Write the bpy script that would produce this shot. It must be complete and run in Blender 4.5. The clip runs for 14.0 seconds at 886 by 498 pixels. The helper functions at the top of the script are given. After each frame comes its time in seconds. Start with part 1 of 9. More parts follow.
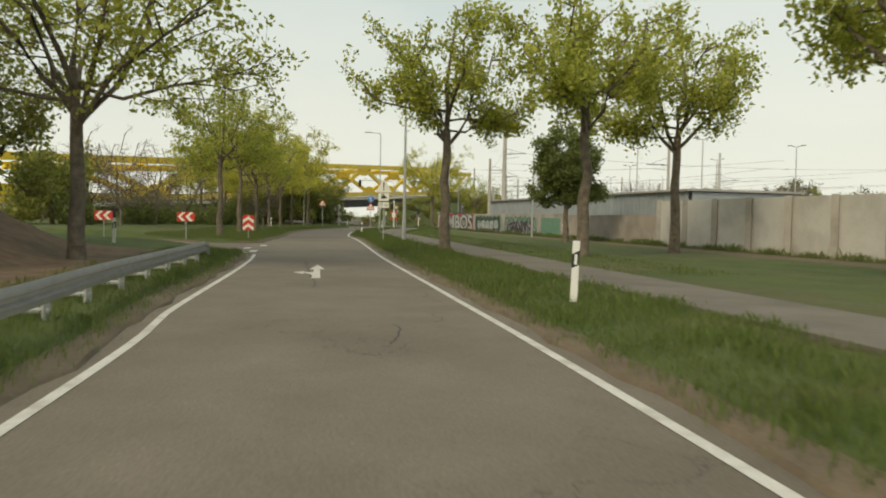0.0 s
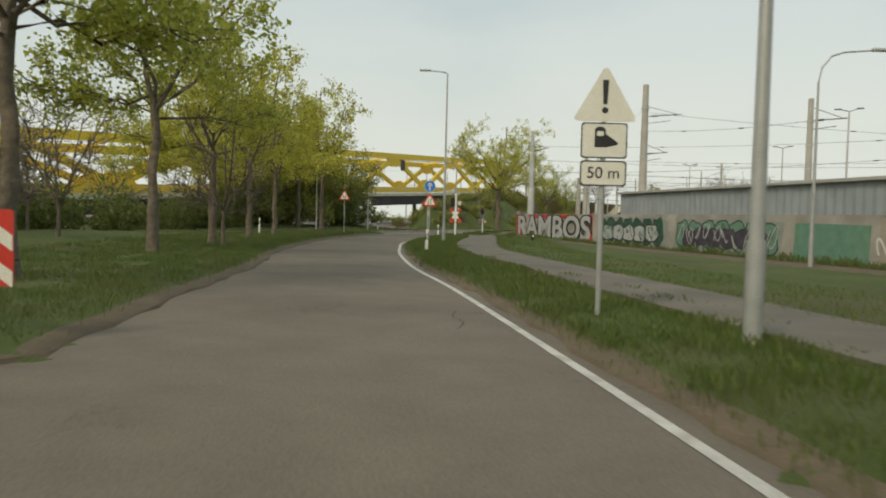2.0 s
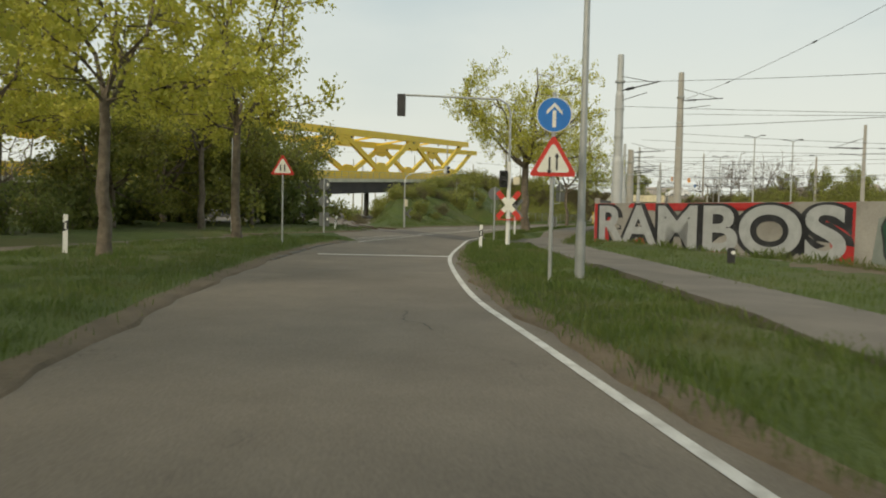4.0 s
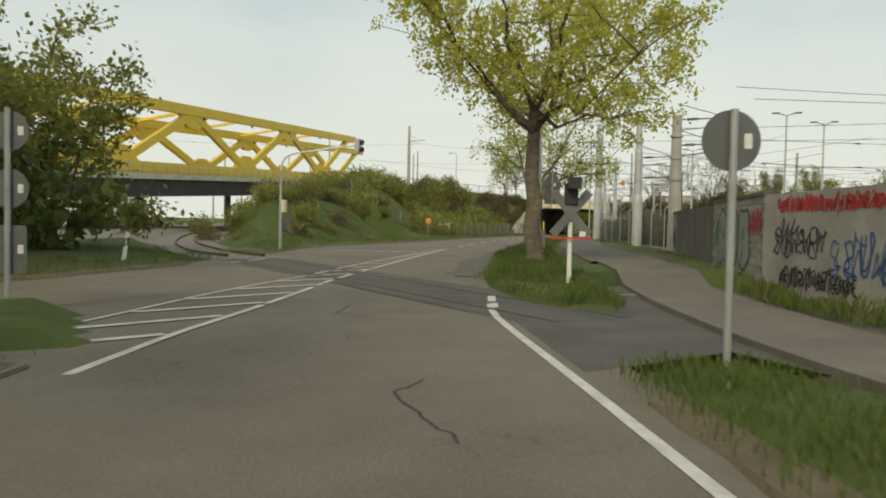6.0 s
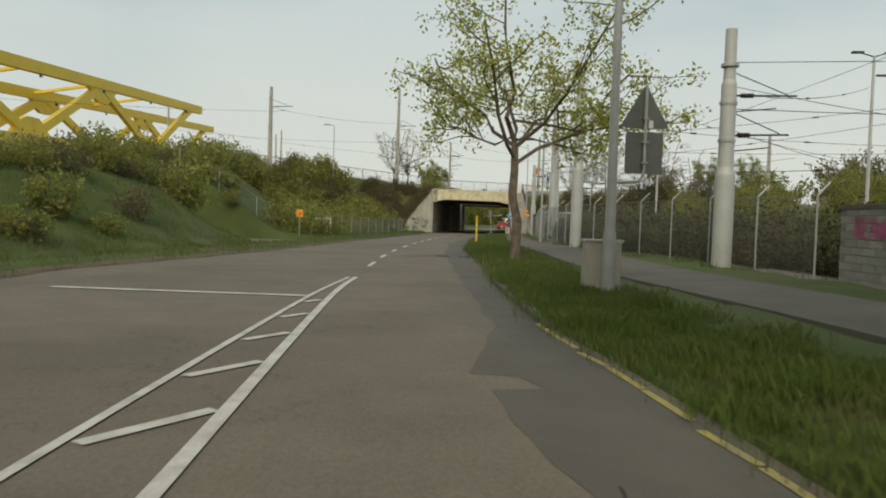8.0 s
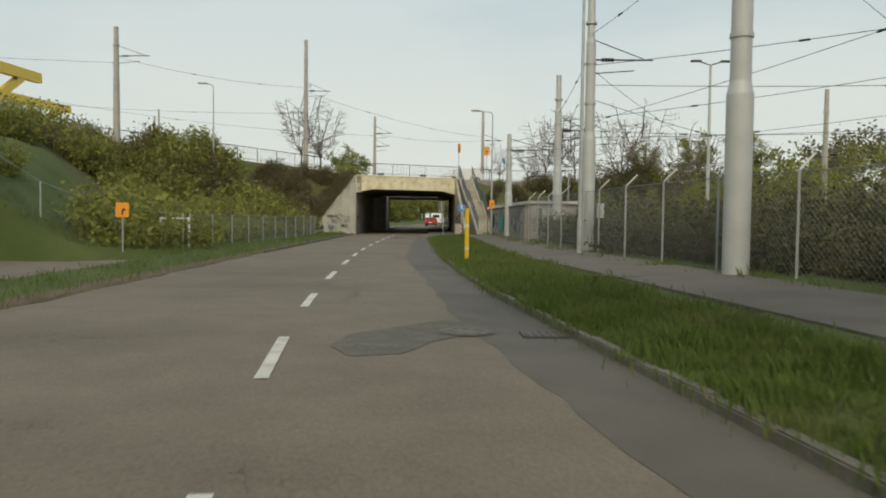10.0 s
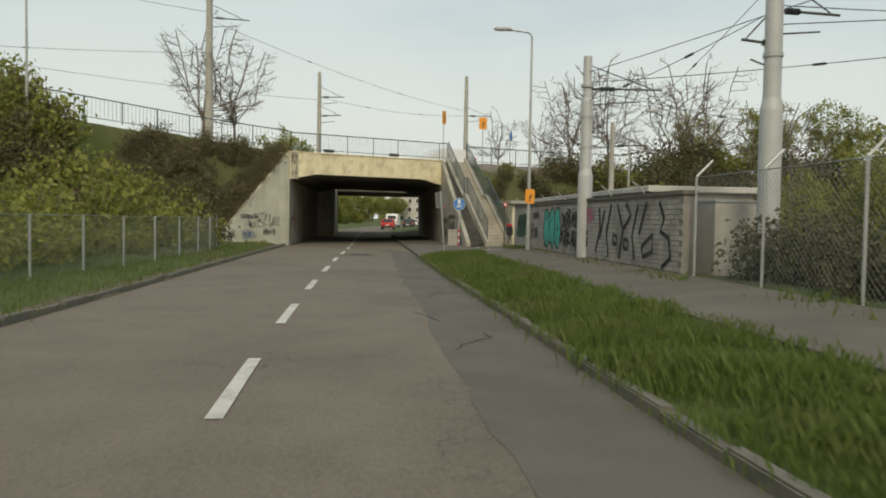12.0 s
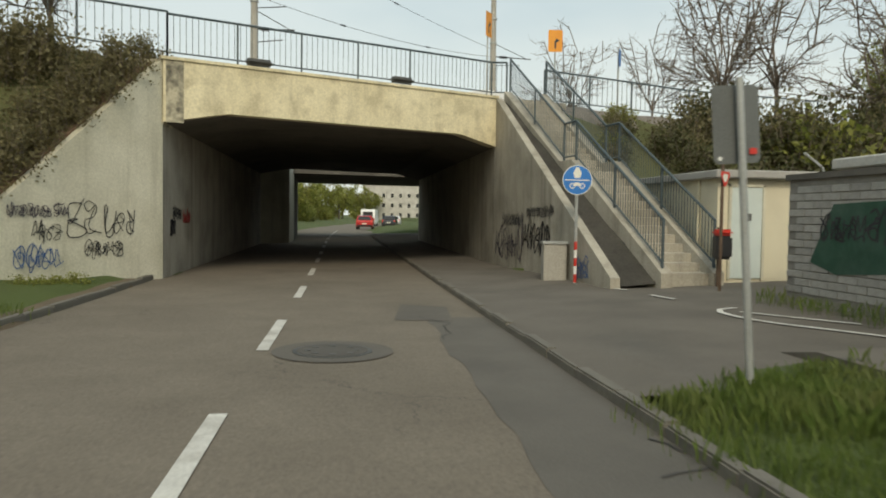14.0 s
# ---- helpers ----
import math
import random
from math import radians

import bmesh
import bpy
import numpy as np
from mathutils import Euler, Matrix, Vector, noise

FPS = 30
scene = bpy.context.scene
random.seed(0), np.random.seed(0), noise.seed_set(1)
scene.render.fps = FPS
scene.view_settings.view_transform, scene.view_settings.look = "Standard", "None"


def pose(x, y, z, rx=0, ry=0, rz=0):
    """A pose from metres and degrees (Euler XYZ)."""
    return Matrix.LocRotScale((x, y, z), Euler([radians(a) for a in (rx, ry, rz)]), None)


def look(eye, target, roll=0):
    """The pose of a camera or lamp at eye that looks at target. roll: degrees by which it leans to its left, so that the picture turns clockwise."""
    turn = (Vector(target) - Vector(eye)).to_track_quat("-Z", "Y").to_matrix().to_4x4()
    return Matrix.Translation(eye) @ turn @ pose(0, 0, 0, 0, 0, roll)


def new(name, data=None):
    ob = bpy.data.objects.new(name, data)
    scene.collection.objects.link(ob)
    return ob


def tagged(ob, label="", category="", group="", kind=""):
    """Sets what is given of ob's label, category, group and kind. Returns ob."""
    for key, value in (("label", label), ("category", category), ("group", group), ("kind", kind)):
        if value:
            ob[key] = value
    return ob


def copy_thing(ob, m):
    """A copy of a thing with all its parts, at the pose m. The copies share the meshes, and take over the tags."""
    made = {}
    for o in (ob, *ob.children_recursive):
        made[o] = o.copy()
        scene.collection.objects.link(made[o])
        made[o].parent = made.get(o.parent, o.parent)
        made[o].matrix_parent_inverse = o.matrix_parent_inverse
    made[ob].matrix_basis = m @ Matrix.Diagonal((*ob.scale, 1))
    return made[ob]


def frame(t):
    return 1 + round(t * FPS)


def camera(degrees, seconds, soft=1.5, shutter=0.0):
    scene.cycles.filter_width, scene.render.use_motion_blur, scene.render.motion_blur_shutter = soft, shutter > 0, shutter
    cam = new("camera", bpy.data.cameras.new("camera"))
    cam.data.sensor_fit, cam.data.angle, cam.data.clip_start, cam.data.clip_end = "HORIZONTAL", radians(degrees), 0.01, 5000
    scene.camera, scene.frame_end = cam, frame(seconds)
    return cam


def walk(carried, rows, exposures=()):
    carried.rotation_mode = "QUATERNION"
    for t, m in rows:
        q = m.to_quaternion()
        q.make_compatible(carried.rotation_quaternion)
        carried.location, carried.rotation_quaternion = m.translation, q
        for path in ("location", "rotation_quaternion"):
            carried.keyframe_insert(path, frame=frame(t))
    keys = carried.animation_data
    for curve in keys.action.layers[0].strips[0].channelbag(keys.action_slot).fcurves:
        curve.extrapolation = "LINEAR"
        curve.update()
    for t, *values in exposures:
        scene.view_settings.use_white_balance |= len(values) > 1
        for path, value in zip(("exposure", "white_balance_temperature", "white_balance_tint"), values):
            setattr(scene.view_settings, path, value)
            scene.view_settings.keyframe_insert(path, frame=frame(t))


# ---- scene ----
cam = camera(60.29, 14.0, 1.9, 0.12)
PATH = [
    (0.0, (66.883, -168.217, 1.548), (62.115, -159.436, 1.145), 1.06),
    (0.5, (61.724, -161.509, 1.548), (56.848, -152.786, 1.184), 1.48),
    (1.0, (56.246, -154.870, 1.548), (51.313, -146.178, 1.217), 1.85),
    (1.5, (50.685, -147.418, 1.548), (45.687, -138.765, 1.176), 2.25),
    (2.0, (45.558, -140.766, 1.548), (40.579, -132.102, 1.149), 1.48),
    (2.5, (40.551, -134.569, 1.548), (35.637, -125.867, 1.184), 0.77),
    (3.0, (35.312, -128.121, 1.548), (30.558, -119.327, 1.278), 0.62),
    (3.2, (33.673, -126.105, 1.548), (28.988, -117.276, 1.227), 0.69),
    (5.3, (16.936, -99.611, 1.548), (13.609, -90.196, 1.004), 0.48),
    (5.5, (15.974, -97.651, 1.548), (12.786, -88.186, 1.035), 0.27),
    (5.7, (14.902, -95.328, 1.548), (11.894, -85.801, 1.114), 0.87),
    (6.0, (13.288, -91.560, 1.548), (10.578, -81.940, 1.201), 1.11),
    (6.5, (11.434, -86.857, 1.548), (9.063, -77.150, 1.150), 0.99),
    (7.0, (9.191, -80.687, 1.548), (7.273, -70.880, 1.182), 1.56),
    (7.5, (7.180, -74.093, 1.548), (5.795, -64.194, 1.234), 2.75),
    (8.0, (5.800, -68.870, 1.548), (4.841, -58.924, 1.167), 1.85),
    (8.2, (5.314, -66.684, 1.548), (4.519, -56.726, 1.090), 1.41),
    (10.3, (1.814, -43.422, 1.548), (2.162, -33.436, 1.156), 1.07),
    (10.5, (1.625, -41.095, 1.548), (2.060, -31.111, 1.183), 1.36),
    (11.0, (1.173, -35.983, 1.548), (1.769, -26.008, 1.164), 1.21),
    (11.5, (0.763, -29.721, 1.548), (1.553, -19.759, 1.175), 1.09),
    (12.0, (0.466, -23.397, 1.548), (1.411, -13.449, 1.161), 0.92),
    (12.5, (0.281, -17.770, 1.548), (1.335, -7.835, 1.132), 1.37),
    (13.0, (0.145, -11.726, 1.548), (1.305, -1.803, 1.129), 1.21),
    (13.5, (0.072, -5.227, 1.548), (1.352, 4.679, 1.070), 1.15),
    (14.0, (0.093, 0.264, 1.548), (1.441, 10.163, 1.121), 0.83),
]
walk(cam, [(t, look(eye, target, roll)) for t, eye, target, roll in PATH], [(0.0, 0.4, 8050, 4.5), (0.5, 0.4, 8050, 4.5), (1.0, 0.48, 7850, 4.5), (1.5, 0.3, 7500, 5), (2.5, 0.22, 7600, 5), (3.2, 0.24, 7600, 5), (5.5, 0.36, 7850, 4), (6.0, 0.32, 7700, 4.5), (7.0, 0.3, 7550, 5), (7.5, 0.17, 7450, 5), (8.2, 0.12, 7400, 5), (10.5, 0.24, 7300, 5), (11.0, 0.2, 7300, 5), (12.0, 0.26, 7400, 5), (13.0, 0.32, 7350, 5), (14.0, 0.38, 7250, 4)])

# ---- world, sun, exposure ----
sky_world = bpy.data.worlds.new("overcast_sky")
scene.world = sky_world
sky_world.use_nodes = True
wn = sky_world.node_tree
wn.nodes.clear()
w_out = wn.nodes.new("ShaderNodeOutputWorld")
w_bg = wn.nodes.new("ShaderNodeBackground")
w_sky = wn.nodes.new("ShaderNodeTexSky")
w_sky.sky_type = 'NISHITA'
w_sky.sun_disc = False
w_sky.sun_elevation = radians(32)
w_sky.sun_rotation = radians(185)
w_sky.air_density, w_sky.dust_density, w_sky.ozone_density = 1.0, 6.0, 1.0
w_mix = wn.nodes.new("ShaderNodeMix")
w_mix.data_type = 'RGBA'
w_mix.inputs[0].default_value = 0.8
w_tc = wn.nodes.new("ShaderNodeTexCoord")
w_no = wn.nodes.new("ShaderNodeTexNoise")
w_no.inputs["Scale"].default_value = 1.7
w_no.inputs["Detail"].default_value = 5
w_map = wn.nodes.new("ShaderNodeMapping")
w_map.inputs["Scale"].default_value = (1, 1, 3)
w_ramp = wn.nodes.new("ShaderNodeValToRGB")
w_ramp.color_ramp.elements[0].position = 0.36
w_ramp.color_ramp.elements[0].color = (4.3, 5.45, 6.5, 1)
w_ramp.color_ramp.elements[1].position = 0.64
w_ramp.color_ramp.elements[1].color = (5.9, 6.75, 7.5, 1)
wn.links.new(w_tc.outputs["Generated"], w_map.inputs[0])
wn.links.new(w_map.outputs[0], w_no.inputs["Vector"])
wn.links.new(w_no.outputs["Fac"], w_ramp.inputs[0])
wn.links.new(w_sky.outputs[0], w_mix.inputs[6])
wn.links.new(w_ramp.outputs[0], w_mix.inputs[7])
w_sep = wn.nodes.new("ShaderNodeSeparateXYZ")
wn.links.new(w_tc.outputs["Generated"], w_sep.inputs[0])
w_low = wn.nodes.new("ShaderNodeMapRange")
w_low.interpolation_type = 'SMOOTHSTEP'
w_low.inputs[1].default_value, w_low.inputs[2].default_value, w_low.inputs[3].default_value, w_low.inputs[4].default_value = 0.0, 0.3, 0.75, 0.0
wn.links.new(w_sep.outputs["Z"], w_low.inputs[0])
w_haze = wn.nodes.new("ShaderNodeMix")
w_haze.data_type = 'RGBA'
w_haze.inputs[7].default_value = (6.6, 7.0, 7.15, 1)
wn.links.new(w_low.outputs[0], w_haze.inputs[0])
wn.links.new(w_mix.outputs[2], w_haze.inputs[6])
wn.links.new(w_haze.outputs[2], w_bg.inputs[0])
w_bg.inputs[1].default_value = 0.1
wn.links.new(w_bg.outputs[0], w_out.inputs[0])
sun_data = bpy.data.lights.new("sun", 'SUN')
sun_data.energy, sun_data.angle, sun_data.color = 1.15, radians(14), (1.0, 0.92, 0.8)
sun_lamp = new("sun", sun_data)
sun_lamp.matrix_world = look((0, 0, 60), (4, 48, 22))


# ---- materials ----
def nodes_of(m):
    m.use_nodes = True
    t = m.node_tree
    return t, t.nodes["Principled BSDF"]


def surface(name, a, b, scale=4.0, rough=0.85, metal=0.0, bump=0.15, grain=60.0, detail=6.0, c=None, c_scale=0.6, c_amount=0.5, space="Object", bump_dist=0.01, spread=0.0, cracks=0.0, streak=0.0, streak_c=(0.1, 0.09, 0.07)):
    """Two-scale noise between colours a and b, with stains of colour c, and fine relief."""
    m = bpy.data.materials.new(name)
    t, bsdf = nodes_of(m)
    tc = t.nodes.new("ShaderNodeTexCoord")
    n1 = t.nodes.new("ShaderNodeTexNoise")
    n1.inputs["Scale"].default_value, n1.inputs["Detail"].default_value = scale, detail
    t.links.new(tc.outputs[space], n1.inputs["Vector"])
    r1 = t.nodes.new("ShaderNodeMapRange")
    r1.inputs[1].default_value, r1.inputs[2].default_value = 0.3, 0.7
    t.links.new(n1.outputs["Fac"], r1.inputs[0])
    mix = t.nodes.new("ShaderNodeMix")
    mix.data_type = 'RGBA'
    mix.inputs[6].default_value, mix.inputs[7].default_value = (*a, 1), (*b, 1)
    t.links.new(r1.outputs[0], mix.inputs[0])
    last = mix.outputs[2]
    n2 = t.nodes.new("ShaderNodeTexNoise")
    n2.inputs["Scale"].default_value, n2.inputs["Detail"].default_value = grain, 3
    t.links.new(tc.outputs[space], n2.inputs["Vector"])
    if c is not None:
        n3 = t.nodes.new("ShaderNodeTexNoise")
        n3.inputs["Scale"].default_value, n3.inputs["Detail"].default_value = c_scale, 8
        t.links.new(tc.outputs[space], n3.inputs["Vector"])
        r3 = t.nodes.new("ShaderNodeMapRange")
        r3.inputs[1].default_value, r3.inputs[2].default_value, r3.inputs[4].default_value = 0.48, 0.66, c_amount
        t.links.new(n3.outputs["Fac"], r3.inputs[0])
        mx = t.nodes.new("ShaderNodeMix")
        mx.data_type = 'RGBA'
        mx.inputs[7].default_value = (*c, 1)
        t.links.new(r3.outputs[0], mx.inputs[0])
        t.links.new(last, mx.inputs[6])
        last = mx.outputs[2]
    if streak:
        mp = t.nodes.new("ShaderNodeMapping")
        mp.inputs["Scale"].default_value = (2.6, 2.6, 0.22)
        t.links.new(tc.outputs[space], mp.inputs[0])
        n4 = t.nodes.new("ShaderNodeTexNoise")
        n4.inputs["Scale"].default_value, n4.inputs["Detail"].default_value, n4.inputs["Roughness"].default_value = 1.0, 7, 0.62
        t.links.new(mp.outputs[0], n4.inputs["Vector"])
        r4 = t.nodes.new("ShaderNodeMapRange")
        r4.inputs[1].default_value, r4.inputs[2].default_value, r4.inputs[4].default_value = 0.5, 0.72, streak
        t.links.new(n4.outputs["Fac"], r4.inputs[0])
        m4 = t.nodes.new("ShaderNodeMix")
        m4.data_type = 'RGBA'
        m4.inputs[7].default_value = (*streak_c, 1)
        t.links.new(r4.outputs[0], m4.inputs[0])
        t.links.new(last, m4.inputs[6])
        last = m4.outputs[2]
    if cracks:
        vo = t.nodes.new("ShaderNodeTexVoronoi")
        vo.feature = 'DISTANCE_TO_EDGE'
        vo.inputs["Scale"].default_value = 0.55
        wob = t.nodes.new("ShaderNodeTexNoise")
        wob.inputs["Scale"].default_value, wob.inputs["Detail"].default_value = 1.6, 6
        t.links.new(tc.outputs[space], wob.inputs["Vector"])
        add = t.nodes.new("ShaderNodeVectorMath")
        add.operation = 'MULTIPLY_ADD'
        add.inputs[1].default_value = (1.6, 1.6, 1.6)
        t.links.new(wob.outputs["Color"], add.inputs[0])
        t.links.new(tc.outputs[space], add.inputs[2])
        t.links.new(add.outputs[0], vo.inputs["Vector"])
        edge = t.nodes.new("ShaderNodeMapRange")
        edge.inputs[1].default_value, edge.inputs[2].default_value, edge.inputs[3].default_value, edge.inputs[4].default_value = 0.002, 0.008, cracks, 0.0
        t.links.new(vo.outputs["Distance"], edge.inputs[0])
        where = t.nodes.new("ShaderNodeTexNoise")
        where.inputs["Scale"].default_value, where.inputs["Detail"].default_value = 0.22, 3
        t.links.new(tc.outputs[space], where.inputs["Vector"])
        wr = t.nodes.new("ShaderNodeMapRange")
        wr.inputs[1].default_value, wr.inputs[2].default_value = 0.5, 0.6
        t.links.new(where.outputs["Fac"], wr.inputs[0])
        both = t.nodes.new("ShaderNodeMath")
        both.operation = 'MULTIPLY'
        t.links.new(edge.outputs[0], both.inputs[0])
        t.links.new(wr.outputs[0], both.inputs[1])
        mc = t.nodes.new("ShaderNodeMix")
        mc.data_type = 'RGBA'
        mc.inputs[7].default_value = (0.035, 0.031, 0.027, 1)
        t.links.new(both.outputs[0], mc.inputs[0])
        t.links.new(last, mc.inputs[6])
        last = mc.outputs[2]
    g = t.nodes.new("ShaderNodeMapRange")
    g.inputs[3].default_value, g.inputs[4].default_value = (0.72, 1.28) if not cracks else (0.5, 1.5)
    t.links.new(n2.outputs["Fac"], g.inputs[0])
    hsv = t.nodes.new("ShaderNodeHueSaturation")
    t.links.new(last, hsv.inputs["Color"])
    val = g.outputs[0]
    if spread:
        oi = t.nodes.new("ShaderNodeObjectInfo")
        ri = t.nodes.new("ShaderNodeMapRange")
        ri.inputs[3].default_value, ri.inputs[4].default_value = 1 - spread, 1 + spread
        t.links.new(oi.outputs["Random"], ri.inputs[0])
        mu = t.nodes.new("ShaderNodeMath")
        mu.operation = 'MULTIPLY'
        t.links.new(val, mu.inputs[0])
        t.links.new(ri.outputs[0], mu.inputs[1])
        val = mu.outputs[0]
    t.links.new(val, hsv.inputs["Value"])
    t.links.new(hsv.outputs[0], bsdf.inputs["Base Color"])
    bsdf.inputs["Roughness"].default_value, bsdf.inputs["Metallic"].default_value = rough, metal
    if bump:
        bp = t.nodes.new("ShaderNodeBump")
        bp.inputs["Strength"].default_value, bp.inputs["Distance"].default_value = bump, bump_dist
        t.links.new(n2.outputs["Fac"], bp.inputs["Height"])
        t.links.new(bp.outputs[0], bsdf.inputs["Normal"])
    return m


def leaf_material(name, a, b, trans=0.35, c=None):
    """Leaves: colour varies leaf by leaf, with some light through them."""
    m = bpy.data.materials.new(name)
    t, bsdf = nodes_of(m)
    ge = t.nodes.new("ShaderNodeNewGeometry")
    mix = t.nodes.new("ShaderNodeMix")
    mix.data_type = 'RGBA'
    mix.inputs[6].default_value, mix.inputs[7].default_value = (*a, 1), (*b, 1)
    t.links.new(ge.outputs["Random Per Island"], mix.inputs[0])
    if c is not None:
        tc = t.nodes.new("ShaderNodeTexCoord")
        no = t.nodes.new("ShaderNodeTexNoise")
        no.inputs["Scale"].default_value, no.inputs["Detail"].default_value = 0.9, 4
        t.links.new(tc.outputs["Object"], no.inputs["Vector"])
        ra = t.nodes.new("ShaderNodeMapRange")
        ra.inputs[1].default_value, ra.inputs[2].default_value, ra.inputs[4].default_value = 0.48, 0.7, 0.8
        t.links.new(no.outputs["Fac"], ra.inputs[0])
        mx = t.nodes.new("ShaderNodeMix")
        mx.data_type = 'RGBA'
        mx.inputs[7].default_value = (*c, 1)
        t.links.new(ra.outputs[0], mx.inputs[0])
        t.links.new(mix.outputs[2], mx.inputs[6])
        mix = mx
    t.links.new(mix.outputs[2], bsdf.inputs["Base Color"])
    bsdf.inputs["Roughness"].default_value = 0.6
    tr = t.nodes.new("ShaderNodeBsdfTranslucent")
    t.links.new(mix.outputs[2], tr.inputs[0])
    ms = t.nodes.new("ShaderNodeMixShader")
    ms.inputs[0].default_value = trans
    t.links.new(bsdf.outputs[0], ms.inputs[1])
    t.links.new(tr.outputs[0], ms.inputs[2])
    t.links.new(ms.outputs[0], t.nodes["Material Output"].inputs["Surface"])
    return m


M = {}
M["asphalt"] = surface("asphalt", (0.15, 0.125, 0.096), (0.184, 0.155, 0.12), 1.1, 0.9, 0, 0.5, 38, 12.0, c=(0.115, 0.095, 0.072), c_scale=0.22, c_amount=0.65, cracks=0.6)
M["asphalt_patch"] = surface("asphalt_patch", (0.105, 0.094, 0.08), (0.13, 0.117, 0.1), 1.2, 0.92, 0, 0.35, 50, c=(0.088, 0.079, 0.068), c_scale=0.7, c_amount=0.6)
M["asphalt_dark"] = surface("asphalt_dark", (0.08, 0.073, 0.064), (0.108, 0.098, 0.086), 0.9, 0.9, 0, 0.35, 50, c=(0.06, 0.055, 0.049), c_scale=0.6, c_amount=0.6)
M["asphalt_rough"] = surface("asphalt_rough", (0.085, 0.078, 0.068), (0.145, 0.132, 0.113), 26, 0.95, 0, 0.7, 70, c=(0.17, 0.155, 0.13), c_scale=3.0, c_amount=0.5, bump_dist=0.012)
M["path"] = surface("path_asphalt", (0.132, 0.114, 0.093), (0.178, 0.156, 0.128), 0.8, 0.95, 0, 0.3, 40, c=(0.09, 0.079, 0.064), c_amount=0.5)
M["crack"] = surface("crack_filler", (0.03, 0.028, 0.026), (0.05, 0.046, 0.042), 3, 0.8, 0, 0.1)
M["line"] = surface("road_paint", (0.5, 0.48, 0.44), (0.64, 0.62, 0.57), 2.5, 0.75, 0, 0.2, 35, c=(0.3, 0.27, 0.23), c_scale=3.0, c_amount=0.5)
M["yellow_line"] = surface("faded_yellow_paint", (0.5, 0.4, 0.1), (0.3, 0.26, 0.13), 2.5, 0.8, 0, 0.2, 35)
M["grass_soil"] = surface("turf", (0.055, 0.082, 0.017), (0.09, 0.118, 0.027), 0.5, 0.95, 0, 0.9, 25, c=(0.115, 0.095, 0.048), c_scale=0.14, c_amount=0.6, bump_dist=0.05)
M["grass"] = leaf_material("grass_blades", (0.08, 0.128, 0.022), (0.145, 0.19, 0.046), 0.35, (0.165, 0.17, 0.062))
M["dry"] = surface("dry_soil", (0.16, 0.12, 0.08), (0.11, 0.085, 0.055), 1.5, 0.95, 0, 0.8, 18, bump_dist=0.03)
M["litter"] = surface("leaf_litter", (0.12, 0.075, 0.045), (0.2, 0.13, 0.085), 2.5, 0.95, 0, 1.0, 14, c=(0.07, 0.06, 0.03), c_scale=0.8, c_amount=0.6, bump_dist=0.05)
M["gravel"] = surface("track_gravel", (0.16, 0.14, 0.12), (0.24, 0.21, 0.18), 3, 0.95, 0, 1.0, 12, bump_dist=0.05)
M["concrete"] = surface("weathered_concrete", (0.56, 0.53, 0.42), (0.68, 0.645, 0.52), 0.8, 0.9, 0, 0.2, 25, c=(0.45, 0.42, 0.31), c_scale=0.7, c_amount=0.5, streak=0.5, streak_c=(0.33, 0.31, 0.22))
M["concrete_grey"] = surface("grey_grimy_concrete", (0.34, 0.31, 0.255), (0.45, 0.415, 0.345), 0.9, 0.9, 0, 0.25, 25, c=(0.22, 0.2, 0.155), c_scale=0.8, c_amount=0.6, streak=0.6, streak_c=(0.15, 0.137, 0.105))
M["concrete_stained"] = surface("black_stained_concrete", (0.42, 0.38, 0.28), (0.56, 0.51, 0.38), 1.5, 0.9, 0, 0.25, 25, c=(0.08, 0.075, 0.06), c_scale=3.2, c_amount=0.9, streak=0.7, streak_c=(0.14, 0.13, 0.1))
M["path_dark"] = surface("dark_path_asphalt", (0.115, 0.1, 0.083), (0.15, 0.132, 0.11), 0.8, 0.95, 0, 0.3, 40, c=(0.085, 0.076, 0.062), c_amount=0.5)
# Brown-green leaves, darkened so the hedge's shade sits in their colour.
M["leaf_h"] = leaf_material("shade_darkened_leaves", (0.06, 0.068, 0.024), (0.13, 0.125, 0.05), 0.4, (0.12, 0.085, 0.05))
M["concrete_yellow"] = surface("yellowed_concrete_beam", (0.68, 0.6, 0.4), (0.78, 0.7, 0.49), 0.8, 0.9, 0, 0.25, 20, c=(0.42, 0.36, 0.23), c_scale=2.3, c_amount=0.55, streak=0.45, streak_c=(0.4, 0.35, 0.23))
# Dark concrete colour with still darker upright streaks, for slabs, caps and piers.
M["concrete_dark"] = surface("dark_streaked_concrete", (0.1, 0.092, 0.08), (0.17, 0.155, 0.132), 0.6, 0.92, 0, 0.2, 20, streak=0.5, streak_c=(0.05, 0.046, 0.04))
M["kerb"] = surface("kerb_stone", (0.12, 0.11, 0.092), (0.19, 0.172, 0.145), 2.2, 0.9, 0, 0.4, 25, c=(0.1, 0.1, 0.06), c_amount=0.6)
M["pole"] = surface("galvanised_steel", (0.36, 0.37, 0.36), (0.46, 0.47, 0.46), 3, 0.5, 0.35, 0.05)
M["concrete_pole"] = surface("spun_concrete_mast", (0.34, 0.32, 0.28), (0.44, 0.42, 0.37), 1.5, 0.85, 0, 0.15, 30)
M["steel_mast"] = surface("grey_painted_mast", (0.42, 0.43, 0.42), (0.5, 0.51, 0.5), 1.5, 0.55, 0.1, 0.05)
M["dark_steel"] = surface("dark_steel", (0.06, 0.062, 0.06), (0.1, 0.1, 0.095), 3, 0.6, 0.3, 0.1)
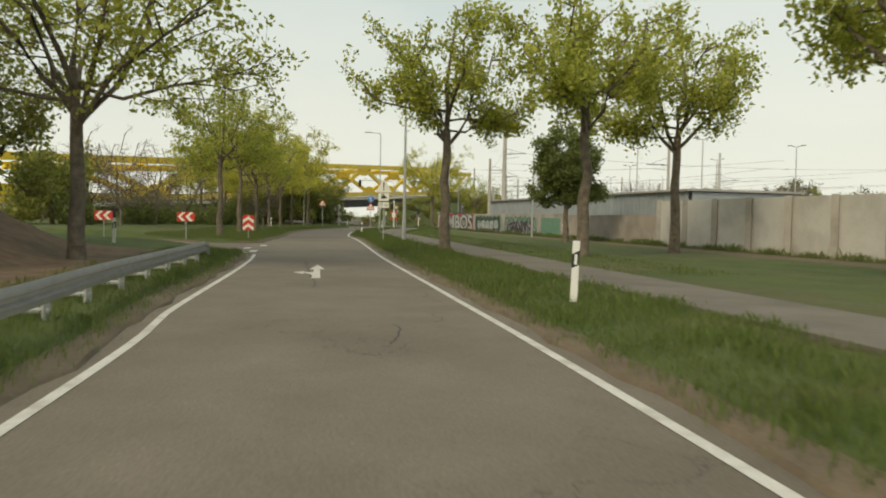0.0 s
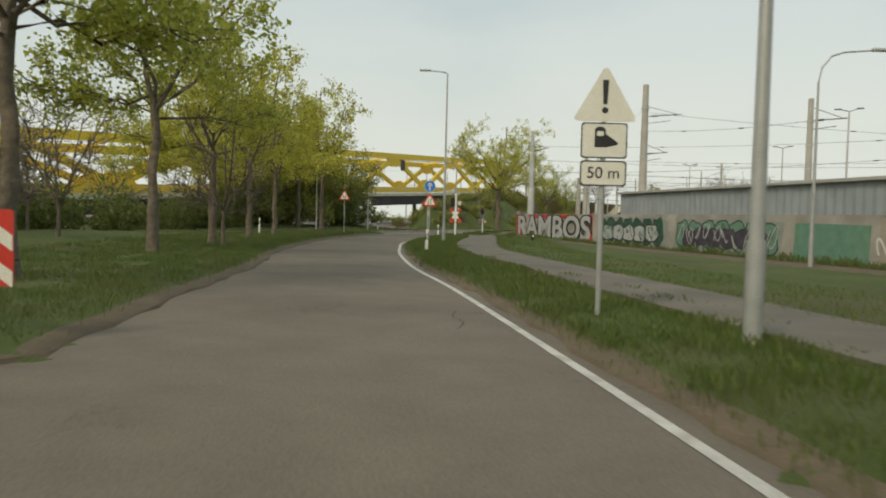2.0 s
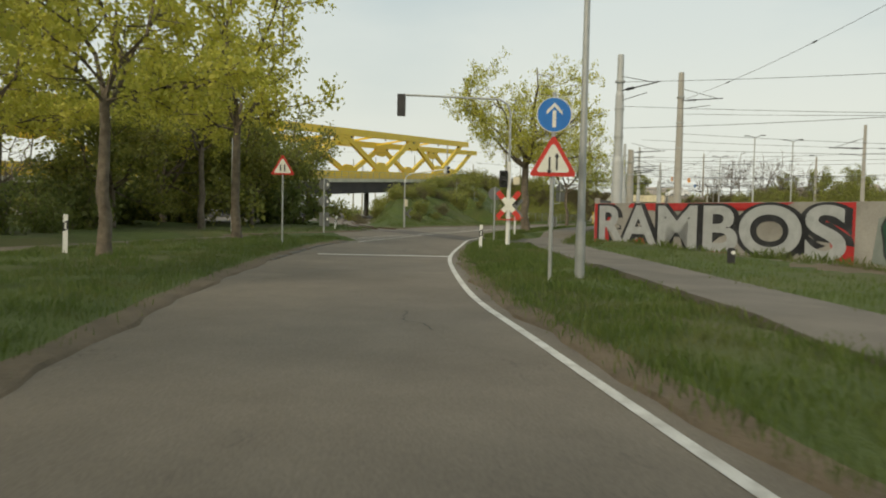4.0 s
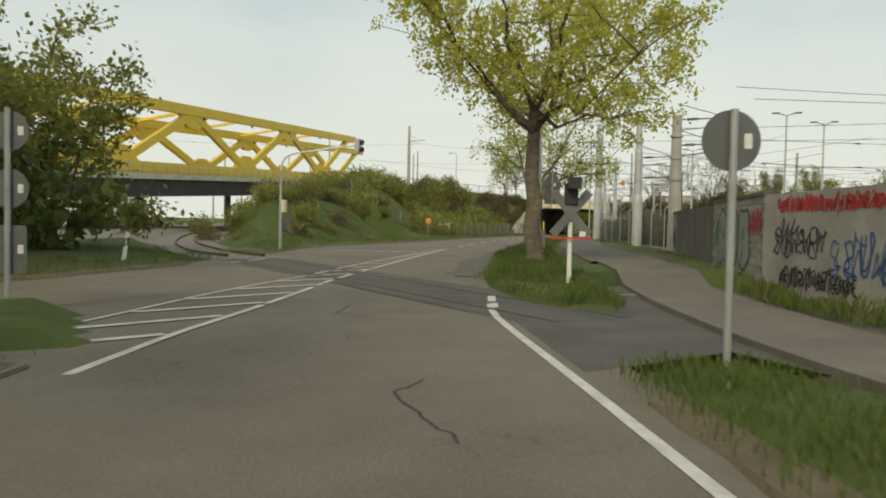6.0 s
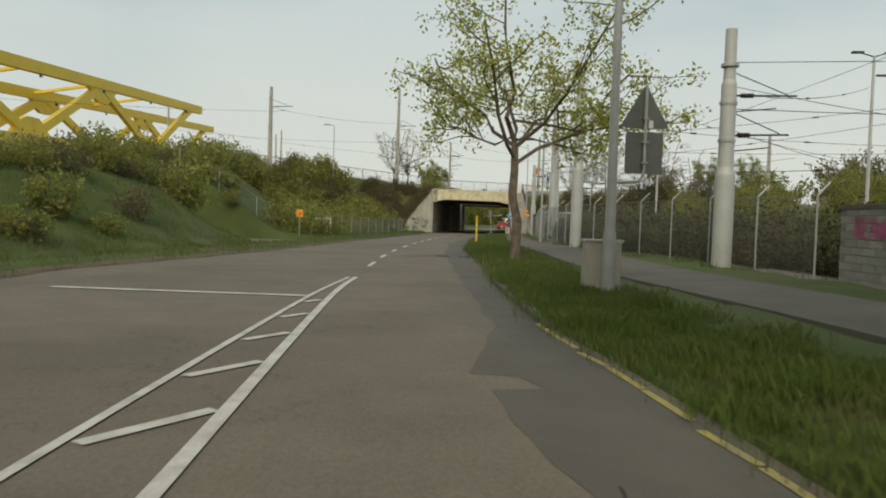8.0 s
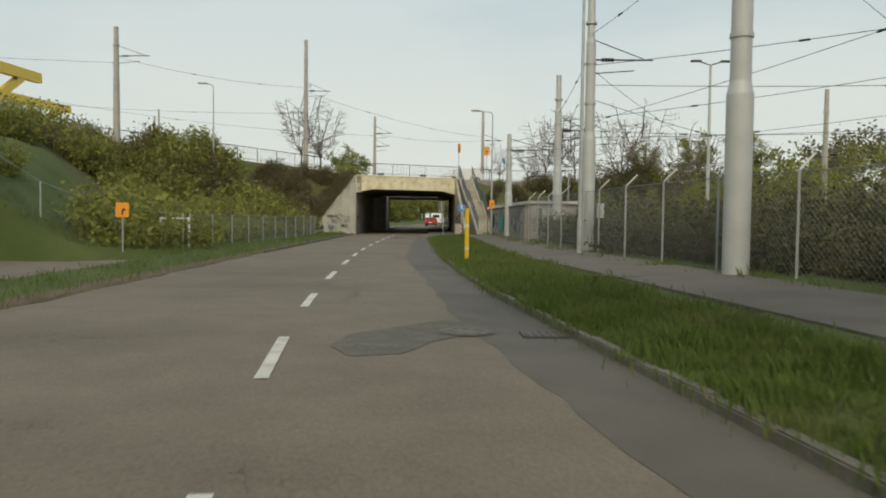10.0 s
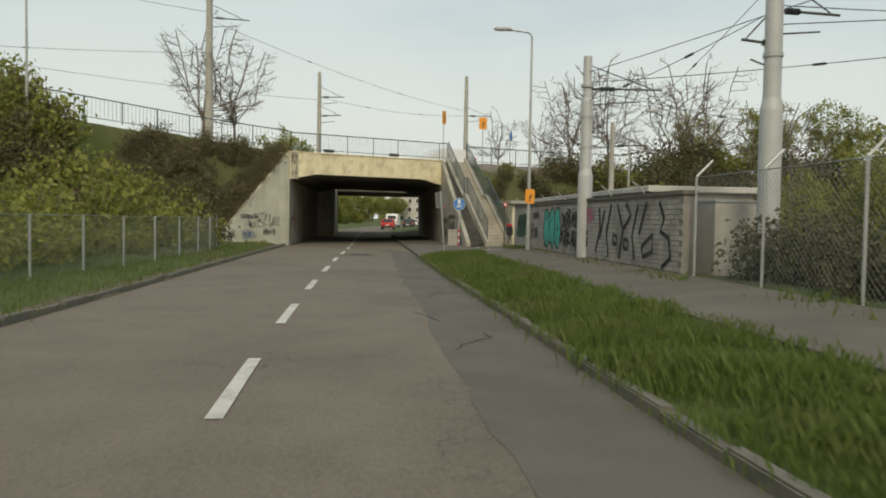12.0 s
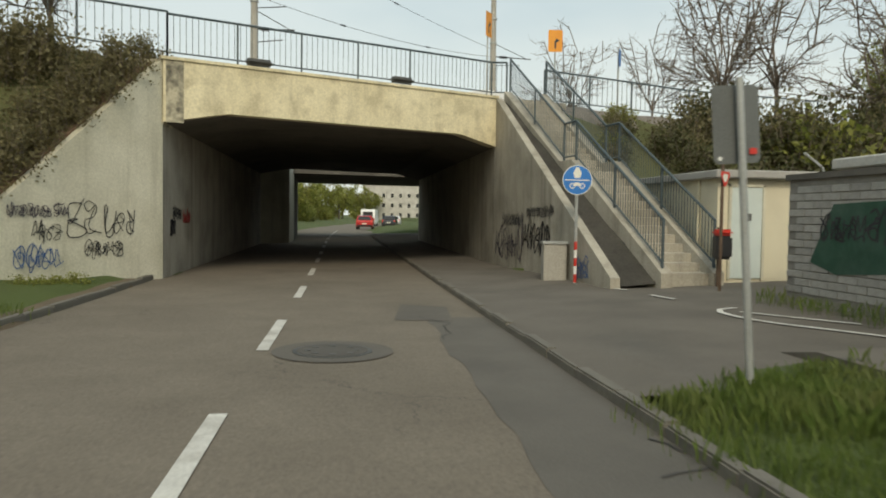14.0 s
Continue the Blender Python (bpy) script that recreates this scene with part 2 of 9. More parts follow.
M["railing"] = surface("railing_paint", (0.05, 0.072, 0.082), (0.078, 0.104, 0.115), 3, 0.6, 0.0, 0.05)
M["rust"] = surface("rail_steel", (0.1, 0.065, 0.045), (0.17, 0.12, 0.085), 4, 0.7, 0.4, 0.3)
M["yellow_steel"] = surface("yellow_bridge_paint", (0.84, 0.56, 0.035), (0.88, 0.61, 0.05), 0.6, 0.5, 0, 0.02, c=(0.66, 0.42, 0.03), c_amount=0.4)
M["girder"] = surface("dark_bridge_girder", (0.045, 0.04, 0.042), (0.07, 0.062, 0.06), 0.5, 0.7, 0.1, 0.05)
M["white"] = surface("white_plastic", (0.74, 0.74, 0.71), (0.8, 0.8, 0.77), 2, 0.5, 0, 0.03, c=(0.5, 0.48, 0.42), c_amount=0.3)
M["door_pale"] = surface("pale_blue_door_paint", (0.55, 0.62, 0.6), (0.63, 0.69, 0.66), 1.5, 0.5, 0, 0.03, c=(0.42, 0.46, 0.43), c_amount=0.4)
M["black"] = surface("black_plastic", (0.02, 0.02, 0.022), (0.032, 0.032, 0.034), 3, 0.45, 0, 0.03)
M["red"] = surface("red_sheeting", (0.55, 0.035, 0.025), (0.62, 0.05, 0.035), 2, 0.45, 0, 0.0)
M["blue"] = surface("blue_sheeting", (0.015, 0.16, 0.5), (0.025, 0.19, 0.56), 2, 0.45, 0, 0.0)
# Grey of the sign backs, set darker to include the shade on them.
M["sign_back"] = surface("shade_darkened_sign_grey", (0.13, 0.135, 0.13), (0.17, 0.18, 0.175), 2, 0.55, 0.3, 0.03)
M["sign_white"] = surface("sign_white_sheeting", (0.72, 0.71, 0.62), (0.78, 0.77, 0.69), 2, 0.5, 0, 0.0)
M["orange"] = surface("orange_sign", (0.75, 0.28, 0.02), (0.82, 0.33, 0.03), 2, 0.5, 0, 0.0)
M["yellow"] = surface("yellow_plastic", (0.75, 0.5, 0.02), (0.82, 0.56, 0.03), 2, 0.5, 0, 0.0)
M["bark"] = surface("tree_bark", (0.1, 0.08, 0.06), (0.2, 0.165, 0.125), 5, 0.95, 0, 0.9, 18, bump_dist=0.03)
M["twig"] = surface("bare_twigs", (0.13, 0.105, 0.085), (0.2, 0.165, 0.13), 5, 0.95, 0, 0.2)
M["leaf_a"] = leaf_material("maple_leaves", (0.27, 0.31, 0.05), (0.5, 0.5, 0.1), 0.5)
M["leaf_b"] = leaf_material("fresh_yellow_leaves", (0.4, 0.41, 0.065), (0.62, 0.57, 0.115), 0.52)
M["leaf_c"] = leaf_material("dark_crown_leaves", (0.11, 0.145, 0.04), (0.23, 0.26, 0.075), 0.5)
M["leaf_d"] = leaf_material("spring_bush_leaves", (0.17, 0.2, 0.045), (0.36, 0.36, 0.085), 0.5, (0.24, 0.22, 0.075))
M["leaf_e"] = leaf_material("brown_scrub", (0.13, 0.115, 0.055), (0.225, 0.195, 0.092), 0.45)
M["brick_white"] = surface("painted_block", (0.3, 0.285, 0.26), (0.42, 0.4, 0.37), 2.2, 0.85, 0, 0.25, 30, c=(0.16, 0.145, 0.125), c_scale=0.8, c_amount=0.65, spread=0.12)
M["brick_sooty"] = surface("sooty_block", (0.25, 0.235, 0.205), (0.36, 0.34, 0.3), 1.2, 0.9, 0, 0.3, 30, c=(0.11, 0.1, 0.084), c_scale=0.7, c_amount=0.75, spread=0.15)
M["render_pale"] = surface("pale_panel_wall", (0.46, 0.44, 0.4), (0.58, 0.56, 0.52), 0.6, 0.9, 0, 0.2, 25, c=(0.3, 0.28, 0.25), c_scale=0.5, c_amount=0.5)
M["mortar"] = surface("mortar", (0.2, 0.185, 0.165), (0.27, 0.25, 0.22), 3, 0.95, 0, 0.3, 40)
M["render_grey"] = surface("grey_rendered_wall", (0.3, 0.28, 0.25), (0.4, 0.375, 0.335), 0.7, 0.9, 0, 0.2, 25, c=(0.2, 0.18, 0.155), c_scale=0.6, c_amount=0.6)
M["render_brown"] = surface("brown_rendered_wall", (0.29, 0.25, 0.215), (0.37, 0.325, 0.28), 0.7, 0.9, 0, 0.2, 25, c=(0.21, 0.185, 0.16), c_scale=0.6, c_amount=0.6)
M["sheet"] = surface("corrugated_sheet", (0.3, 0.33, 0.34), (0.38, 0.41, 0.42), 0.9, 0.6, 0.3, 0.05)
M["cream"] = surface("cream_render", (0.66, 0.6, 0.45), (0.72, 0.66, 0.5), 0.8, 0.85, 0, 0.1, c=(0.45, 0.4, 0.3), c_amount=0.4)
M["bitumen"] = surface("roof_edge", (0.3, 0.29, 0.27), (0.4, 0.385, 0.36), 1, 0.85, 0, 0.1)
M["mesh_wire"] = surface("fence_wire", (0.2, 0.21, 0.2), (0.28, 0.29, 0.28), 4, 0.6, 0.4, 0)
M["wire"] = surface("overhead_wire", (0.05, 0.05, 0.05), (0.08, 0.08, 0.08), 4, 0.6, 0.4, 0)


# ---- helpers for building ----
def bm_new():
    return bmesh.new()


def add_box(bm, x, y, z, sx, sy, sz, m=None):
    """A box with its middle at x, y, z."""
    g = bmesh.ops.create_cube(bm, size=1.0)
    mat = Matrix.Translation((x, y, z)) @ Matrix.Diagonal((sx, sy, sz, 1))
    if m is not None:
        mat = m @ mat
    bmesh.ops.transform(bm, matrix=mat, verts=g["verts"])
    return g["verts"]


def add_tube(bm, p, q, r0, r1=None, seg=10, caps=True):
    """A tapered round bar from p to q."""
    p, q = Vector(p), Vector(q)
    r1 = r0 if r1 is None else r1
    d = q - p
    if d.length < 1e-5:
        return
    z = d.normalized()
    x = z.orthogonal().normalized()
    y = z.cross(x)
    a, b = [], []
    for i in range(seg):
        k = 2 * math.pi * i / seg
        o = x * math.cos(k) + y * math.sin(k)
        a.append(bm.verts.new(p + o * r0))
        b.append(bm.verts.new(q + o * r1))
    for i in range(seg):
        j = (i + 1) % seg
        bm.faces.new((a[i], a[j], b[j], b[i]))
    if caps:
        bm.faces.new(a[::-1])
        bm.faces.new(b)


def add_pipe(bm, pts, r, seg=8):
    for p, q in zip(pts[:-1], pts[1:]):
        add_tube(bm, p, q, r, r, seg)


def add_prism(bm, pts, z0, z1):
    """Upright prism over a plan outline, bottom z0, top z1 (numbers)."""
    a = [bm.verts.new((x, y, z0)) for x, y in pts]
    b = [bm.verts.new((x, y, z1)) for x, y in pts]
    n = len(pts)
    for i in range(n):
        j = (i + 1) % n
        bm.faces.new((a[i], a[j], b[j], b[i]))
    bm.faces.new(a[::-1])
    bm.faces.new(b)


def add_plate(bm, pts, thick):
    """A flat plate in the xz plane, front at y = 0 towards -y, given its outline."""
    a = [bm.verts.new((x, 0, z)) for x, z in pts]
    b = [bm.verts.new((x, thick, z)) for x, z in pts]
    n = len(pts)
    for i in range(n):
        j = (i + 1) % n
        bm.faces.new((a[i], b[i], b[j], a[j]))
    bm.faces.new(a)
    bm.faces.new(b[::-1])


def mesh_of(name, bm, mat, smooth=False):
    bmesh.ops.recalc_face_normals(bm, faces=bm.faces)
    if smooth:
        for e in bm.edges:
            if len(e.link_faces) == 2 and e.calc_face_angle(0.0) > 0.9:
                e.smooth = False
    me = bpy.data.meshes.new(name)
    bm.to_mesh(me)
    bm.free()
    if smooth:
        for p in me.polygons:
            p.use_smooth = True
    if mat is not None:
        for one in (mat if isinstance(mat, (list, tuple)) else [mat]):
            me.materials.append(one)
    return me


def part(name, bm, mat, parent=None, label="", smooth=False):
    ob = new(name, mesh_of(name, bm, mat, smooth))
    if parent is not None:
        ob.parent = parent
    return tagged(ob, label)


def thing(name, label, category, group="", m=None):
    ob = new(name)
    ob.empty_display_size = 0.2
    if m is not None:
        ob.matrix_basis = m
    return tagged(ob, label, category, group)


def setting(name, bm, mat, label="", smooth=False):
    return tagged(new(name, mesh_of(name, bm, mat, smooth)), label, "", "", "structure")


def length_steps(pts, step):
    """Points at even steps along a plan polyline, smoothed at its corners."""
    pts = [Vector((p[0], p[1])) for p in pts]
    dense = []
    n = len(pts)
    for i in range(n - 1):
        p0, p1, p2, p3 = pts[max(i - 1, 0)], pts[i], pts[i + 1], pts[min(i + 2, n - 1)]
        for k in range(16):
            t = k / 16
            dense.append(0.5 * ((2 * p1) + (p2 - p0) * t + (2 * p0 - 5 * p1 + 4 * p2 - p3) * t * t + (3 * p1 - p0 - 3 * p2 + p3) * t ** 3))
    dense.append(pts[-1])
    run = [0.0]
    for a, b in zip(dense[:-1], dense[1:]):
        run.append(run[-1] + (b - a).length)
    count = max(2, int(run[-1] / step) + 1)
    out, j = [], 0
    for i in range(count):
        s = run[-1] * i / (count - 1)
        while j < len(run) - 2 and run[j + 1] < s:
            j += 1
        k = (s - run[j]) / max(1e-9, run[j + 1] - run[j])
        out.append(dense[j].lerp(dense[j + 1], k))
    return out


def normals_of(line):
    """Unit vectors to the right of a plan polyline."""
    out = []
    for i in range(len(line)):
        d = line[min(i + 1, len(line) - 1)] - line[max(i - 1, 0)]
        d.normalize()
        out.append(Vector((d.y, -d.x)))
    return out


def add_ribbon(bm, line, w0, w1, z, thick=0.0):
    """A flat band along a plan polyline, between the offsets w0 and w1 to its right; z: a number or a function of x, y."""
    zz = z if callable(z) else (lambda x, y: z)
    ns = normals_of(line)
    prev = None
    for p, nrm in zip(line, ns):
        a, b = p + nrm * w0, p + nrm * w1
        row = [bm.verts.new((a.x, a.y, zz(a.x, a.y))), bm.verts.new((b.x, b.y, zz(b.x, b.y)))]
        if thick:
            row = [bm.verts.new((a.x, a.y, zz(a.x, a.y) - thick))] + row + [bm.verts.new((b.x, b.y, zz(b.x, b.y) - thick))]
        if prev:
            for i in range(len(row) - 1):
                bm.faces.new((prev[i], prev[i + 1], row[i + 1], row[i]))
        prev = row


def add_sheet(bm, left, right, z, cols=6):
    """A road surface between two edges."""
    n = max(len(left), len(right))
    prev = None
    for i in range(n):
        a = left[round(i * (len(left) - 1) / (n - 1))]
        b = right[round(i * (len(right) - 1) / (n - 1))]
        row = []
        for k in range(cols + 1):
            q = a.lerp(b, k / cols)
            row.append(bm.verts.new((q.x, q.y, z)))
        if prev:
            for k in range(cols):
                bm.faces.new((prev[k], prev[k + 1], row[k + 1], row[k]))
        prev = row


def seg_dist(x, y, pts):
    """Distance arrays from points x, y to a polyline, and on which side they lie (positive: right)."""
    best = np.full(np.shape(x), 1e9)
    side = np.zeros(np.shape(x))
    for a, b in zip(pts[:-1], pts[1:]):
        ax, ay, dx, dy = a[0], a[1], b[0] - a[0], b[1] - a[1]
        l2 = dx * dx + dy * dy
        t = np.clip(((x - ax) * dx + (y - ay) * dy) / l2, 0, 1)
        ex, ey = x - (ax + t * dx), y - (ay + t * dy)
        d = np.hypot(ex, ey)
        s = np.sign(dy * ex - dx * ey)
        near = d < best
        best = np.where(near, d, best)
        side = np.where(near, s, side)
    return best, side


def inside(x, y, pts):
    r = np.zeros(np.shape(x), bool)
    n = len(pts)
    for i in range(n):
        x0, y0 = pts[i][0], pts[i][1]
        x1, y1 = pts[(i + 1) % n][0], pts[(i + 1) % n][1]
        c = ((y0 > y) != (y1 > y)) & (x < (x1 - x0) * (y - y0) / (y1 - y0 + 1e-12) + x0)
        r ^= c
    return r


def sstep(v):
    v = np.clip(v, 0, 1)
    return v * v * (3 - 2 * v)


# ---- plan of the roads ----
RIGHT_EDGE = [(84, -186), (66.8, -163.4), (59.8, -154.5), (51.6, -144.2), (43.3, -133.33), (37.8, -126.23), (33.2, -120.6), (28.2, -113.7), (23.9, -107.1), (21.3, -102.9), (17.35, -95.2), (15.2, -90.2), (12.9, -84.2), (11.1, -79.5), (10.5, -77.4)]
LEFT_EDGE = [(77, -186), (61.05, -164.55), (57.35, -160.0), (52.0, -153.0), (48.6, -148.7), (46.3, -146.0)]
LEFT_EDGE2 = [(38.7, -136.9), (34.5, -131.0), (29.7, -124.0), (24.5, -117.4), (17.7, -107.0), (12.8, -98.2), (10.7, -93.9), (9.0, -90.3), (7.3, -85.4)]
KERB_RIGHT = [(9.75, -74.4), (8.75, -70.8), (6.95, -60.9), (6.25, -57.6), (5.29, -50.3), (4.7, -43.3), (3.95, -36.5), (3.35, -30.6), (2.75, -19.5), (2.6, -11.0), (2.45, -4.0), (2.35, 8.0), (2.3, 24.0), (2.45, 60.0), (3.8, 90.0), (8.0, 130.0), (15.0, 170.0)]
EDGE_LEFT = [(4.0, -108.0), (1.2, -96.0), (-0.6, -85.0), (-0.9, -75.5), (-2.7, -64.2), (-5.2, -52.0), (-4.8, -44.4), (-4.5, -34.3), (-4.5, -17.6), (-4.35, -6.8), (-4.2, 10.0), (-4.1, 19.3), (-4.1, 60.0), (-2.8, 90.0), (1.4, 130.0), (8.4, 170.0)]
PATH_LINE = [(76, -167.8), (67.2, -157.2), (60.5, -149.1), (51.9, -138.3), (42.7, -126.8), (33.7, -115.4), (28.3, -107.3), (20.5, -91.5), (16.5, -83.5), (14.5, -77), (13.0, -69), (11.0, -58), (9.2, -48), (8.2, -38), (7.2, -28), (6.3, -18), (6.1, -8), (6.0, 2), (5.9, 10), (5.7, 16)]
SIDE_N = [(46.0, -145.9), (44.0, -144.3), (40.9, -143.9), (34, -143.6), (10, -143)]
SIDE_S = [(38.3, -136.3), (37.6, -137.4), (35.5, -138.0), (30, -138.2), (10, -137.5)]

road_main = length_steps(RIGHT_EDGE, 1.5)
left_main = length_steps(LEFT_EDGE, 1.5) + length_steps(LEFT_EDGE2, 1.5)
kerb_line = length_steps(KERB_RIGHT, 1.0)
left_line = length_steps(EDGE_LEFT, 1.0)
path_line = length_steps(PATH_LINE, 1.5)

outline_a = [tuple(p) for p in road_main] + [tuple(p) for p in reversed(left_main)]
outline_b = [tuple(p) for p in kerb_line] + [tuple(p) for p in reversed(left_line)] + [(7.5, -108), (3.7, -88.4), (2.4, -82.0), (4.5, -81.9), (7.3, -85.4), (10.5, -77.4)]
outline_c = [(46.0, -145.9), (44.0, -144.3), (40.9, -143.9), (34, -143.6), (10, -143), (10, -137.5), (30, -138.2), (36.0, -138.0), (38.7, -136.9)]
outline_e = [(47.2, -146.6), (45.2, -145.4), (43.5, -144.4), (40, -143.9), (36, -140), (37.2, -137.6), (38.2, -136.2), (41, -136.5)]
outline_d = [(-4.5, -34.3), (-10, -33.5), (-16, -33), (-16, -23), (-9, -21.8), (-4.6, -17.6)]


def ground_z(x, y):
    """Height of the ground sheet."""
    x, y = np.asarray(x, float), np.asarray(y, float)
    d1, s1 = seg_dist(x, y, RIGHT_EDGE)
    d2, s2 = seg_dist(x, y, KERB_RIGHT)
    d3, s3 = seg_dist(x, y, LEFT_EDGE)
    d4, s4 = seg_dist(x, y, LEFT_EDGE2)
    d5, s5 = seg_dist(x, y, EDGE_LEFT)
    dr = np.minimum(d1, d2)
    dl = np.minimum(np.minimum(d3, d4), d5)
    d = np.minimum(dr, dl)
    z = 0.06 + 0.12 * sstep(d / 1.0) + np.interp(y, [-88, -74], [0.03, 0.22]) * sstep((d - 0.6) / 4.0)
    z = np.where(dr < dl, z - np.interp(y, [-88, -74], [0.1, 0.3]) * sstep((d - 7) / 7), z + 0.25 * sstep((d - 4) / 6) * (y < -80))
    # banks beside the underpass
    ridge = np.interp(x, [-60, -26, -15, -4, 4.7, 12, 30, 60], [-2, 4.0, 10.5, 17.8, 22.4, 25.5, 30, 36])
    top = np.interp(x, [-60, -26, -10, -4, 5, 30, 80], [7.0, 7.0, 5.9, 5.0, 5.0, 5.2, 4.5])
    south = ridge - y
    slope = np.interp(x, [-20, -6, 5, 9], [1.35, 1.3, 1.1, 1.3])
    bank = top - np.maximum(south, 0) / slope
    bank = bank - 0.9 * np.maximum(0, -33.0 - x)
    cut = ((x > -4.9) & (x < 5.8)) | ((x > 0) & (x < 8.2) & (y > 38))
    bank = np.where(cut, -1, bank)
    wing_x, wing_y = np.array([-3.95, -7.9]), np.array([18.6, 12.1])
    front = (x > -9.5) & (x < -3.9) & ((y - 12.1) < (x + 8.9) * (6.5 / 3.95)) & (y < 20)
    bank = np.where(front, -1, bank)
    bank = np.where((x > 4.0) & (x < 8.4) & (y < 18.8), -1, bank)
    bank = np.where((x >= 8.4) & (x < 11.5) & (y < 18.2), -1, bank)
    bank = np.where(y > 75, np.where(np.abs(x - 4) < 14, 0, 1.0), bank)
    along_w = ((x + 3.95) * -3.95 + (y - 18.6) * -6.5) / 57.85
    behind = ((x + 3.95) * -6.5 + (y - 18.6) * 3.95) / 7.606
    cap = np.interp(along_w, [0, 0.8], [5.0, 0.15]) + 0.62 * behind - 0.1
    bank = np.where((behind > -0.2) & (behind < 7) & (along_w > -0.15) & (along_w < 1.6), np.minimum(bank, cap), bank)
    z = np.maximum(z, bank)
    # grassy mound before the bridge end
    mx, my = np.interp(y, [-50, -30, 0, 10], [-13, -15, -23, -26]), y
    mh = np.interp(y, [-56, -49, -42, -25, 5], [0, 2.4, 3.6, 4.4, 6.4])
    hw = np.interp(y, [-50, -35, 0], [7.5, 9.0, 11])
    mound = mh * (1 - sstep(np.abs(x - mx) / hw) * 1.0)
    mound = np.where(x < mx, mh * (1 - sstep(np.abs(x - mx) / (hw * 1.2))), mound)
    z = np.maximum(z, np.where((y < 8) & (y > -58), mound, 0))
    # bank beside the guard rail
    lb = 2.6 * sstep((d3 - 3.2) / 9.0) * ((s3 < 0) & (y < -147.5)) * sstep((-147.5 - y) / 6)
    z = np.maximum(z, lb + 0.1 * (lb > 0))
    d9, s9 = seg_dist(x, y, PATH_LINE)
    z = np.where((d9 < 1.1) & (y < 9), z - 0.08, z)
    # rail yard and far ground
    d7, s7 = seg_dist(x, y, [(-1.6, -65.6), (-5.4, -62.2), (-9.8, -57.2), (-14.8, -50.6), (-21.3, -40.5), (-28.3, -28.4), (-36.4, -10)])
    z = np.where(d7 < 7, np.minimum(z, 0.0 + 3.0 * sstep((d7 - 2.0) / 4.0)), z)
    far_y = y > 75
    z = np.where(inside(x, y, [(13.2, -84.6), (9.9, -77.2), (9.4, -74.0), (10.2, -72.2), (11.4, -73.0), (12.4, -70.6), (15.1, -70.6), (15.7, -72.5), (17.4, -79.0), (20.2, -85.2), (16.0, -84.8)]), -0.08, z)
    z = np.where(inside(x, y, [(2.4, 6.3), (7.4, 8.2), (7.4, -2), (11.2, -2), (11.2, 14.9), (7.6, 15.2), (5.4, 16), (4.7, 22.4), (4.7, 41), (7.2, 62), (2.4, 62)]), -0.08, z)
    for o in (outline_a, outline_b, outline_c, outline_d, outline_e):
        z = np.where(inside(x, y, o), -0.08, z)
    z = np.where((d < 1.25) & ~((x < -9) | far_y) & ~((y < -135.5) & (y > -147) & (x < 47)) & (z < 1.0) & ~((y > 13) & (x < -4)), -0.08, z)
    return z


def gz(x, y):
    return float(ground_z(np.array([x]), np.array([y]))[0])


def axis(a, b, fine_a, fine_b, fine, far):
    v = list(np.arange(fine_a, fine_b + 1e-6, fine))
    lo, hi, st = fine_a, fine_b, fine
    while lo > a:
        st *= 1.35
        lo -= st
        v.insert(0, lo)
    st = fine
    while hi < b:
        st *= 1.35
        hi += st
        v.append(hi)
    return np.array(v)


# ---- ground ----
gx, gy = axis(-2600, 2600, -34, 84, 0.65, 40), axis(-2600, 2600, -172, 60, 0.65, 40)
GX, GY = np.meshgrid(gx, gy)
GZ = ground_z(GX, GY)
gd, gs = seg_dist(GX, GY, PATH_LINE)
GZ += 0.05 * np.sin(GX * 1.7 + np.sin(GY * 1.1)) * np.cos(GY * 1.3) * (GZ > 0.12) * (gd > 1.6)
GZ += (0.16 * np.sin(GX * 0.9 + 1.3 * np.sin(GY * 0.7)) * np.sin(GY * 1.1 + np.sin(GX * 1.3)) + 0.08 * np.sin(GX * 3.1 + GY * 2.3)) * np.clip(GZ - 0.9, 0, 1) * (GY < 9) * (np.abs(GX) < 60)
nx, ny = len(gx), len(gy)
verts = np.stack([GX.ravel(), GY.ravel(), GZ.ravel()], 1)
ii = (np.arange(ny - 1)[:, None] * nx + np.arange(nx - 1)[None, :]).ravel()
faces = np.stack([ii, ii + 1, ii + nx + 1, ii + nx], 1)
gm = bpy.data.meshes.new("ground")
gm.from_pydata(verts.tolist(), [], faces.tolist())
gm.materials.append(M["grass_soil"])
gm.materials.append(M["gravel"])
gm.materials.append(M["dry"])
gm.materials.append(M["litter"])
fx, fy = verts[faces].mean(1)[:, 0], verts[faces].mean(1)[:, 1]
fz = verts[faces].mean(1)[:, 2]
yard_line = [(90, -150), (66, -128), (30, -93), (18, -80), (15.8, -71), (13, -48), (8.6, -10), (7.6, 12), (60, 24)]
right_yard = inside(fx, fy, yard_line + [(900, 24), (900, -150)])
left_yard = (fx < -14) & (fy < 60) & (fz < 0.5) & (fy > -80) & (fx > -300)
deck = (fz > 4.6) & (fy > 23)
kind = np.where(right_yard | left_yard | deck, 1, 0)
d6, s6 = seg_dist(fx, fy, [(90, -161), (70.9, -139.5), (62.9, -130), (54.9, -121), (44.4, -109.3), (28, -91.5)])
kind = np.where((d6 < 1.6), 2, kind)
d8, s8 = seg_dist(fx, fy, LEFT_EDGE)
kind = np.where((s8 < 0) & (d8 > 2.2) & (d8 < 30) & (fy < -148.5) & (fx < 70), 3, kind)
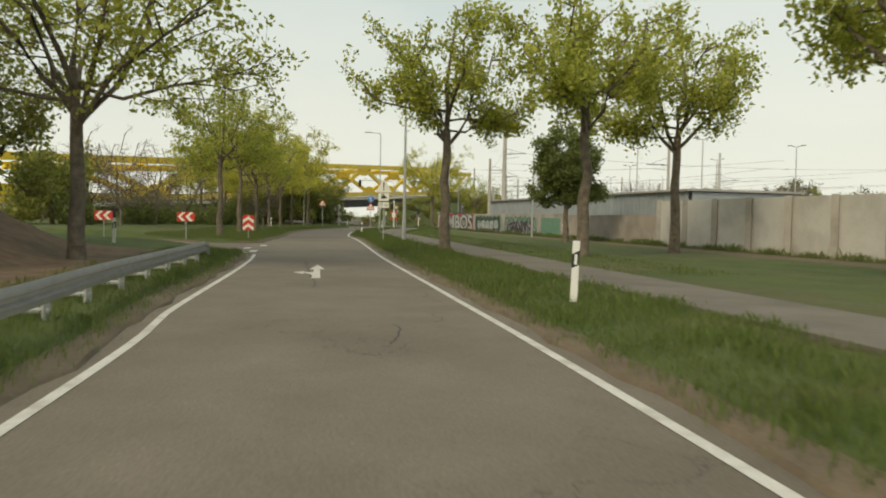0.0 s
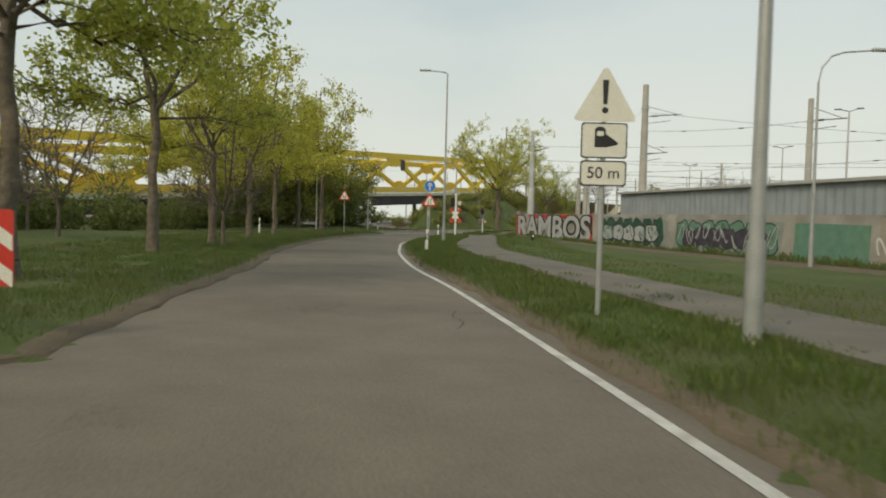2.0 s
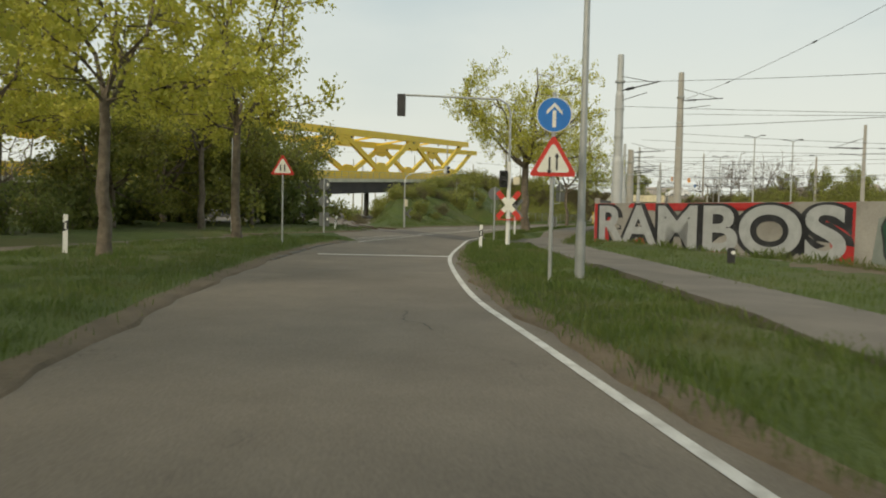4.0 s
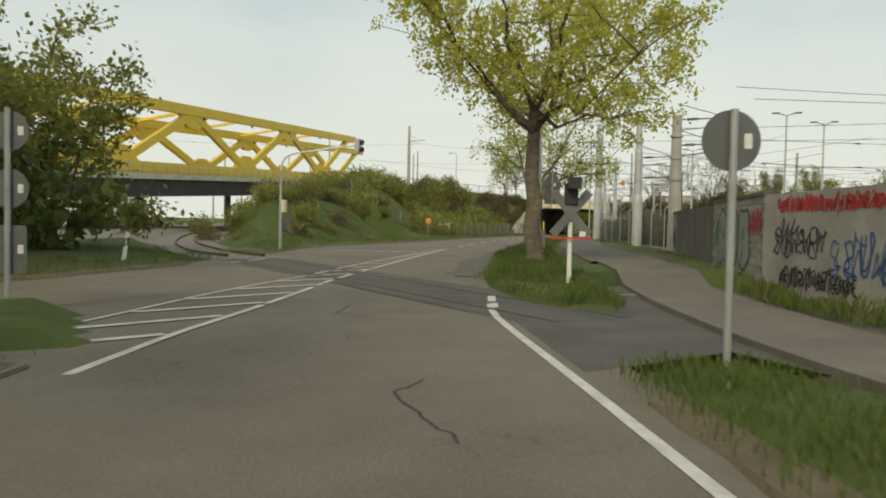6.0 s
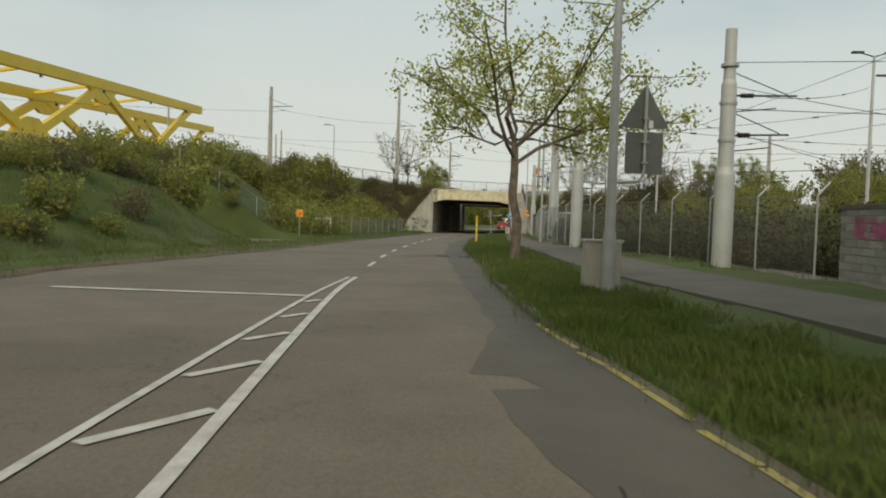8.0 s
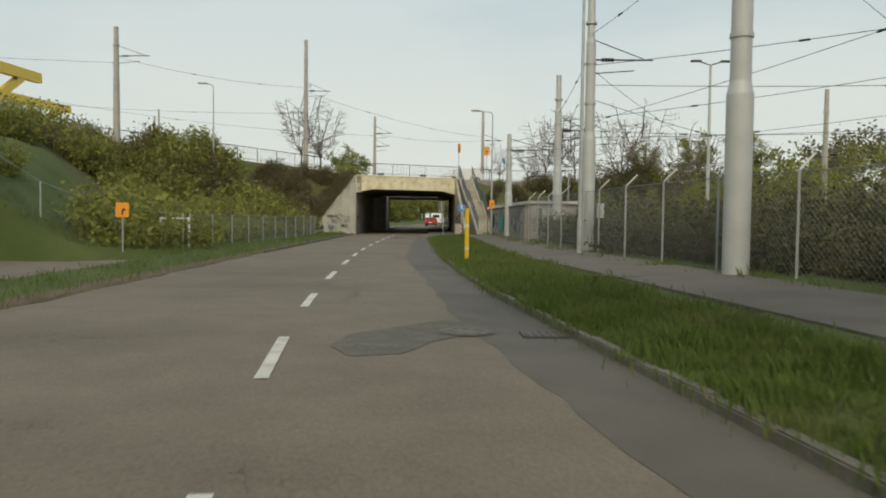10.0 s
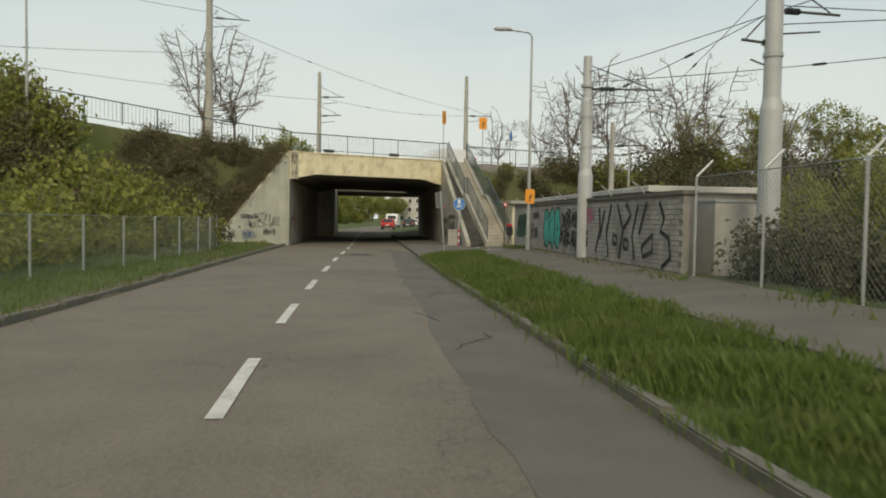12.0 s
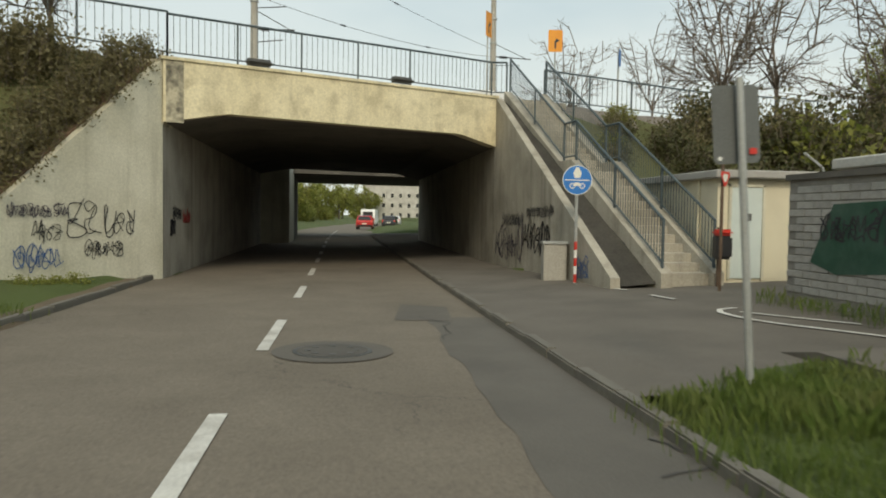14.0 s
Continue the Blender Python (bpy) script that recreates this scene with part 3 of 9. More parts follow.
gm.polygons.foreach_set("material_index", kind.astype(np.int32))
for p in gm.polygons:
    p.use_smooth = True
ground = tagged(new("ground", gm), "green grass verges and banks with worn earth", "", "", "structure")

# ---- carriageways ----
bm = bm_new()
n_rows = 120
ra, la = length_steps(RIGHT_EDGE, 1.1), length_steps(LEFT_EDGE[:-1] + [(46.0, -145.9), (38.7, -136.9)] + LEFT_EDGE2[1:], 1.1)
ra = [p + n * 0.5 for p, n in zip(ra, normals_of(ra))]
la = [p - n * 0.5 for p, n in zip(la, normals_of(la))]
add_sheet(bm, la, ra, 0.02)
setting("road_approach", bm, M["asphalt"], "worn grey-brown asphalt lane with cracks")
bm = bm_new()
kr = length_steps([(15.2, -90.2), (12.0, -82.0), (10.5, -77.4)] + KERB_RIGHT, 1.0)
kr = [p + n * 0.35 for p, n in zip(kr, normals_of(kr))]
el = length_steps(EDGE_LEFT[2:], 1.0)
el = [p - n * 0.35 for p, n in zip(el, normals_of(el))]
add_sheet(bm, el, kr, 0.012)
setting("road_junction", bm, M["asphalt"], "worn grey-brown asphalt road leading into the underpass")
bm = bm_new()
add_sheet(bm, length_steps([(4.0, -108), (1.2, -96), (-0.6, -85), (-0.9, -75)], 1), length_steps([(8.5, -108), (4.9, -96), (3.6, -88), (2.5, -82), (2.3, -75)], 1), 0.006)
setting("road_exit", bm, M["asphalt"], "grey asphalt exit lane")
bm = bm_new()
sn, ss = length_steps(SIDE_N, 1), length_steps(SIDE_S, 1)
add_sheet(bm, [p - n * 0.5 for p, n in zip(sn, normals_of(sn))], [p + n * 0.5 for p, n in zip(ss, normals_of(ss))], 0.01)
setting("road_side", bm, M["asphalt"], "grey asphalt side road")
bm = bm_new()
add_sheet(bm, length_steps([(-16, -33), (-10, -33.5), (-4.3, -34.6)], 1), length_steps([(-16, -23), (-9, -21.8), (-4.3, -17.4)], 1), 0.008)
setting("road_driveway", bm, M["asphalt"], "grey asphalt driveway to a gate")


def lift(h):
    return lambda x, y: max(gz(x, y), 0.0) + h


bm = bm_new()
add_ribbon(bm, [p for p in path_line if p.y < -64], -1.05, 1.05, lift(0.11), 0.3)
setting("pavement_path", bm, M["path"], "narrow worn asphalt footpath beside grass")
bm = bm_new()
add_ribbon(bm, [p for p in path_line if p.y > -67], -1.3, 1.2, lift(0.034), 0.3)
setting("pavement_path_kerb", bm, M["path_dark"], "dark worn asphalt footpath beside a fence")

# ---- white lines ----
def line_on(name, pts, w, z, mat="line", step=1.0, label="white painted road line"):
    bm = bm_new()
    add_ribbon(bm, length_steps(pts, step), -w / 2, w / 2, z)
    return setting(name, bm, M[mat], label)


def offset_line(pts, d, step=1.5):
    l = length_steps(pts, step)
    return [tuple(p + n * d) for p, n in zip(l, normals_of(l))]


line_on("trim_edge_line_right", offset_line(RIGHT_EDGE, -0.25), 0.125, 0.026)
line_on("trim_edge_line_left", offset_line(LEFT_EDGE, 0.22), 0.12, 0.026)
line_on("trim_side_line", [(46.6, -146.45), (45.5, -145.3), (44.2, -144.3), (42.2, -143.5), (39.8, -143.2), (36.8, -143.3), (30, -143.2), (12, -142.6)], 0.12, 0.027)
for a, b in (((45.1, -144.5), (44.15, -143.3)), ((42.75, -142.35), (42.0, -141.3)), ((41.3, -139.6), (40.5, -138.6))):
    line_on("trim_give_way_dash", [a, b], 0.3, 0.027)
line_on("trim_stop_line", [(11.95, -94.75), (16.1, -92.85)], 0.4, 0.027, label="broad white stop line across the lane")
ISL_R = [(7.95, -85.8), (7.2, -82.8), (6.7, -80.1), (5.75, -75.6), (5.03, -72.1), (2.4, -55.3), (1.75, -49.7)]
ISL_L = [(5.6, -84.2), (5.2, -81.5), (4.65, -78.4), (4.25, -74.9), (3.95, -71.7), (3.2, -67.0), (1.95, -55.2), (1.6, -49.9)]


def island_line(pts, y0, y1, w, z):
    l = [p for p in length_steps(pts, 0.25) if y0 <= p.y <= y1]
    line_on("trim_island_line", [tuple(p) for p in l[::3]] + [tuple(l[-1])], w, z)


for y0, y1 in ((-85.7, -79.4), (-79.25, -75.5), (-75.4, -74.6), (-74.55, -73.3), (-72.8, -71.3), (-70.3, -68.9), (-68.7, -49.7)):
    island_line(ISL_R, y0, y1, 0.125, 0.0275)
for y0, y1 in ((-84.2, -72.3), (-71.8, -70.2), (-69.6, -49.9)):
    island_line(ISL_L, y0, y1, 0.09, 0.027)
line_on("trim_stop_line_oncoming", [(-3.1, -55.0), (1.85, -54.7)], 0.24, 0.026)
for a, b in (((-0.9, -68.2), (-1.0, -67.36)), ((-0.97, -67.07), (-1.19, -65.3)), ((-1.42, -64.1), (-1.5, -63.5))):
    line_on("trim_track_dash", [a, b], 0.12, 0.0285)
for i in range(15):
    y = -83.0 + i * 1.98
    xr = np.interp(y, [q[1] for q in ISL_R], [q[0] for q in ISL_R])
    dy = 1.5 * (xr - np.interp(y - 1.5, [q[1] for q in ISL_L], [q[0] for q in ISL_L]))
    xl = np.interp(y - dy, [q[1] for q in ISL_L], [q[0] for q in ISL_L])
    line_on("trim_hatch_bar", [(xl + 0.1, y - dy), (xr - 0.12, y)], 0.19 if y < -72.5 else 0.14, 0.0265)
centre = [(1.45, -47.5), (0.62, -40), (0.08, -34), (-0.33, -27), (-0.58, -21), (-0.74, -16), (-0.83, -11), (-0.86, -5), (-0.84, 1), (-0.81, 6), (-0.72, 11), (-0.62, 21.1), (-0.5, 60), (0.8, 90), (5, 130)]
cl = length_steps(centre, 0.25)
for s in (-45.3, -39.8, -34.3, -28.5, -22.7, -17.6, -12.4, -7.1, -1.75, 3.65, 8.9, 14.2, 19.5, 24.8, 30, 36, 42, 48, 54, 60, 66, 72):
    seg = [tuple(p) for p in cl if s <= p.y <= s + 2.7]
    line_on("trim_centre_dash", seg[::3] + [seg[-1]], 0.14, 0.0225)


# ---- verges and kerbs ----
def verge_z(d):
    return 0.06 + 0.12 * float(sstep(d / 1.0)) + 0.22 * float(sstep((d - 0.6) / 4.0))


def verge(name, pts, side, widths, label, lip=0.02):
    """A grass strip beside a road edge, rising away from it; side 1: to the right of the line."""
    line = length_steps(pts, 0.7)
    ns = normals_of(line)
    bm = bm_new()
    prev = None
    for i, (p, nr) in enumerate(zip(line, ns)):
        row = []
        wob = 0.05 * math.sin(i * 0.9) + 0.04 * math.sin(i * 2.3 + 1) + 0.03 * math.sin(i * 4.7) if lip > 0.03 else 0.0
        for k, w in enumerate(widths):
            o = w + (wob if k < 2 else 0)
            q = p + nr * (side * o)
            z = verge_z(w) if k else -0.02
            row.append(bm.verts.new((q.x, q.y, z - (0.04 if k == len(widths) - 1 else 0) + 0.015 * math.sin(i * 1.7 + k))))
        if not prev:
            first = row
        else:
            for k in range(len(widths) - 1):
                bm.faces.new((prev[k], prev[k + 1], row[k + 1], row[k])).material_index = int(k < 2 and lip > 0.03)
        prev = row
    # rounded ends going down into the ground
    for p, q, row in ((line[0], line[1], first), (line[-1], line[-2], prev)):
        back = (p - q).normalized() * 0.35
        low = [bm.verts.new((v.co.x + back.x, v.co.y + back.y, -0.05)) for v in row]
        for k in range(len(widths) - 1):
            bm.faces.new((row[k], row[k + 1], low[k + 1], low[k]))
    return setting(name, bm, [M["grass_soil"], M["dry"]], label, True)


W_SOFT = [0.0, 0.05, 0.4, 0.8, 1.3, 1.9]
W_KERB = [0.13, 0.16, 0.5, 0.9, 1.4, 1.9]
verge("grass_verge_right", RIGHT_EDGE[:12] + [(13.2, -84.9)], 1, W_SOFT, "green grass verge along the asphalt", 0.05)
verge("grass_verge_left", LEFT_EDGE, -1, W_SOFT, "green grass verge along the asphalt", 0.05)
verge("grass_verge_lawn", SIDE_S[:0:-1] + [(38.3, -136.3), (37.7, -135.4)] + LEFT_EDGE2[1:], -1, W_SOFT, "lawn edge with worn earth along the asphalt", 0.05)
verge("grass_verge_kerb", [(8.95, -71.6)] + KERB_RIGHT[1:11] + [(2.35, 6.0)], 1, W_KERB, "tall grass verge behind a kerb")
verge("grass_verge_side_near", SIDE_N[1:], -1, [0.35, 0.4, 0.75, 1.15, 1.65, 2.2], "grass verge beside the side road", 0.05)
verge("grass_verge_exit", [(-0.6, -85.0), (-0.9, -75.5), (-1.5, -69.6)], -1, W_SOFT, "grass verge beside the rails", 0.05)
verge("grass_verge_far", [(-3.2, -61.6)] + EDGE_LEFT[5:12], -1, W_SOFT, "grass verge beside the road", 0.05)


# grassy tip beside the level crossing
TIP = [(8.8, -70.6), (8.95, -71.8), (9.3, -73.4), (10.05, -75.2), (10.9, -76.8), (11.8, -77.8), (12.7, -78.1), (12.75, -77.0), (12.05, -74.2), (11.5, -72.0), (11.3, -70.4)]
bm = bm_new()
c0 = Vector((10.5, -73.2))
outer = [bm.verts.new((x, y, -0.02)) for x, y in TIP]
inner = [bm.verts.new((c0.x + (x - c0.x) * 0.9, c0.y + (y - c0.y) * 0.93, 0.09)) for x, y in TIP]
top = [bm.verts.new((c0.x + (x - c0.x) * 0.6, c0.y + (y - c0.y) * 0.75, 0.17)) for x, y in TIP]
for r0, r1 in ((outer, inner), (inner, top)):
    for i in range(len(TIP)):
        j = (i + 1) % len(TIP)
        bm.faces.new((r0[i], r0[j], r1[j], r1[i]))
bm.faces.new(top)
setting("grass_verge_tip", bm, M["grass_soil"], "grassy tip of the verge beside the rails", True)


def kerb_run(name, pts, side, a, b, top=0.12, piece=1.0):
    """Separate kerb stones along an edge, between the plan heights a and b on y."""
    line = [p for p in length_steps(pts, piece) if a <= p.y <= b]
    base = tagged(new(name), "weathered grey kerb stones", "", "", "structure")
    bm = bm_new()
    add_box(bm, 0, 0, -0.1, piece * 0.985, 0.14, 0.2 + 2 * 0.0)
    bmesh.ops.bevel(bm, geom=[e for e in bm.edges if abs(e.verts[0].co.z - e.verts[1].co.z) < 1e-4 and e.verts[0].co.z > -0.01], offset=0.018, segments=2, affect='EDGES')
    me = mesh_of("kerb_stone", bm, M["kerb"])
    for i, (p, q) in enumerate(zip(line[:-1], line[1:])):
        d = q - p
        nrm = Vector((d.y, -d.x)).normalized() * side
        mid = (p + q) / 2 + nrm * 0.07
        ob = new("kerb_stone", me)
        ob.parent = base
        ob.matrix_basis = Matrix.Translation((mid.x, mid.y, top + 0.012 * math.sin(i * 2.7))) @ Matrix.Rotation(math.atan2(d.y, d.x) + 0.012 * math.sin(i * 1.9), 4, 'Z') @ Matrix.Diagonal((d.length / piece, 1, 1, 1))
    return base


# ---- underpass ----
PL, PR = Vector((-3.95, 18.6)), Vector((4.65, 22.6))
TOP, SOFFIT = 5.05, 3.62


def wall_between(name, pts, thick, z0, z1, mat, label, side=1):
    """An upright wall along plan points; z0, z1 lists of heights at each point; thick to the given side."""
    bm = bm_new()
    line = [Vector(p) for p in pts]
    ns = normals_of(line)
    prev = None
    for p, nr, a, b in zip(line, ns, z0, z1):
        q = p + nr * (thick * side)
        row = [bm.verts.new((p.x, p.y, a)), bm.verts.new((p.x, p.y, b)), bm.verts.new((q.x, q.y, b)), bm.verts.new((q.x, q.y, a))]
        if prev:
            for i in range(4):
                j = (i + 1) % 4
                bm.faces.new((prev[i], prev[j], row[j], row[i]))
        else:
            bm.faces.new(row)
        prev = row
    bm.faces.new(prev[::-1])
    return setting(name, bm, mat, label)


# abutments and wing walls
wall_between("wall_abutment_left", [(-3.95, 18.6), (-3.95, 40.6)], 1.4, [-0.1] * 2, [SOFFIT + 0.2] * 2, M["concrete_grey"], "streaked concrete underpass wall", -1)
wall_between("wall_abutment_right", [(4.65, 22.6), (4.65, 44.5)], 1.4, [-0.1] * 2, [SOFFIT + 0.2] * 2, M["concrete_grey"], "streaked concrete underpass wall", 1)
wall_between("wall_wing_left", [(-3.95, 18.6), (-5.3, 16.4), (-6.45, 14.5), (-6.95, 13.65)], 0.2, [-0.2] * 4, [TOP, 2.9, 1.05, 0.2], M["concrete"], "weathered concrete wing wall with scribbled graffiti", 1)
wall_between("ground_wing_edge", [(-4.121, 18.704), (-5.471, 16.504), (-6.621, 14.604), (-7.121, 13.754)], 0.95, [-0.2] * 4, [TOP + 0.06, 2.96, 1.11, 0.24], M["litter"], "brown earth of the bank behind the wing wall", 1)
wall_between("wall_pilaster_left", [(-3.93, 18.58), (-3.93, 19.6)], 0.62, [SOFFIT - 0.05] * 2, [TOP] * 2, M["concrete_stained"], "stained concrete pilaster", -1)

# deck with its yellowed fascia and haunches
d = (PR - PL)
u = d.normalized()
nrm = Vector((-u.y, u.x))


def deck_slab(name, a, b, depth, soffit, top, haunch, mat):
    bm = bm_new()
    uu = (b - a).normalized()
    L = (b - a).length
    prof = [(0, top), (0, soffit), (haunch, soffit + 0.3), (L - haunch, soffit + 0.3), (L, soffit), (L, top)]
    f = [bm.verts.new((a.x + uu.x * s, a.y + uu.y * s, z)) for s, z in prof]
    r = [bm.verts.new((a.x + uu.x * s, a.y + uu.y * s + depth, z)) for s, z in prof]
    for i in range(6):
        j = (i + 1) % 6
        bm.faces.new((f[i], r[i], r[j], f[j]))
    bm.faces.new(f)
    bm.faces.new(r[::-1])
    return setting(name, bm, mat, "dark streaked concrete bridge slab")


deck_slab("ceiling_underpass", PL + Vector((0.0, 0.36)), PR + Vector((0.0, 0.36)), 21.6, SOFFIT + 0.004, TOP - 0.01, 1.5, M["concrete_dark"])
bm = bm_new()
prof = [(0.0, TOP), (0.0, SOFFIT), (1.5, SOFFIT + 0.3), (d.length - 1.3, SOFFIT + 0.3), (d.length, SOFFIT), (d.length, TOP)]
f = [bm.verts.new((PL.x + u.x * s - nrm.x * 0.06, PL.y + u.y * s - nrm.y * 0.06, z)) for s, z in prof]
r = [bm.verts.new((PL.x + u.x * s + nrm.x * 0.3, PL.y + u.y * s + nrm.y * 0.3, z)) for s, z in prof]
for i in range(6):
    j = (i + 1) % 6
    bm.faces.new((f[i], r[i], r[j], f[j]))
bm.faces.new(f)
bm.faces.new(r[::-1])
setting("wall_fascia", bm, M["concrete_yellow"], "yellowed concrete bridge fascia with dark stains")
# coping along the deck edge
bm = bm_new()
for a, b in (((-3.95, 18.6), (4.65, 22.6)),):
    a, b = Vector(a), Vector(b)
    m = Matrix.Translation(((a.x + b.x) / 2, (a.y + b.y) / 2, TOP + 0.035)) @ Matrix.Rotation(math.atan2(u.y, u.x), 4, 'Z')
    add_box(bm, 0, 0.15, 0, (b - a).length + 0.1, 0.5, 0.07, m)
setting("trim_coping", bm, M["concrete_yellow"], "concrete coping")
bm = bm_new()
m = Matrix.Translation((PL.x, PL.y, (TOP + SOFFIT) / 2)) @ Matrix.Rotation(math.atan2(u.y, u.x), 4, 'Z')
add_box(bm, 0.26, -0.03, 0.0, 0.4, 0.068, TOP - SOFFIT - 0.01, m)
setting("wall_fascia_end", bm, M["concrete_stained"], "black-stained end of the bridge fascia")
# second bridge, past a gap open to the sky
wall_between("wall_gap_left", [(-3.95, 40.6), (-2.55, 41.4), (-2.55, 45.8)], 0.6, [-0.1] * 3, [4.6] * 3, M["concrete"], "pale concrete wall in the gap between two bridges", -1)
wall_between("wall_abutment_left_rear", [(-2.55, 45.8), (-3.1, 60)], 0.6, [-0.1] * 2, [4.0] * 2, M["concrete_dark"], "streaked concrete underpass wall", -1)
wall_between("wall_abutment_right_rear", [(4.65, 44.5), (5.5, 45.2), (6.8, 60)], 0.6, [-0.1] * 3, [4.6] * 3, M["concrete_grey"], "streaked concrete underpass wall", 1)
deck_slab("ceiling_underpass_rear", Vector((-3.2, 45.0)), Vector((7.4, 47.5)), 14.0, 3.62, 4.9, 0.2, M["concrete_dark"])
# raised footway in the underpass
bm = bm_new()
add_sheet(bm, [Vector((2.4, 6.1 + 1.0 * i)) for i in range(56)], [Vector((max(4.64 if i < 38 else 4.64 + 0.12 * (i - 37), 7.2 if 6.1 + i < 15 else 5.6 - (6.1 + i - 15) * 0.14), 6.1 + 1.0 * i)) for i in range(56)], 0.0, 8)
for v in bm.verts:
    if v.co.y < 8:
        v.co.y += max(0, v.co.x - 3.4) * 0.5 * (8 - v.co.y) / 1.9
for v in bm.verts:
    v.co.z = 0.115 + 0.035 * max(0, v.co.x - 2.5) * (1 if v.co.y < 20 else 0.5)
setting("pavement_underpass", bm, M["path_dark"], "dark asphalt footway leading into the underpass")
bm = bm_new()
add_sheet(bm, [Vector((4.7 + 0.02 * i, -2 + i)) for i in range(18)], [Vector((11.5, -2 + i)) for i in range(18)], 0.0, 8)
for v in bm.verts:
    v.co.z = 0.185 + 0.035 * min(4.7, max(0, v.co.x - 4.6))
setting("pavement_forecourt", bm, M["path_dark"], "dark asphalt forecourt before the stairs")
kerb_run("kerb_right", KERB_RIGHT, 1, -58, 54)
kerb_run("kerb_left", EDGE_LEFT, -1, -16, 54)
kerb_run("kerb_lawn", LEFT_EDGE2, -1, -99, -85, 0.07)

# ---- yard walls ----
YARD = [(13.9, -48.8), (14.05, -57.5), (15.0, -65.5), (15.7, -72.0), (17.4, -78.8), (28.3, -90.0), (36.0, -98.0), (45.5, -108.3), (56.0, -120.0), (64.0, -129.0), (72, -138.5), (92, -160)]


def ground_wall(name, i, j, h, mat, label, thick=0.25, off=0.0):
    a, b = Vector(YARD[i]), Vector(YARD[j])
    n = max(2, int((b - a).length / 3))
    pts = [tuple(a.lerp(b, k / n)) for k in range(n + 1)]
    return wall_between(name, pts, thick, [-0.1] * len(pts), [h] * len(pts), mat, label, -1)


ground_wall("wall_yard_dark", 1, 2, 2.25, M["concrete_dark"], "dark soot-stained yard wall")
ground_wall("wall_yard_grey", 3, 4, 2.35, M["render_grey"], "grey rendered yard wall with faint scribbles")
ground_wall("wall_yard_mural", 4, 5, 2.1, M["render_grey"], "grey wall under a long painted mural")
ground_wall("wall_yard_mural_far", 5, 7, 2.1, M["render_grey"], "grey wall with green and black graffiti")
ground_wall("wall_yard_brown", 7, 8, 2.0, M["render_brown"], "brown rendered yard wall")
wall_between("wall_yard_white", [YARD[8], YARD[9], YARD[10], YARD[11]], 0.2, [-0.1] * 4, [2.85] * 4, M["render_pale"], "pale concrete panel wall", -1)

# ---- yellow truss bridge ----
bridge = thing("truss_bridge", "yellow steel Warren truss bridge over the tracks", "bridge")
B_DIR = Vector((0.0709, -0.9975))


def b_at(x0, y0, s, z):
    return Vector((x0 + B_DIR.x * s, y0 + B_DIR.y * s, z))


def beam(bm, a, b, h, w):
    """A box beam from a to b, h high and w wide."""
    dd = b - a
    q = dd.to_track_quat('Y', 'Z').to_matrix().to_4x4()
    add_box(bm, 0, 0, 0, w, dd.length, h, Matrix.Translation((a + b) / 2) @ q)


S_END, HALF = 171.0, 13.0
for x0, y0, zt, zb in ((-40.4, 38.0, 16.2, 9.3), (-50.6, 67.0, 16.7, 10.4)):
    def topz(s):
        return zt - 0.052 * s

    def botz(s):
        return zb - 0.043 * s
    bm = bm_new()
    beam(bm, b_at(x0, y0, 0, topz(0)), b_at(x0, y0, S_END, topz(S_END)), 1.05, 0.7)
    part("top_chord", bm, M["yellow_steel"], bridge)
    bm = bm_new()
    beam(bm, b_at(x0, y0, 9, botz(9)), b_at(x0, y0, S_END, botz(S_END)), 1.0, 0.7)
    part("bottom_chord", bm, M["yellow_steel"], bridge)
    s, up = 4.0, True
    while s + HALF < S_END:
        a = b_at(x0, y0, s, topz(s) - 0.3 if up else botz(s) + 0.3)
        e = s + HALF
        b = b_at(x0, y0, e, botz(e) + 0.3 if up else topz(e) - 0.3)
        bm = bm_new()
        beam(bm, a, b, 0.85, 0.5)
        part("diagonal", bm, M["yellow_steel"], bridge)
        # rounded gusset at the node
        bm = bm_new()
        c = b_at(x0, y0, e, botz(e) + 0.25 if up else topz(e) - 0.25)
        sg = 1 if up else -1
        add_plate(bm, [(-3.6, -0.3 * sg), (3.6, -0.3 * sg), (2.9, 0.42 * sg), (2.35, 0.75 * sg), (1.9, 1.3 * sg), (0.9, 1.75 * sg), (-0.9, 1.75 * sg), (-1.9, 1.3 * sg), (-2.35, 0.75 * sg), (-2.9, 0.42 * sg)], 0.4)
        bmesh.ops.transform(bm, matrix=Matrix.Translation((c.x + 0.2, c.y, c.z)) @ Matrix.Rotation(radians(94), 4, 'Z'), verts=bm.verts)
        part("gusset", bm, M["yellow_steel"], bridge)
        s, up = e, not up
    for k in range(0, 156, 12):
        bm = bm_new()
        c = b_at(x0, y0, k + 6, topz(k + 6) - 0.75)
        add_box(bm, c.x + 0.32, c.y, c.z, 0.12, 0.3, 0.25)
        part("bracket", bm, M["dark_steel"], bridge)
for k in range(9):
    s = 17 + k * 13
    bm = bm_new()
    beam(bm, b_at(-40.4, 38.0, s, 16.2 - 0.052 * s), b_at(-50.6, 67.0, s + 28.5, 16.7 - 0.052 * (s + 28.5)), 0.3, 0.3)
    part("cross_strut", bm, M["yellow_steel"], bridge)
bm = bm_new()
pa, pb = b_at(-39.2, 38.0, -6, 8.6), b_at(-39.2, 38.0, S_END, 8.6 - 0.043 * (S_END + 6))
beam(bm, pa, pb, 0.55, 0.5)
part("deck_edge", bm, M["concrete"], bridge, "pale concrete deck edge beam")
bm = bm_new()
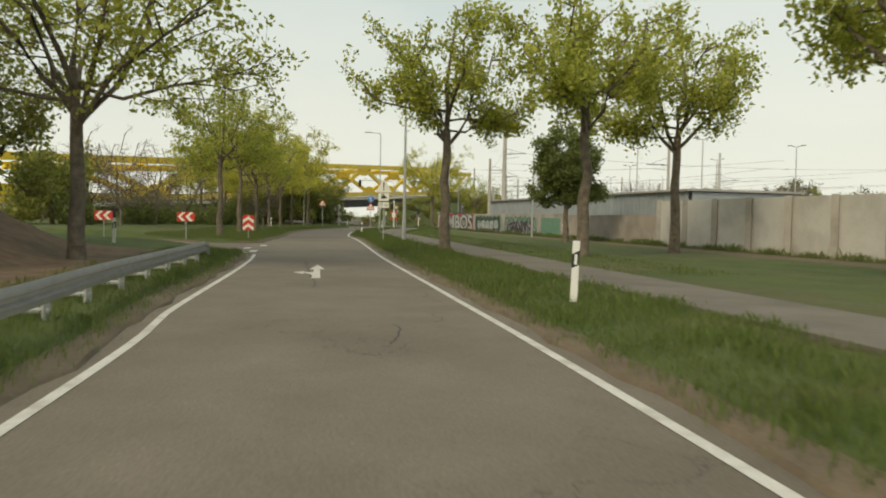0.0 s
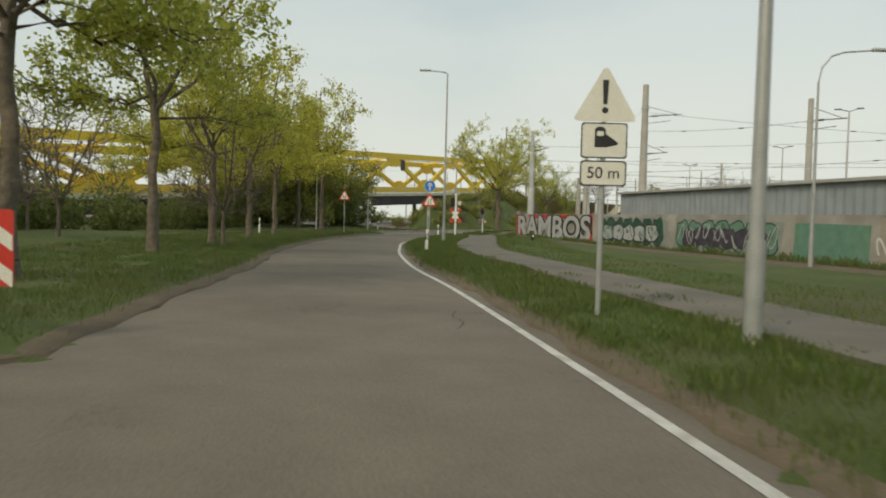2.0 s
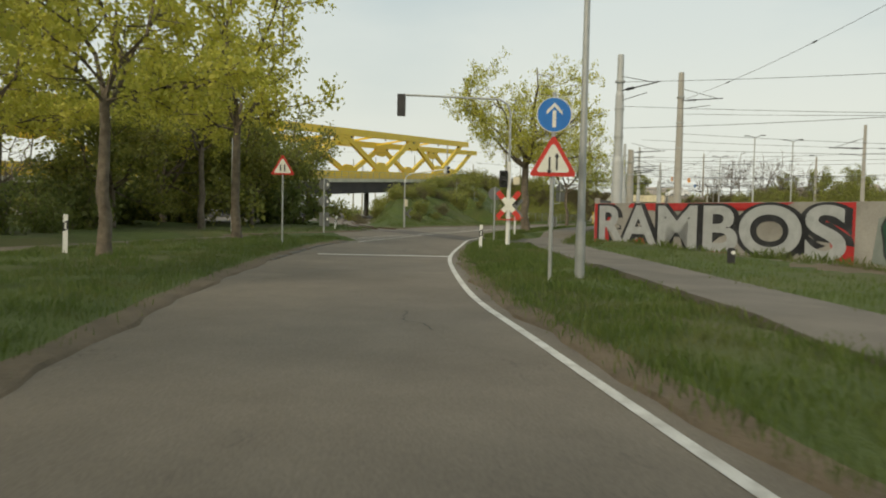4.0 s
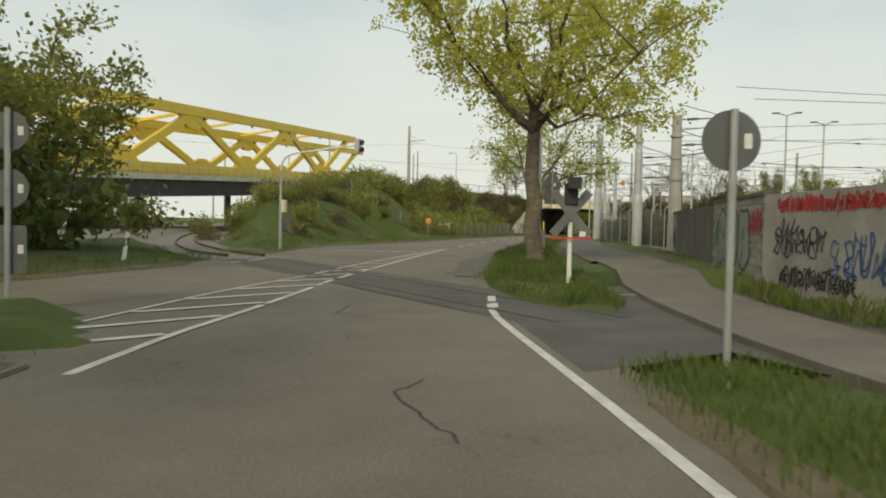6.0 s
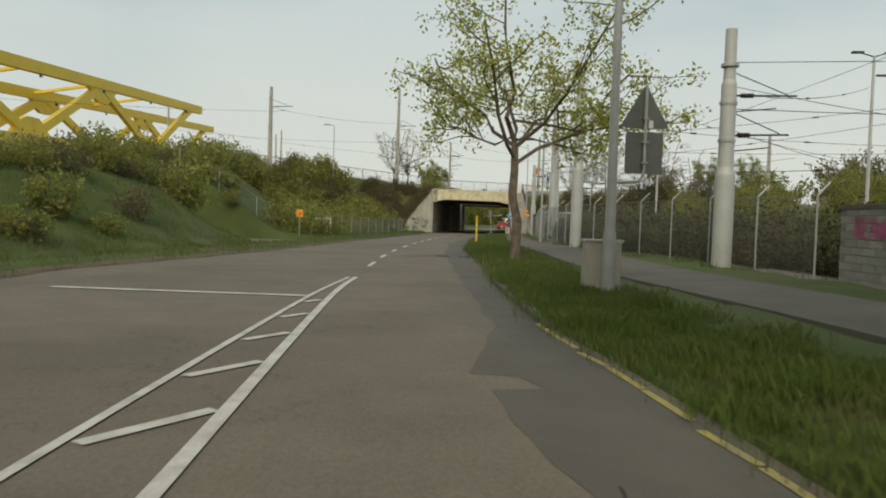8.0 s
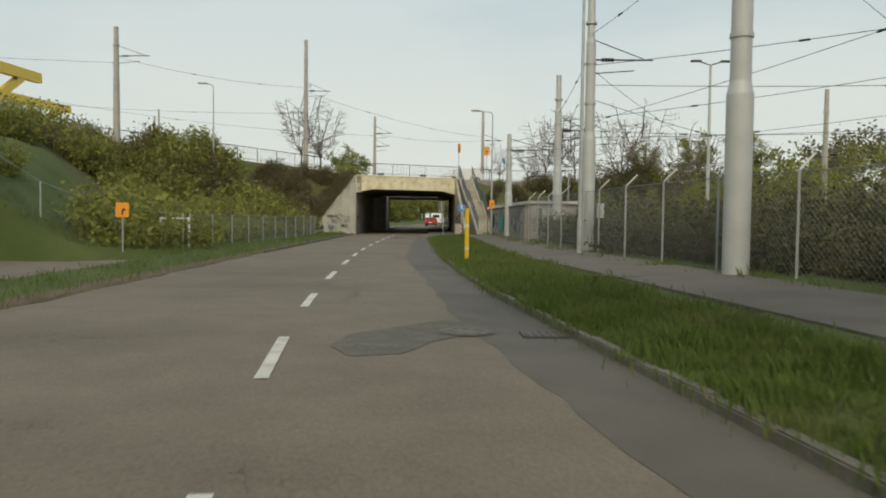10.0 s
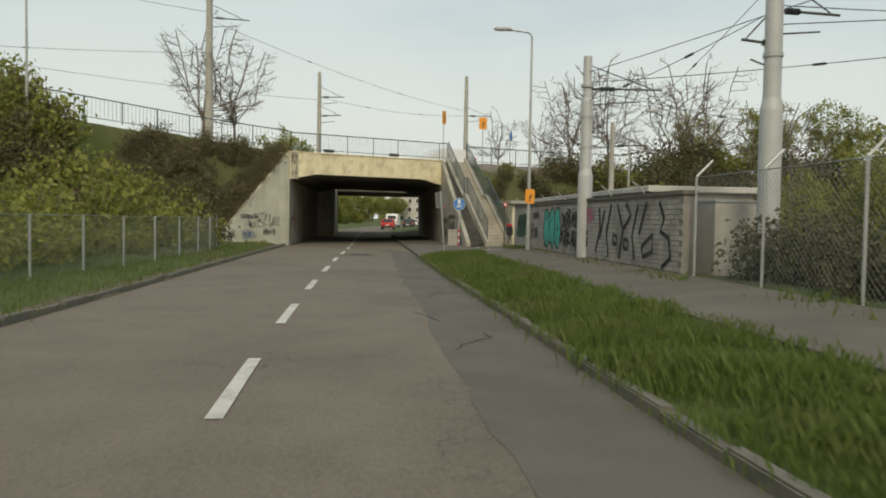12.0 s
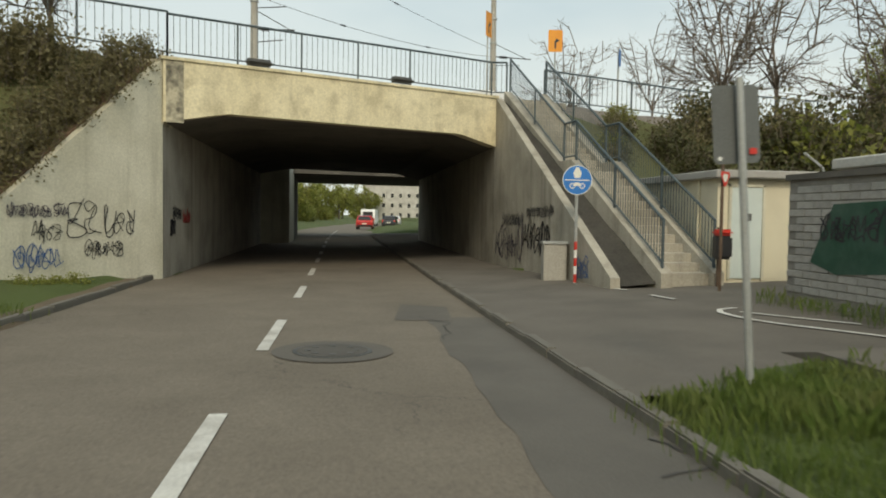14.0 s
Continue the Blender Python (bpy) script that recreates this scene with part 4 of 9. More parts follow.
pa, pb = b_at(-45.5, 38.0, -6, 8.55), b_at(-45.5, 38.0, S_END, 8.55 - 0.043 * (S_END + 6))
beam(bm, pa, pb, 0.4, 12.0)
part("deck", bm, M["concrete_dark"], bridge)
for xo in (-39.6, -50.5):
    bm = bm_new()
    beam(bm, b_at(xo, 38.0, 12, 8.0 - 0.043 * 18 - 0.55), b_at(xo, 38.0, S_END, 8.0 - 0.043 * (S_END + 6) - 0.55), 1.7, 0.5)
    part("girder", bm, M["girder"], bridge, "dark steel girder under the deck")
for s in (30, 66, 102):
    for xo in (-40.2, -50.0):
        c = b_at(xo, 38.0, s, 0)
        bm = bm_new()
        add_tube(bm, (c.x, c.y, -0.3), (c.x, c.y, 6.3 - 0.043 * s), 0.5, 0.45, 14)
        part("pier", bm, M["concrete_dark"], bridge)
bm = bm_new()
for zz in (0.35, 0.7, 1.1):
    beam(bm, b_at(-38.9, 38.0, -6, 8.8 + zz), b_at(-38.9, 38.0, S_END, 8.8 + zz - 0.043 * (S_END + 6)), 0.05, 0.05)
for k in range(84):
    s = -6 + k * 2.1
    c = b_at(-38.9, 38.0, s, 8.8 - 0.043 * (s + 6))
    add_tube(bm, c, c + Vector((0, 0, 1.1)), 0.03, seg=4)
part("handrail", bm, M["pole"], bridge)
bm = bm_new()
add_box(bm, -44, 43.5, 3.6, 16, 7, 9.0)
part("abutment", bm, M["concrete"], bridge)


# ---- trees and shrubs ----
def leaf_mesh(name, centres, size, mat, rng, per=1, spread=0.0, long=1.0):
    """Many small leaf blades round the given points, each a folded diamond."""
    c = np.repeat(np.asarray(centres), per, axis=0)
    c = c + rng.normal(0, spread, c.shape)
    n = len(c)
    a = rng.normal(0, 1, (n, 3))
    a /= np.linalg.norm(a, axis=1)[:, None]
    b = np.cross(a, rng.normal(0, 1, (n, 3)))
    b /= np.linalg.norm(b, axis=1)[:, None] + 1e-9
    s = (size * rng.uniform(0.6, 1.3, n))[:, None]
    up = np.cross(a, b) * s * 0.18
    v = np.empty((n, 4, 3))
    v[:, 0], v[:, 1], v[:, 2], v[:, 3] = c - a * s * long, c + b * s * 0.6 + up, c + a * s * long, c - b * s * 0.6 + up
    f = np.arange(n * 4).reshape(n, 4)
    me = bpy.data.meshes.new(name)
    me.vertices.add(n * 4)
    me.vertices.foreach_set("co", v.ravel())
    me.loops.add(n * 4)
    me.loops.foreach_set("vertex_index", f.ravel().astype(np.int32))
    me.polygons.add(n)
    me.polygons.foreach_set("loop_start", (np.arange(n) * 4).astype(np.int32))
    me.polygons.foreach_set("loop_total", np.full(n, 4, np.int32))
    me.update()
    me.materials.append(mat)
    return me


def bent(bm, p, q, r0, r1, rng, seg, steps=3, wob=0.06):
    """A limb from p to q with slight bends; gives its points back."""
    p, q = Vector(p), Vector(q)
    L = (q - p).length
    pts = [p]
    for i in range(1, steps):
        t = i / steps
        pts.append(p.lerp(q, t) + Vector(rng.normal(0, wob * L, 3)) + Vector((0, 0, -0.06 * L * math.sin(math.pi * t))))
    pts.append(q)
    rows = []
    for i, pt in enumerate(pts):
        dr = (pts[min(i + 1, steps)] - pts[max(i - 1, 0)]).normalized()
        x = dr.orthogonal().normalized()
        y = dr.cross(x)
        r = r0 + (r1 - r0) * i / steps
        row = [bm.verts.new(pt + (x * math.cos(2 * math.pi * k / seg) + y * math.sin(2 * math.pi * k / seg)) * r) for k in range(seg)]
        if rows:
            best = min(range(seg), key=lambda s: (rows[-1][0].co - row[s].co).length)
            row = row[best:] + row[:best]
            if (rows[-1][1].co - row[1].co).length > (rows[-1][1].co - row[-1].co).length:
                row = [row[0]] + row[:0:-1]
            for k in range(seg):
                j = (k + 1) % seg
                bm.faces.new((rows[-1][k], rows[-1][j], row[j], row[k]))
        rows.append(row)
    return pts


def make_tree(seed, height, radius, fork, trunk_r, leaf, per, leaf_size, bare=False, limbs=6, lean=(0, 0), low=0.0, subs=6, twigs=5, label="", name="tree", dome=None, bunch=0.17):
    rng = np.random.default_rng(seed)
    ob = thing(name, label, "tree", "street trees" if not bare else "bare trees")
    bm = bm_new()
    f = Vector((lean[0], lean[1], fork))
    bent(bm, (0, 0, -0.4), (0, 0, 0.35), trunk_r * 1.5, trunk_r * 1.08, rng, 12, 2, 0.0)
    bent(bm, (0, 0, 0.35), f, trunk_r * 1.08, trunk_r * 0.72, rng, 12, 5, 0.012)
    tips = []
    heads = []
    for i in range(limbs):
        k = 2 * math.pi * (i + rng.uniform(-0.25, 0.25)) / limbs
        rise = rng.uniform(0.45, 0.95) if i else 1.0
        out = radius * (rng.uniform(0.55, 0.85) if i else 0.1)
        e = f + Vector((math.cos(k) * out, math.sin(k) * out, (height - fork) * rise * 0.8))
        st = f + Vector((0, 0, rng.uniform(-0.8, 0.3))) * (1 if i else 0)
        heads.append((bent(bm, st, e, trunk_r * (0.42 if i else 0.55), 0.03, rng, 7, 5, 0.035), k))
    # a few low spreading limbs
    for i in range(3):
        k = rng.uniform(0, 6.28)
        e = f + Vector((math.cos(k) * radius * 0.9, math.sin(k) * radius * 0.9, (height - fork) * rng.uniform(0.05 - low, 0.25)))
        heads.append((bent(bm, f + Vector((0, 0, rng.uniform(-0.5, 0.8))), e, trunk_r * 0.3, 0.025, rng, 6, 4, 0.04), k))
    bmt = bm_new() if bare else bm
    for pts, k in heads:
        for j in range(subs):
            t = 0.3 + 0.7 * (j + rng.uniform(0, 0.8)) / subs
            i = min(int(t * (len(pts) - 1)), len(pts) - 2)
            p = pts[i].lerp(pts[i + 1], min(1, t * (len(pts) - 1) - i))
            dv = Vector((math.cos(k + rng.normal(0, 0.9)), math.sin(k + rng.normal(0, 0.9)), rng.uniform(-0.1, 0.9))).normalized()
            q = p + dv * radius * rng.uniform(0.25, 0.5)
            sp = bent(bmt, p, q, 0.032, 0.012, rng, 4, 3, 0.05)
            for w in range(twigs):
                tt = rng.uniform(0.25, 1.0)
                i2 = min(int(tt * 3), 2)
                a = sp[i2].lerp(sp[i2 + 1], tt * 3 - i2)
                b = a + Vector(rng.normal(0, 1, 3)).normalized() * radius * rng.uniform(0.1, 0.24) + Vector((0, 0, 0.08))
                bent(bmt, a, b, 0.011, 0.005, rng, 3, 2, 0.05)
                tips.append(b)
                tips.append(a.lerp(b, 0.5))
            tips.append(q)
    if dome:
        rx, rz, cz = dome
        for i in range(620):
            v = Vector(rng.normal(0, 1, 3)).normalized()
            lump = 1 + 0.1 * math.sin(5 * v.x + 2 * v.z + 1) + 0.08 * math.sin(7 * v.y + 3 * v.z)
            r = lump * rng.uniform(0.55, 1.0) ** 0.5
            tips.append(Vector((v.x * rx * r, v.y * rx * r, cz + v.z * rz * r)))
    part("trunk", bm, M["twig"] if bare else M["bark"], ob, "", True)
    if bare:
        part("crown", bmt, M["twig"], ob, "bare twiggy crown", True)
    if leaf is not None:
        cr = new("crown", leaf_mesh("crown", [tuple(p) for p in tips], leaf_size, leaf, rng, per, bunch))
        cr.parent = ob
    return ob


def place(ob, x, y, turn=0.0, scale=1.0, z=None):
    zz = gz(x, y) if z is None else z
    return Matrix.Translation((x, y, zz)) @ Matrix.Rotation(turn, 4, 'Z') @ Matrix.Scale(scale, 4)


def plant(kind, spots):
    """The first spot takes the tree itself, the others copies of it."""
    out = []
    for i, (x, y, turn, s) in enumerate(spots):
        m = place(kind, x, y, turn, s)
        if i == 0:
            kind.matrix_basis = m
            out.append(kind)
        else:
            c = copy_thing(kind, m)
            c.matrix_basis = m
            out.append(c)
    return out


maple = make_tree(11, 10.5, 3.6, 4.7, 0.2, M["leaf_a"], 16, 0.088, label="slender maple with loose fresh green leaves on the verge")
plant(maple, [(51.2, -139.2, 0.3, 1.1), (59.4, -131.9, 2.1, 1.15), (57.6, -139.9, 4.0, 1.15), (68.0, -149.0, 5.0, 1.0)])
maple2 = make_tree(12, 12.0, 4.4, 5.0, 0.19, M["leaf_a"], 16, 0.088, label="tall maple with loose fresh green leaves on the grass")
plant(maple2, [(31.3, -132.4, 2.0, 0.98), (24.8, -123.8, 4.4, 0.95)])
maple3 = make_tree(13, 12.0, 3.7, 4.2, 0.17, M["leaf_b"], 14, 0.092, label="young tree with yellow-green spring leaves on the lawn")
plant(maple3, [(20.3, -117.0, 1.0, 0.95), (15.0, -109.3, 2.0, 0.95), (10.0, -101.8, 4.9, 1.0), (5.7, -91.5, 3.0, 1.1), (1.5, -99.5, 5.0, 1.0), (-4.5, -82.5, 1.7, 1.1), (-3.0, -101.0, 2.9, 1.0), (-7.0, -93.0, 4.1, 1.1), (40.5, -166.0, 1.0, 1.0), (37.0, -157.0, 3.3, 1.0)])
big = make_tree(14, 13.0, 6.5, 5.2, 0.29, M["leaf_b"], 28, 0.08, lean=(-0.12, 0.06), limbs=8, subs=7, label="broad roadside maple with yellow-green spring leaves")
plant(big, [(9.25, -65.5, 0.6, 1.0)])
sparse = make_tree(15, 10.5, 5.0, 4.3, 0.17, M["leaf_a"], 15, 0.072, limbs=7, lean=(0.15, 0.0), label="thin sparsely leaved roadside tree")
plant(sparse, [(5.75, -43.0, 3.6, 1.0)])
dark = make_tree(16, 7.8, 2.25, 2.7, 0.19, M["leaf_c"], 16, 0.095, limbs=11, low=0.0, dome=(2.0, 2.6, 5.25), label="dense round dark-leaved tree before the yard wall")
plant(dark, [(49.6, -119.2, 0.0, 1.0)])
bare = make_tree(17, 9.5, 3.2, 1.8, 0.1, None, 0, 0, True, limbs=9, subs=8, twigs=6, label="bare brown tree without leaves on the bank", name="bare_tree")
plant(bare, [(-8.9, 20.5, 0.0, 0.85), (-7.4, 21.5, 2.0, 0.8), (-12, -98, 1.0, 1.0), (-8, -108, 3.0, 0.95), (2, -116, 4.0, 0.9), (-14, -88, 2.5, 1.1), (16.5, 27.5, 1.0, 0.95), (20.5, 26.5, 2.6, 1.0), (25.5, 20, 0.5, 1.0), (9.5, 31, 3.4, 0.55), (13.4, 26.0, 2.2, 0.75), (15.0, 28.8, 4.2, 0.85), (23.0, 27.5, 5.2, 1.0), (27.5, 26.0, 1.4, 1.0), (12.0, 28.5, 5.6, 0.5), (22, -118, 5.1, 0.8), (14, -126, 0.7, 0.95), (6, -123, 1.9, 1.05), (-2, -117, 2.8, 1.0), (10, -119, 4.4, 0.9), (17, -122, 3.6, 0.85)])


def make_bush(seed, rx, rz, leaf, n, size, label, brown=False, name="bush"):
    rng = np.random.default_rng(seed)
    ob = thing(name, label, "bush", "bushes on the banks")
    bm = bm_new()
    tips = []
    for i in range(20):
        k = rng.uniform(0, 6.28)
        r = rx * math.sqrt(rng.uniform(0.02, 1))
        top = rz * (1 - 0.55 * (r / rx) ** 2) * rng.uniform(0.75, 1.1)
        pts = bent(bm, (r * 0.45 * math.cos(k), r * 0.45 * math.sin(k), -0.3), (r * math.cos(k), r * math.sin(k), top), 0.03, 0.008, rng, 3, 3, 0.05)
        for j in range(14):
            t = rng.uniform(0.15, 1.0)
            i2 = min(int(t * 3), 2)
            tips.append(pts[i2].lerp(pts[i2 + 1], t * 3 - i2) + Vector(rng.normal(0, 0.22, 3)))
            if j < 1:
                q = tips[-1]
                bent(bm, pts[i2], q, 0.009, 0.004, rng, 3, 2, 0.05)
    part("stem_clump", bm, M["twig"], ob)
    cr = new("foliage", leaf_mesh("foliage", [tuple(p) for p in tips], size, leaf, rng, max(1, n // len(tips)), 0.2))
    cr.parent = ob
    return ob


def shrub_mass(name, label, kind, spots):
    """Many small shrubs like the given one, joined into one mass."""
    co, fa, mi, mats, base = [], [], [], [], 0
    for k, ob in enumerate(kind.children):
        me = ob.data
        v = np.empty(len(me.vertices) * 3)
        me.vertices.foreach_get("co", v)
        v = np.column_stack([v.reshape(-1, 3), np.ones(len(me.vertices))])
        polys = [tuple(p.vertices) for p in me.polygons]
        mats.append(me.materials[0])
        for m in spots:
            co.append((v @ np.array(m).T)[:, :3])
            fa += [tuple(base + i for i in p) for p in polys]
            mi += [k] * len(polys)
            base += len(v)
    me = bpy.data.meshes.new(name)
    me.from_pydata(np.concatenate(co).tolist(), [], fa)
    for mt in mats:
        me.materials.append(mt)
    me.polygons.foreach_set("material_index", mi)
    return tagged(new(name, me), label, "shrubs", "", "stuff")


rng = np.random.default_rng(5)
bush_a = make_bush(21, 1.7, 2.3, M["leaf_d"], 1250, 0.13, "dense green spring shrub on the bank")
bush_b = make_bush(22, 1.9, 1.7, M["leaf_d"], 1250, 0.12, "low sprawling green shrub on the bank")
bush_c = make_bush(23, 1.5, 2.0, M["leaf_e"], 1250, 0.1, "thin brown-green scrub with bare stems")
bush_d = make_bush(24, 2.0, 3.2, M["leaf_c"], 1250, 0.16, "tall dark green shrub thicket")
bush_h = make_bush(25, 1.6, 2.3, M["leaf_h"], 1500, 0.1, "brownish hedge shrub coloured darker for shade, behind the wire fence")
spots_a, spots_b, spots_c, spots_d, spots_h = [], [], [], [], []
# bank between the bridge and the underpass
for i in range(84):
    x = rng.uniform(-27, -6.3)
    ridge = np.interp(x, [-26, -15, -4], [4.0, 10.5, 17.8])
    y = ridge - rng.uniform(0.3, 9.5) if rng.uniform() < 0.75 else rng.uniform(-34, 4)
    if x > -7.5 and y < 13.5 and y > 11:
        continue
    if y < -20 and x > -9.5:
        continue
    if gz(x, y) < 0.45:
        if x > -7.5:
            continue
    near_wall = x > -8.6 and y > 10.5
    (spots_c if near_wall or rng.uniform() < 0.12 else (spots_a if rng.uniform() < 0.55 else spots_b)).append((x, y, rng.uniform(0, 6.28), rng.uniform(0.65, 1.15)))
for i in range(11):
    spots_b.append((rng.uniform(-8.6, -7.2), -17 + i * 2.4, rng.uniform(0, 6), rng.uniform(0.5, 0.8)))
    spots_a.append((rng.uniform(-10.6, -9.4), -18 + i * 2.5, rng.uniform(0, 6), rng.uniform(0.8, 1.1)))
# crown of the mound
for i in range(18):
    y = -47 + i * 2.3
    mx = np.interp(y, [-50, -30, 0, 10], [-13, -15, -23, -26])
    (spots_a if i % 3 else spots_c).append((mx + rng.uniform(-3, 2.5), y, rng.uniform(0, 6), rng.uniform(0.55, 0.95)))
# thicket on the far side of the junction
for i in range(16):
    spots_d.append((rng.uniform(-19, -7.5), rng.uniform(-86, -66), rng.uniform(0, 6), rng.uniform(0.8, 1.5)))
for i in range(24):
    t = i / 23
    spots_d.append((-12 + 22 * t + rng.uniform(-3, 3), -82 - 46 * t + rng.uniform(-2, 2), rng.uniform(0, 6), rng.uniform(0.6, 1.0)))
# right of the stairs and behind the shed
for i in range(6):
    spots_d.append((rng.uniform(17, 32), 21.5 + rng.uniform(0, 6), rng.uniform(0, 6), rng.uniform(0.6, 0.9)))
# hedge behind the wire fence
for i in range(50):
    y = -47.6 + i * 0.8
    x = np.interp(y, [-48, -30, -20, -7.4], [13.7, 9.1, 8.1, 7.4]) + 1.0
    (spots_c if i % 5 == 0 else spots_h).append((x + rng.uniform(-0.1, 0.7), y, rng.uniform(0, 6), rng.uniform(0.5, 0.72)))
for i in range(30):
    y = -47 + i * 1.12
    x = float(np.interp(y, [-47.5, -30, -20, -12], [14.6, 10.6, 9.3, 9.0])) + 1.2
    if -21.5 < y < -16:
        continue
    spots_h.append((x + rng.uniform(0, 1.4), y, rng.uniform(0, 6), rng.uniform(0.85, 1.1)))
# beyond the underpass
for i in range(6):
    spots_a.append((rng.uniform(-14, -7), rng.uniform(58, 120), rng.uniform(0, 6), rng.uniform(0.8, 1.4)))
# bank beside the guard rail
for i in range(16):
    spots_d.append((rng.uniform(32, 49), rng.uniform(-172, -155), rng.uniform(0, 6), rng.uniform(0.5, 0.9)))
# far yard edge
for i in range(14):
    spots_d.append((rng.uniform(60, 150), rng.uniform(-60, 60), rng.uniform(0, 6), rng.uniform(1.0, 2.2)))
plant(bush_a, spots_a)
plant(bush_b, spots_b)
plant(bush_c, spots_c)
plant(bush_d, spots_d)
bush_h.matrix_basis = place(bush_h, *spots_h[0])
shrub_mass("hedge", "brownish hedge coloured darker for shade, behind the wire fence", bush_h, [place(bush_h, *q) for q in spots_h[1:]])
far_tree = make_tree(18, 9.0, 4.0, 2.0, 0.2, M["leaf_d"], 6, 0.22, limbs=7, low=0.3, bunch=0.32, label="leafy green tree in the distance")
plant(far_tree, [(14.0, 78, 1, 0.8), (14.5, 96, 2, 0.8), (18, 118, 3, 0.9), (-10, 72, 4, 0.8), (-11, 88, 4, 0.9), (-9, 104, 5, 0.9), (-7, 122, 1, 0.9), (-6, 140, 2, 0.8), (36, 26, 1, 0.9), (30, 8, 2, 0.7), (44, 14, 3, 0.9), (60, -10, 4, 1.0), (-40, -60, 1, 0.9), (-20, -110, 2, 1.0), (-30, -122, 3, 1.1), (8, -128, 4, 0.9), (46, -160, 1.5, 0.9)])

# leafy thicket on the far side of the junction
thicket = make_tree(19, 10.5, 3.9, 2.0, 0.15, M["leaf_d"], 11, 0.125, limbs=8, low=0.25, bunch=0.26, label="tall leafy tree in a roadside thicket")
plant(thicket, [(-9.0, -67.5, 0, 1.0), (-12.5, -69.5, 1, 1.1), (-7.0, -75.0, 2, 0.95), (-14, -75, 3, 1.35), (-10, -80, 4, 1.4), (-17.5, -72.5, 5, 1.25), (-6.5, -87, 1.5, 1.05)])
# brown scrub behind the wing wall
rng = np.random.default_rng(66)
scrub = []
edge_scrub = []
for k in range(26):
    t, o = 0.01 + 0.03 * k, 0.38 + 0.3 * (k % 3)
    edge_scrub.append((-3.95 - 3.95 * t - 0.855 * o, 18.6 - 6.5 * t + 0.52 * o, k * 1.7, 0.3 + 0.05 * (k % 4), 5.0 - 6.06 * t + 0.25 * o))
while len(scrub) < 66:
    x, y = rng.uniform(-12.5, -4.6), rng.uniform(11, 20.5)
    if 0.6 < gz(x, y) < 5.2 and ((x + 3.95) * -6.5 + (y - 18.6) * 3.95) / 7.606 > 1.3:
        scrub.append((x, y))
scrub += [(-8.1, 12.9), (-7.6, 12.0), (-8.2, 13.6), (-7.9, 12.9), (-8.3, 12.0), (-8.0, 13.4), (-7.6, 11.2)]
shrub_mass("scrub", "thin brown-green scrub over the wing wall", bush_c, [place(bush_c, x, y, i * 1.3, 0.45 + 0.05 * (i % 5)) for i, (x, y) in enumerate(scrub)] + [place(bush_c, *q) for q in edge_scrub])

# weeds at the foot of the wing wall
shrub_mass("weeds", "low green weeds at the foot of the wing wall", bush_b, [place(bush_b, -5.0 - 0.28 * k, 15.7 - 0.4 * k, k * 1.9, 0.19 - 0.03 * (k % 2), 0.06) for k in range(3)])

# trees and shrubs closing the view beyond the underpass
for i, (x, y, s) in enumerate(((-34, 210, 1.3), (-22, 225, 1.3), (-10, 232, 1.2), (1, 240, 1.2), (34, 236, 1.2), (32, 205, 1.1), (26, 180, 1.0), (-16, 160, 1.2), (-13, 178, 1.2), (-24, 190, 1.3), (5, 262, 1.4), (25, 200, 0.9), (28.5, 190, 0.95), (46, 230, 1.3), (22, 150, 0.9))):
    m = place(far_tree, x, y, i * 1.1, s)
    copy_thing(far_tree, m).matrix_basis = m
for i in range(12):
    x, y = -7.5 - rng.uniform(0, 4) + max(0, (i * 7 - 40)) * 0.08, 58 + i * 7
    m = place(bush_a, x, y, i * 0.7, rng.uniform(0.8, 1.3))
    copy_thing(bush_a, m).matrix_basis = m
# rough shrubs on the flank of the mound
for i in range(12):
    y = rng.uniform(-49, -24)
    x = np.interp(y, [-50, -30], [-13, -15]) + rng.uniform(-4, 5.5)
    if gz(x, y) < 0.5:
        continue
    m = place(bush_b, x, y, i * 0.9, rng.uniform(0.35, 0.6))
    copy_thing(bush_b, m).matrix_basis = m

# great roadside tree with wide fine limbs
great = make_tree(31, 14.5, 5.6, 4.2, 0.22, M["leaf_a"], 12, 0.09, limbs=9, subs=8, twigs=5, low=0.1, label="great spreading tree with fine twigs and young leaves")
plant(great, [(47.6, -154.3, 0.2, 1.0), (36.5, -161.5, 2.2, 0.9)])
# shrubs and trees on the bank beside the stairs
slope_shrubs = [(7.3 + 0.22 * k, 20.2 + 0.42 * k + 0.5 * (k % 2), k * 1.1, 0.3 + 0.04 * (k % 3)) for k in range(8)]
for i in range(64):
    x = rng.uniform(8.2, 34)
    y = float(np.interp(x, [8, 12, 30], [23.4, 25.0, 29.5])) - rng.uniform(0.2, 6.5)
    slope_shrubs.append((x, y, rng.uniform(0, 6), float(np.interp(x, [8, 11, 16, 30], [0.4, 0.6, 1.1, 1.4])) * rng.uniform(0.85, 1.1)))
shrub_mass("scrub", "brown-green scrub on the slope beside the stairs", bush_h, [place(bush_h, *q) for q in slope_shrubs[::2]])
shrub_mass("scrub", "olive scrub on the slope beside the stairs", bush_c, [place(bush_c, *q) for q in slope_shrubs[1::4]])
shrub_mass("scrub", "green shrubs on the slope beside the stairs", bush_b, [place(bush_b, *q) for q in slope_shrubs[3::4]])
for i, (x, y, s) in enumerate(((29.5, 30, 0.6), (35, 31, 0.65), (24, 31, 0.5))):
    m = place(thicket, x, y, i * 1.2, s)
    copy_thing(thicket, m).matrix_basis = m
